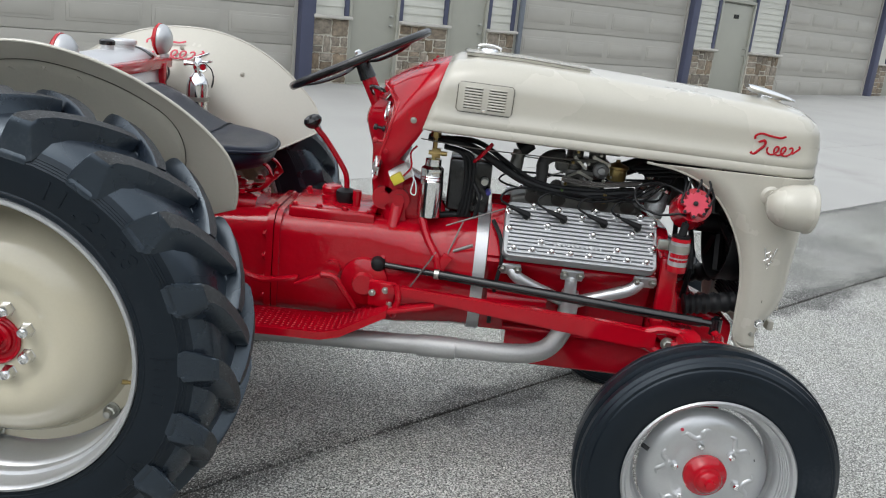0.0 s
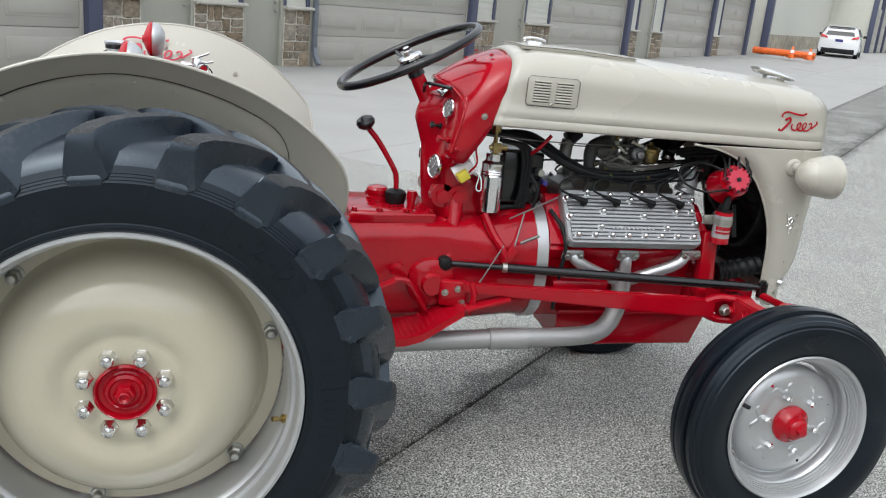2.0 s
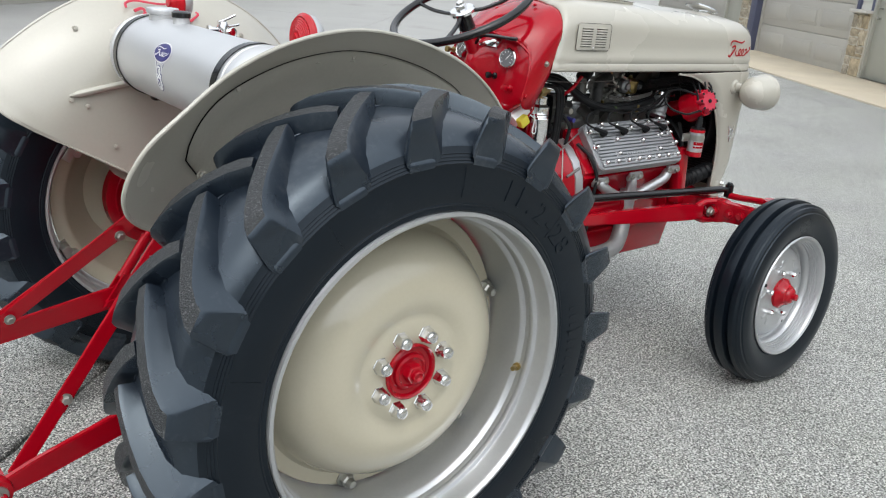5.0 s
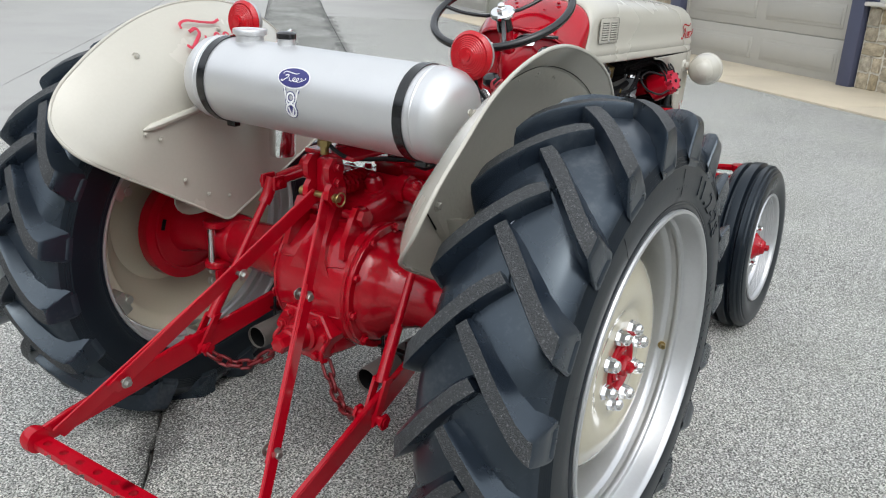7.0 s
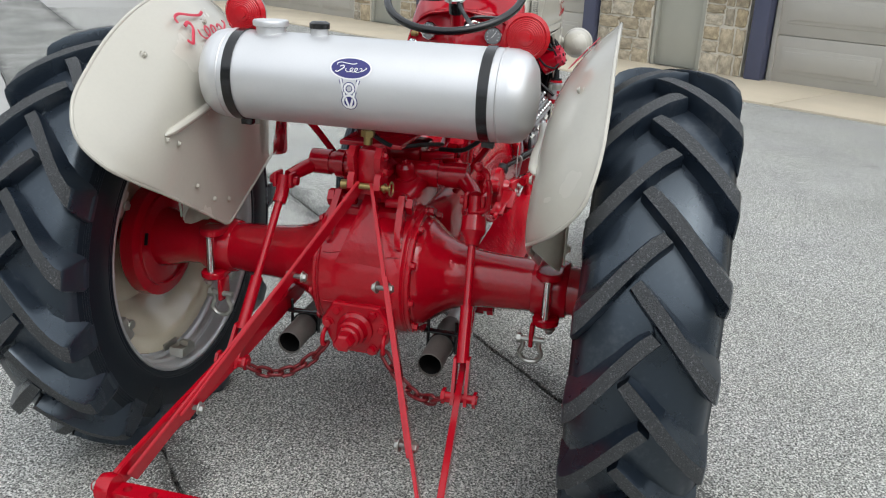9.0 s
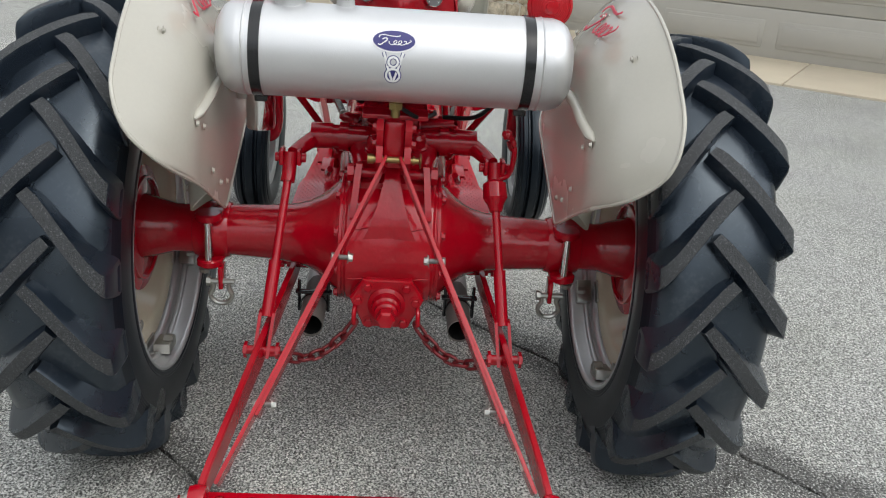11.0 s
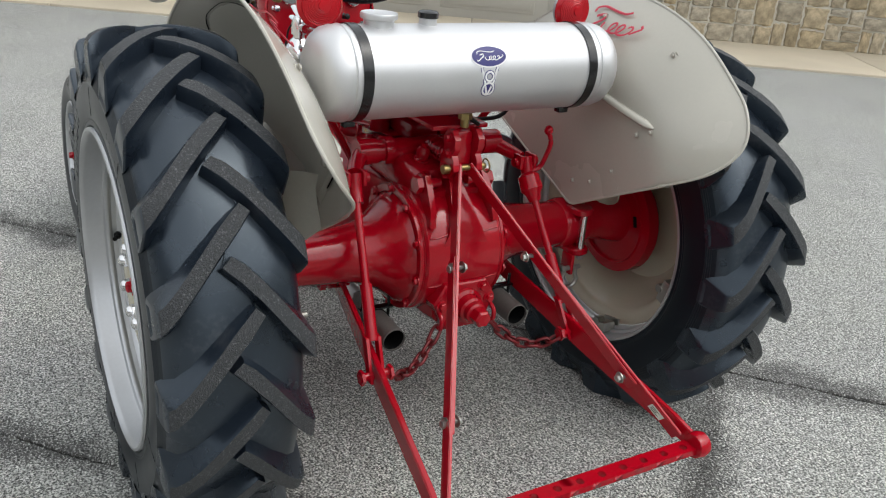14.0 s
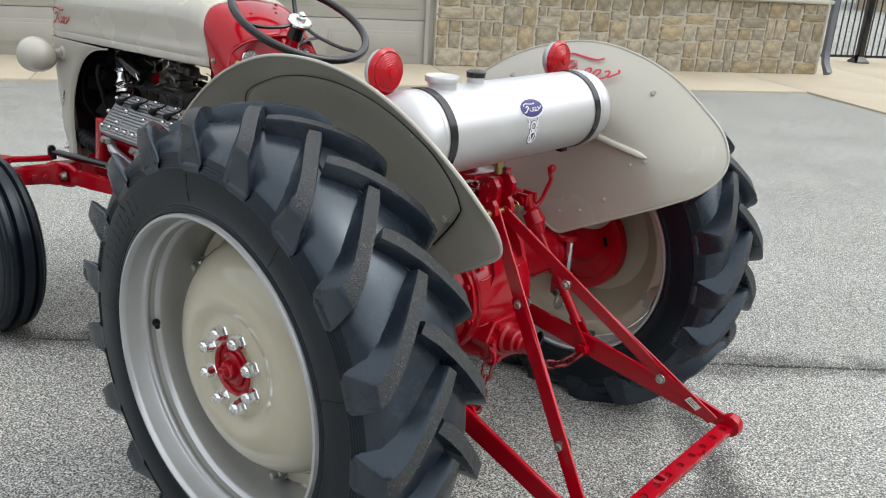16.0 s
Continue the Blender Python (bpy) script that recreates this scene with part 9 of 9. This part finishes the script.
for w, r in [(p, 0.0065) for p in wires] + [
    ([(0.95, -0.06, 1.02), (1.05, -0.08, 1.015), (1.12, -0.088, 0.99), (1.185, -0.088, 0.954), (1.25, -0.10, 0.925), (1.34, -0.10, 0.905), (1.45, -0.095, 0.905), (1.60, -0.08, 0.925)], 0.0125),
    ([(1.00, -0.04, 1.02), (1.10, -0.06, 1.02), (1.20, -0.07, 0.965), (1.30, -0.085, 0.92), (1.45, -0.08, 0.915), (1.58, -0.07, 0.93)], 0.008),
    ([(1.17, -0.12, 0.80), (1.195, -0.165, 0.76), (1.205, -0.195, 0.70), (1.195, -0.198, 0.62), (1.19, -0.19, 0.50)], 0.0065),
    ([(0.97, -0.08, 0.78), (1.03, -0.07, 0.79), (1.10, -0.07, 0.795)], 0.010),
    ([(1.10, -0.10, 0.90), (1.12, -0.12, 0.86), (1.11, -0.12, 0.80)], 0.006)]:
    bm = B()
    tube(bm, w, r, seg=10)
    part("cable", bm, BLACK_R, tractor, "black cable")
rods = [([(0.93, -0.14, 1.025), (1.10, -0.13, 1.012), (1.30, -0.10, 1.005), (1.42, -0.06, 1.0)], 0.002),
        ([(1.20, -0.10, 0.835), (1.10, -0.13, 0.800), (1.03, -0.15, 0.775)], 0.0025),
        ([(1.08, -0.14, 0.79), (1.045, -0.185, 0.70)], 0.0025),
        ([(1.01, -0.185, 0.70), (0.94, -0.195, 0.58)], 0.0025)]
rods += [([(1.36, -0.07, 0.935 + 0.006 * k), (1.45, -0.09, 0.93 + 0.006 * k), (1.56, -0.09, 0.945 + 0.004 * k), (1.60, -0.07, 0.955)], 0.0028) for k in range(3)]
for w, r in rods:
    bm = B()
    tube(bm, w, r, seg=6)
    part("control_rod", bm, STEEL, tractor, "thin steel linkage rod")
bm = B()
rod(bm, (1.06, -0.190, 0.71), (1.115, -0.192, 0.735), 0.005)
part("clevis_pin", bm, STEEL, gearbox)
# small vacuum and spring bits round the carburettor
for p, q, r, mt in (((1.215, -0.06, 0.93), (1.225, -0.055, 1.01), 0.022, DULLZINC), ((1.225, -0.055, 1.01), (1.26, -0.05, 1.035), 0.024, BLACK_R), ((1.36, -0.103, 0.893), (1.362, -0.106, 0.915), 0.006, LEAF), ((1.49, -0.10, 0.885), (1.492, -0.102, 0.915), 0.007, BRASS), ((1.13, -0.085, 0.91), (1.13, -0.11, 0.91), 0.012, ZINC), ((1.145, -0.085, 0.88), (1.145, -0.115, 0.88), 0.009, BLUE), ((1.12, -0.085, 0.86), (1.12, -0.11, 0.86), 0.010, ZINC)):
    bm = B()
    rod(bm, p, q, r, r * 0.85, seg=14)
    part("engine_fitting", bm, mt, tractor)
bm = B()
rod(bm, (0.855, -0.115, 0.895), (0.905, -0.120, 0.930), 0.024, seg=18)
part("regulator", bm, WHITE, tractor, "white and yellow wired connector")
bm = B()
box(bm, (0.035, 0.03, 0.03), (0.872, -0.145, 0.900), Matrix.Rotation(-0.6, 4, "Y"), bevel=0.004)
part("connector", bm, YELLOW, tractor)
bm = B()
tube(bm, [(0.89, -0.145, 0.91), (0.91, -0.15, 0.94), (0.905, -0.145, 0.98), (0.92, -0.13, 1.0)], 0.003, seg=6)
part("red_cable", bm, RED, tractor)
bm = B()
tube(bm, [(1.09, -0.10, 0.965), (1.11, -0.12, 0.99), (1.14, -0.13, 1.03)], 0.006, seg=8)
part("red_cable", bm, RED, tractor)
bm = B()
tube(bm, [(0.90, -0.145, 0.92), (0.925, -0.15, 0.90), (0.93, -0.15, 0.86), (0.915, -0.15, 0.865), (0.92, -0.15, 0.91), (0.90, -0.14, 0.96)], 0.0018, seg=6)
part("white_wire", bm, WHITE, tractor)
bm = B()
rod(bm, (1.175, -0.170, 0.575), (1.345, -0.170, 0.580), 0.042, seg=26)
rod(bm, (1.335, -0.170, 0.580), (1.352, -0.170, 0.580), 0.045, seg=26)
part("starter_motor", bm, RED, tractor, "red starter motor")
bm = B()
tube(bm, [(0.955, -0.130, 0.785), (0.98, -0.155, 0.73), (1.01, -0.178, 0.685), (1.02, -0.180, 0.65)], 0.013, seg=8)
box(bm, (0.03, 0.012, 0.05), (1.035, -0.182, 0.67), Matrix.Rotation(0.5, 4, "Y"), bevel=0.003)
part("throttle_bracket", bm, RED, gearbox)

# ---- fire extinguisher hung on the left fender ----
ext = new("fire_extinguisher")
tagged(ext, "small chrome fire extinguisher hung inside the cream fender", "extinguisher")
ext.location = (0.105, 0.362, 0.84)
bm = B()
lathe(bm, [(0.024, -0.040), (0.036, -0.036), (0.038, -0.028), (0.038, 0.205), (0.034, 0.225), (0.022, 0.243), (0.014, 0.250), (0.013, 0.262)], (0, 0, 0), (0, 0, 1), seg=32)
part("cylinder", bm, CHROME, ext, "polished chrome cylinder")
bm = B()
lathe(bm, [(0.018, 0.258), (0.018, 0.285), (0.012, 0.30), (0.005, 0.302)], (0, 0, 0), (0, 0, 1), seg=18)
rod(bm, (-0.045, 0, 0.278), (0.02, 0, 0.278), 0.007, seg=10), rod(bm, (-0.048, 0, 0.278), (-0.038, 0, 0.278), 0.011, seg=10)
part("valve", bm, CHROME, ext)
bm = B()
tube(bm, [(-0.015, 0, 0.298), (0.010, 0, 0.306), (0.038, 0, 0.318)], 0.007, seg=8, flat=0.6)
tube(bm, [(-0.005, 0, 0.288), (0.03, 0, 0.288), (0.05, 0, 0.292)], 0.007, seg=8, flat=0.6)
part("squeeze_lever", bm, CHROME, ext)
bm = B()
lathe(bm, [(0.015, 0.0), (0.016, 0.006), (0.014, 0.010), (0.0105, 0.008), (0.003, 0.008)], (0.020, -0.012, 0.270), (0.3, -1, 0), seg=18)
part("pressure_gauge", bm, CHROME, ext)
bm = B()
lathe(bm, [(0.0102, 0.0075), (0.009, 0.0095), (0.003, 0.010)], (0.020, -0.012, 0.270), (0.3, -1, 0), seg=18)
part("gauge_disc", bm, RED, ext, "small red gauge face")
bm = B()
tube(bm, [(0.02, 0.005, 0.285), (0.045, 0.01, 0.26), (0.05, 0.015, 0.225), (0.04, 0.03, 0.20), (0.047, 0.03, 0.24)], 0.0022, seg=6)
part("pin_chain", bm, BLACK_R, ext)
bm = B()
lathe(bm, [(0.0385, -0.008), (0.0400, -0.008), (0.0400, 0.008), (0.0385, 0.008)], (0, 0, 0.16), (0, 0, 1), seg=28, close=True)
box(bm, (0.03, 0.03, 0.16), (0, 0.045, 0.12), bevel=0.003)
part("bracket", bm, ZINC, ext)
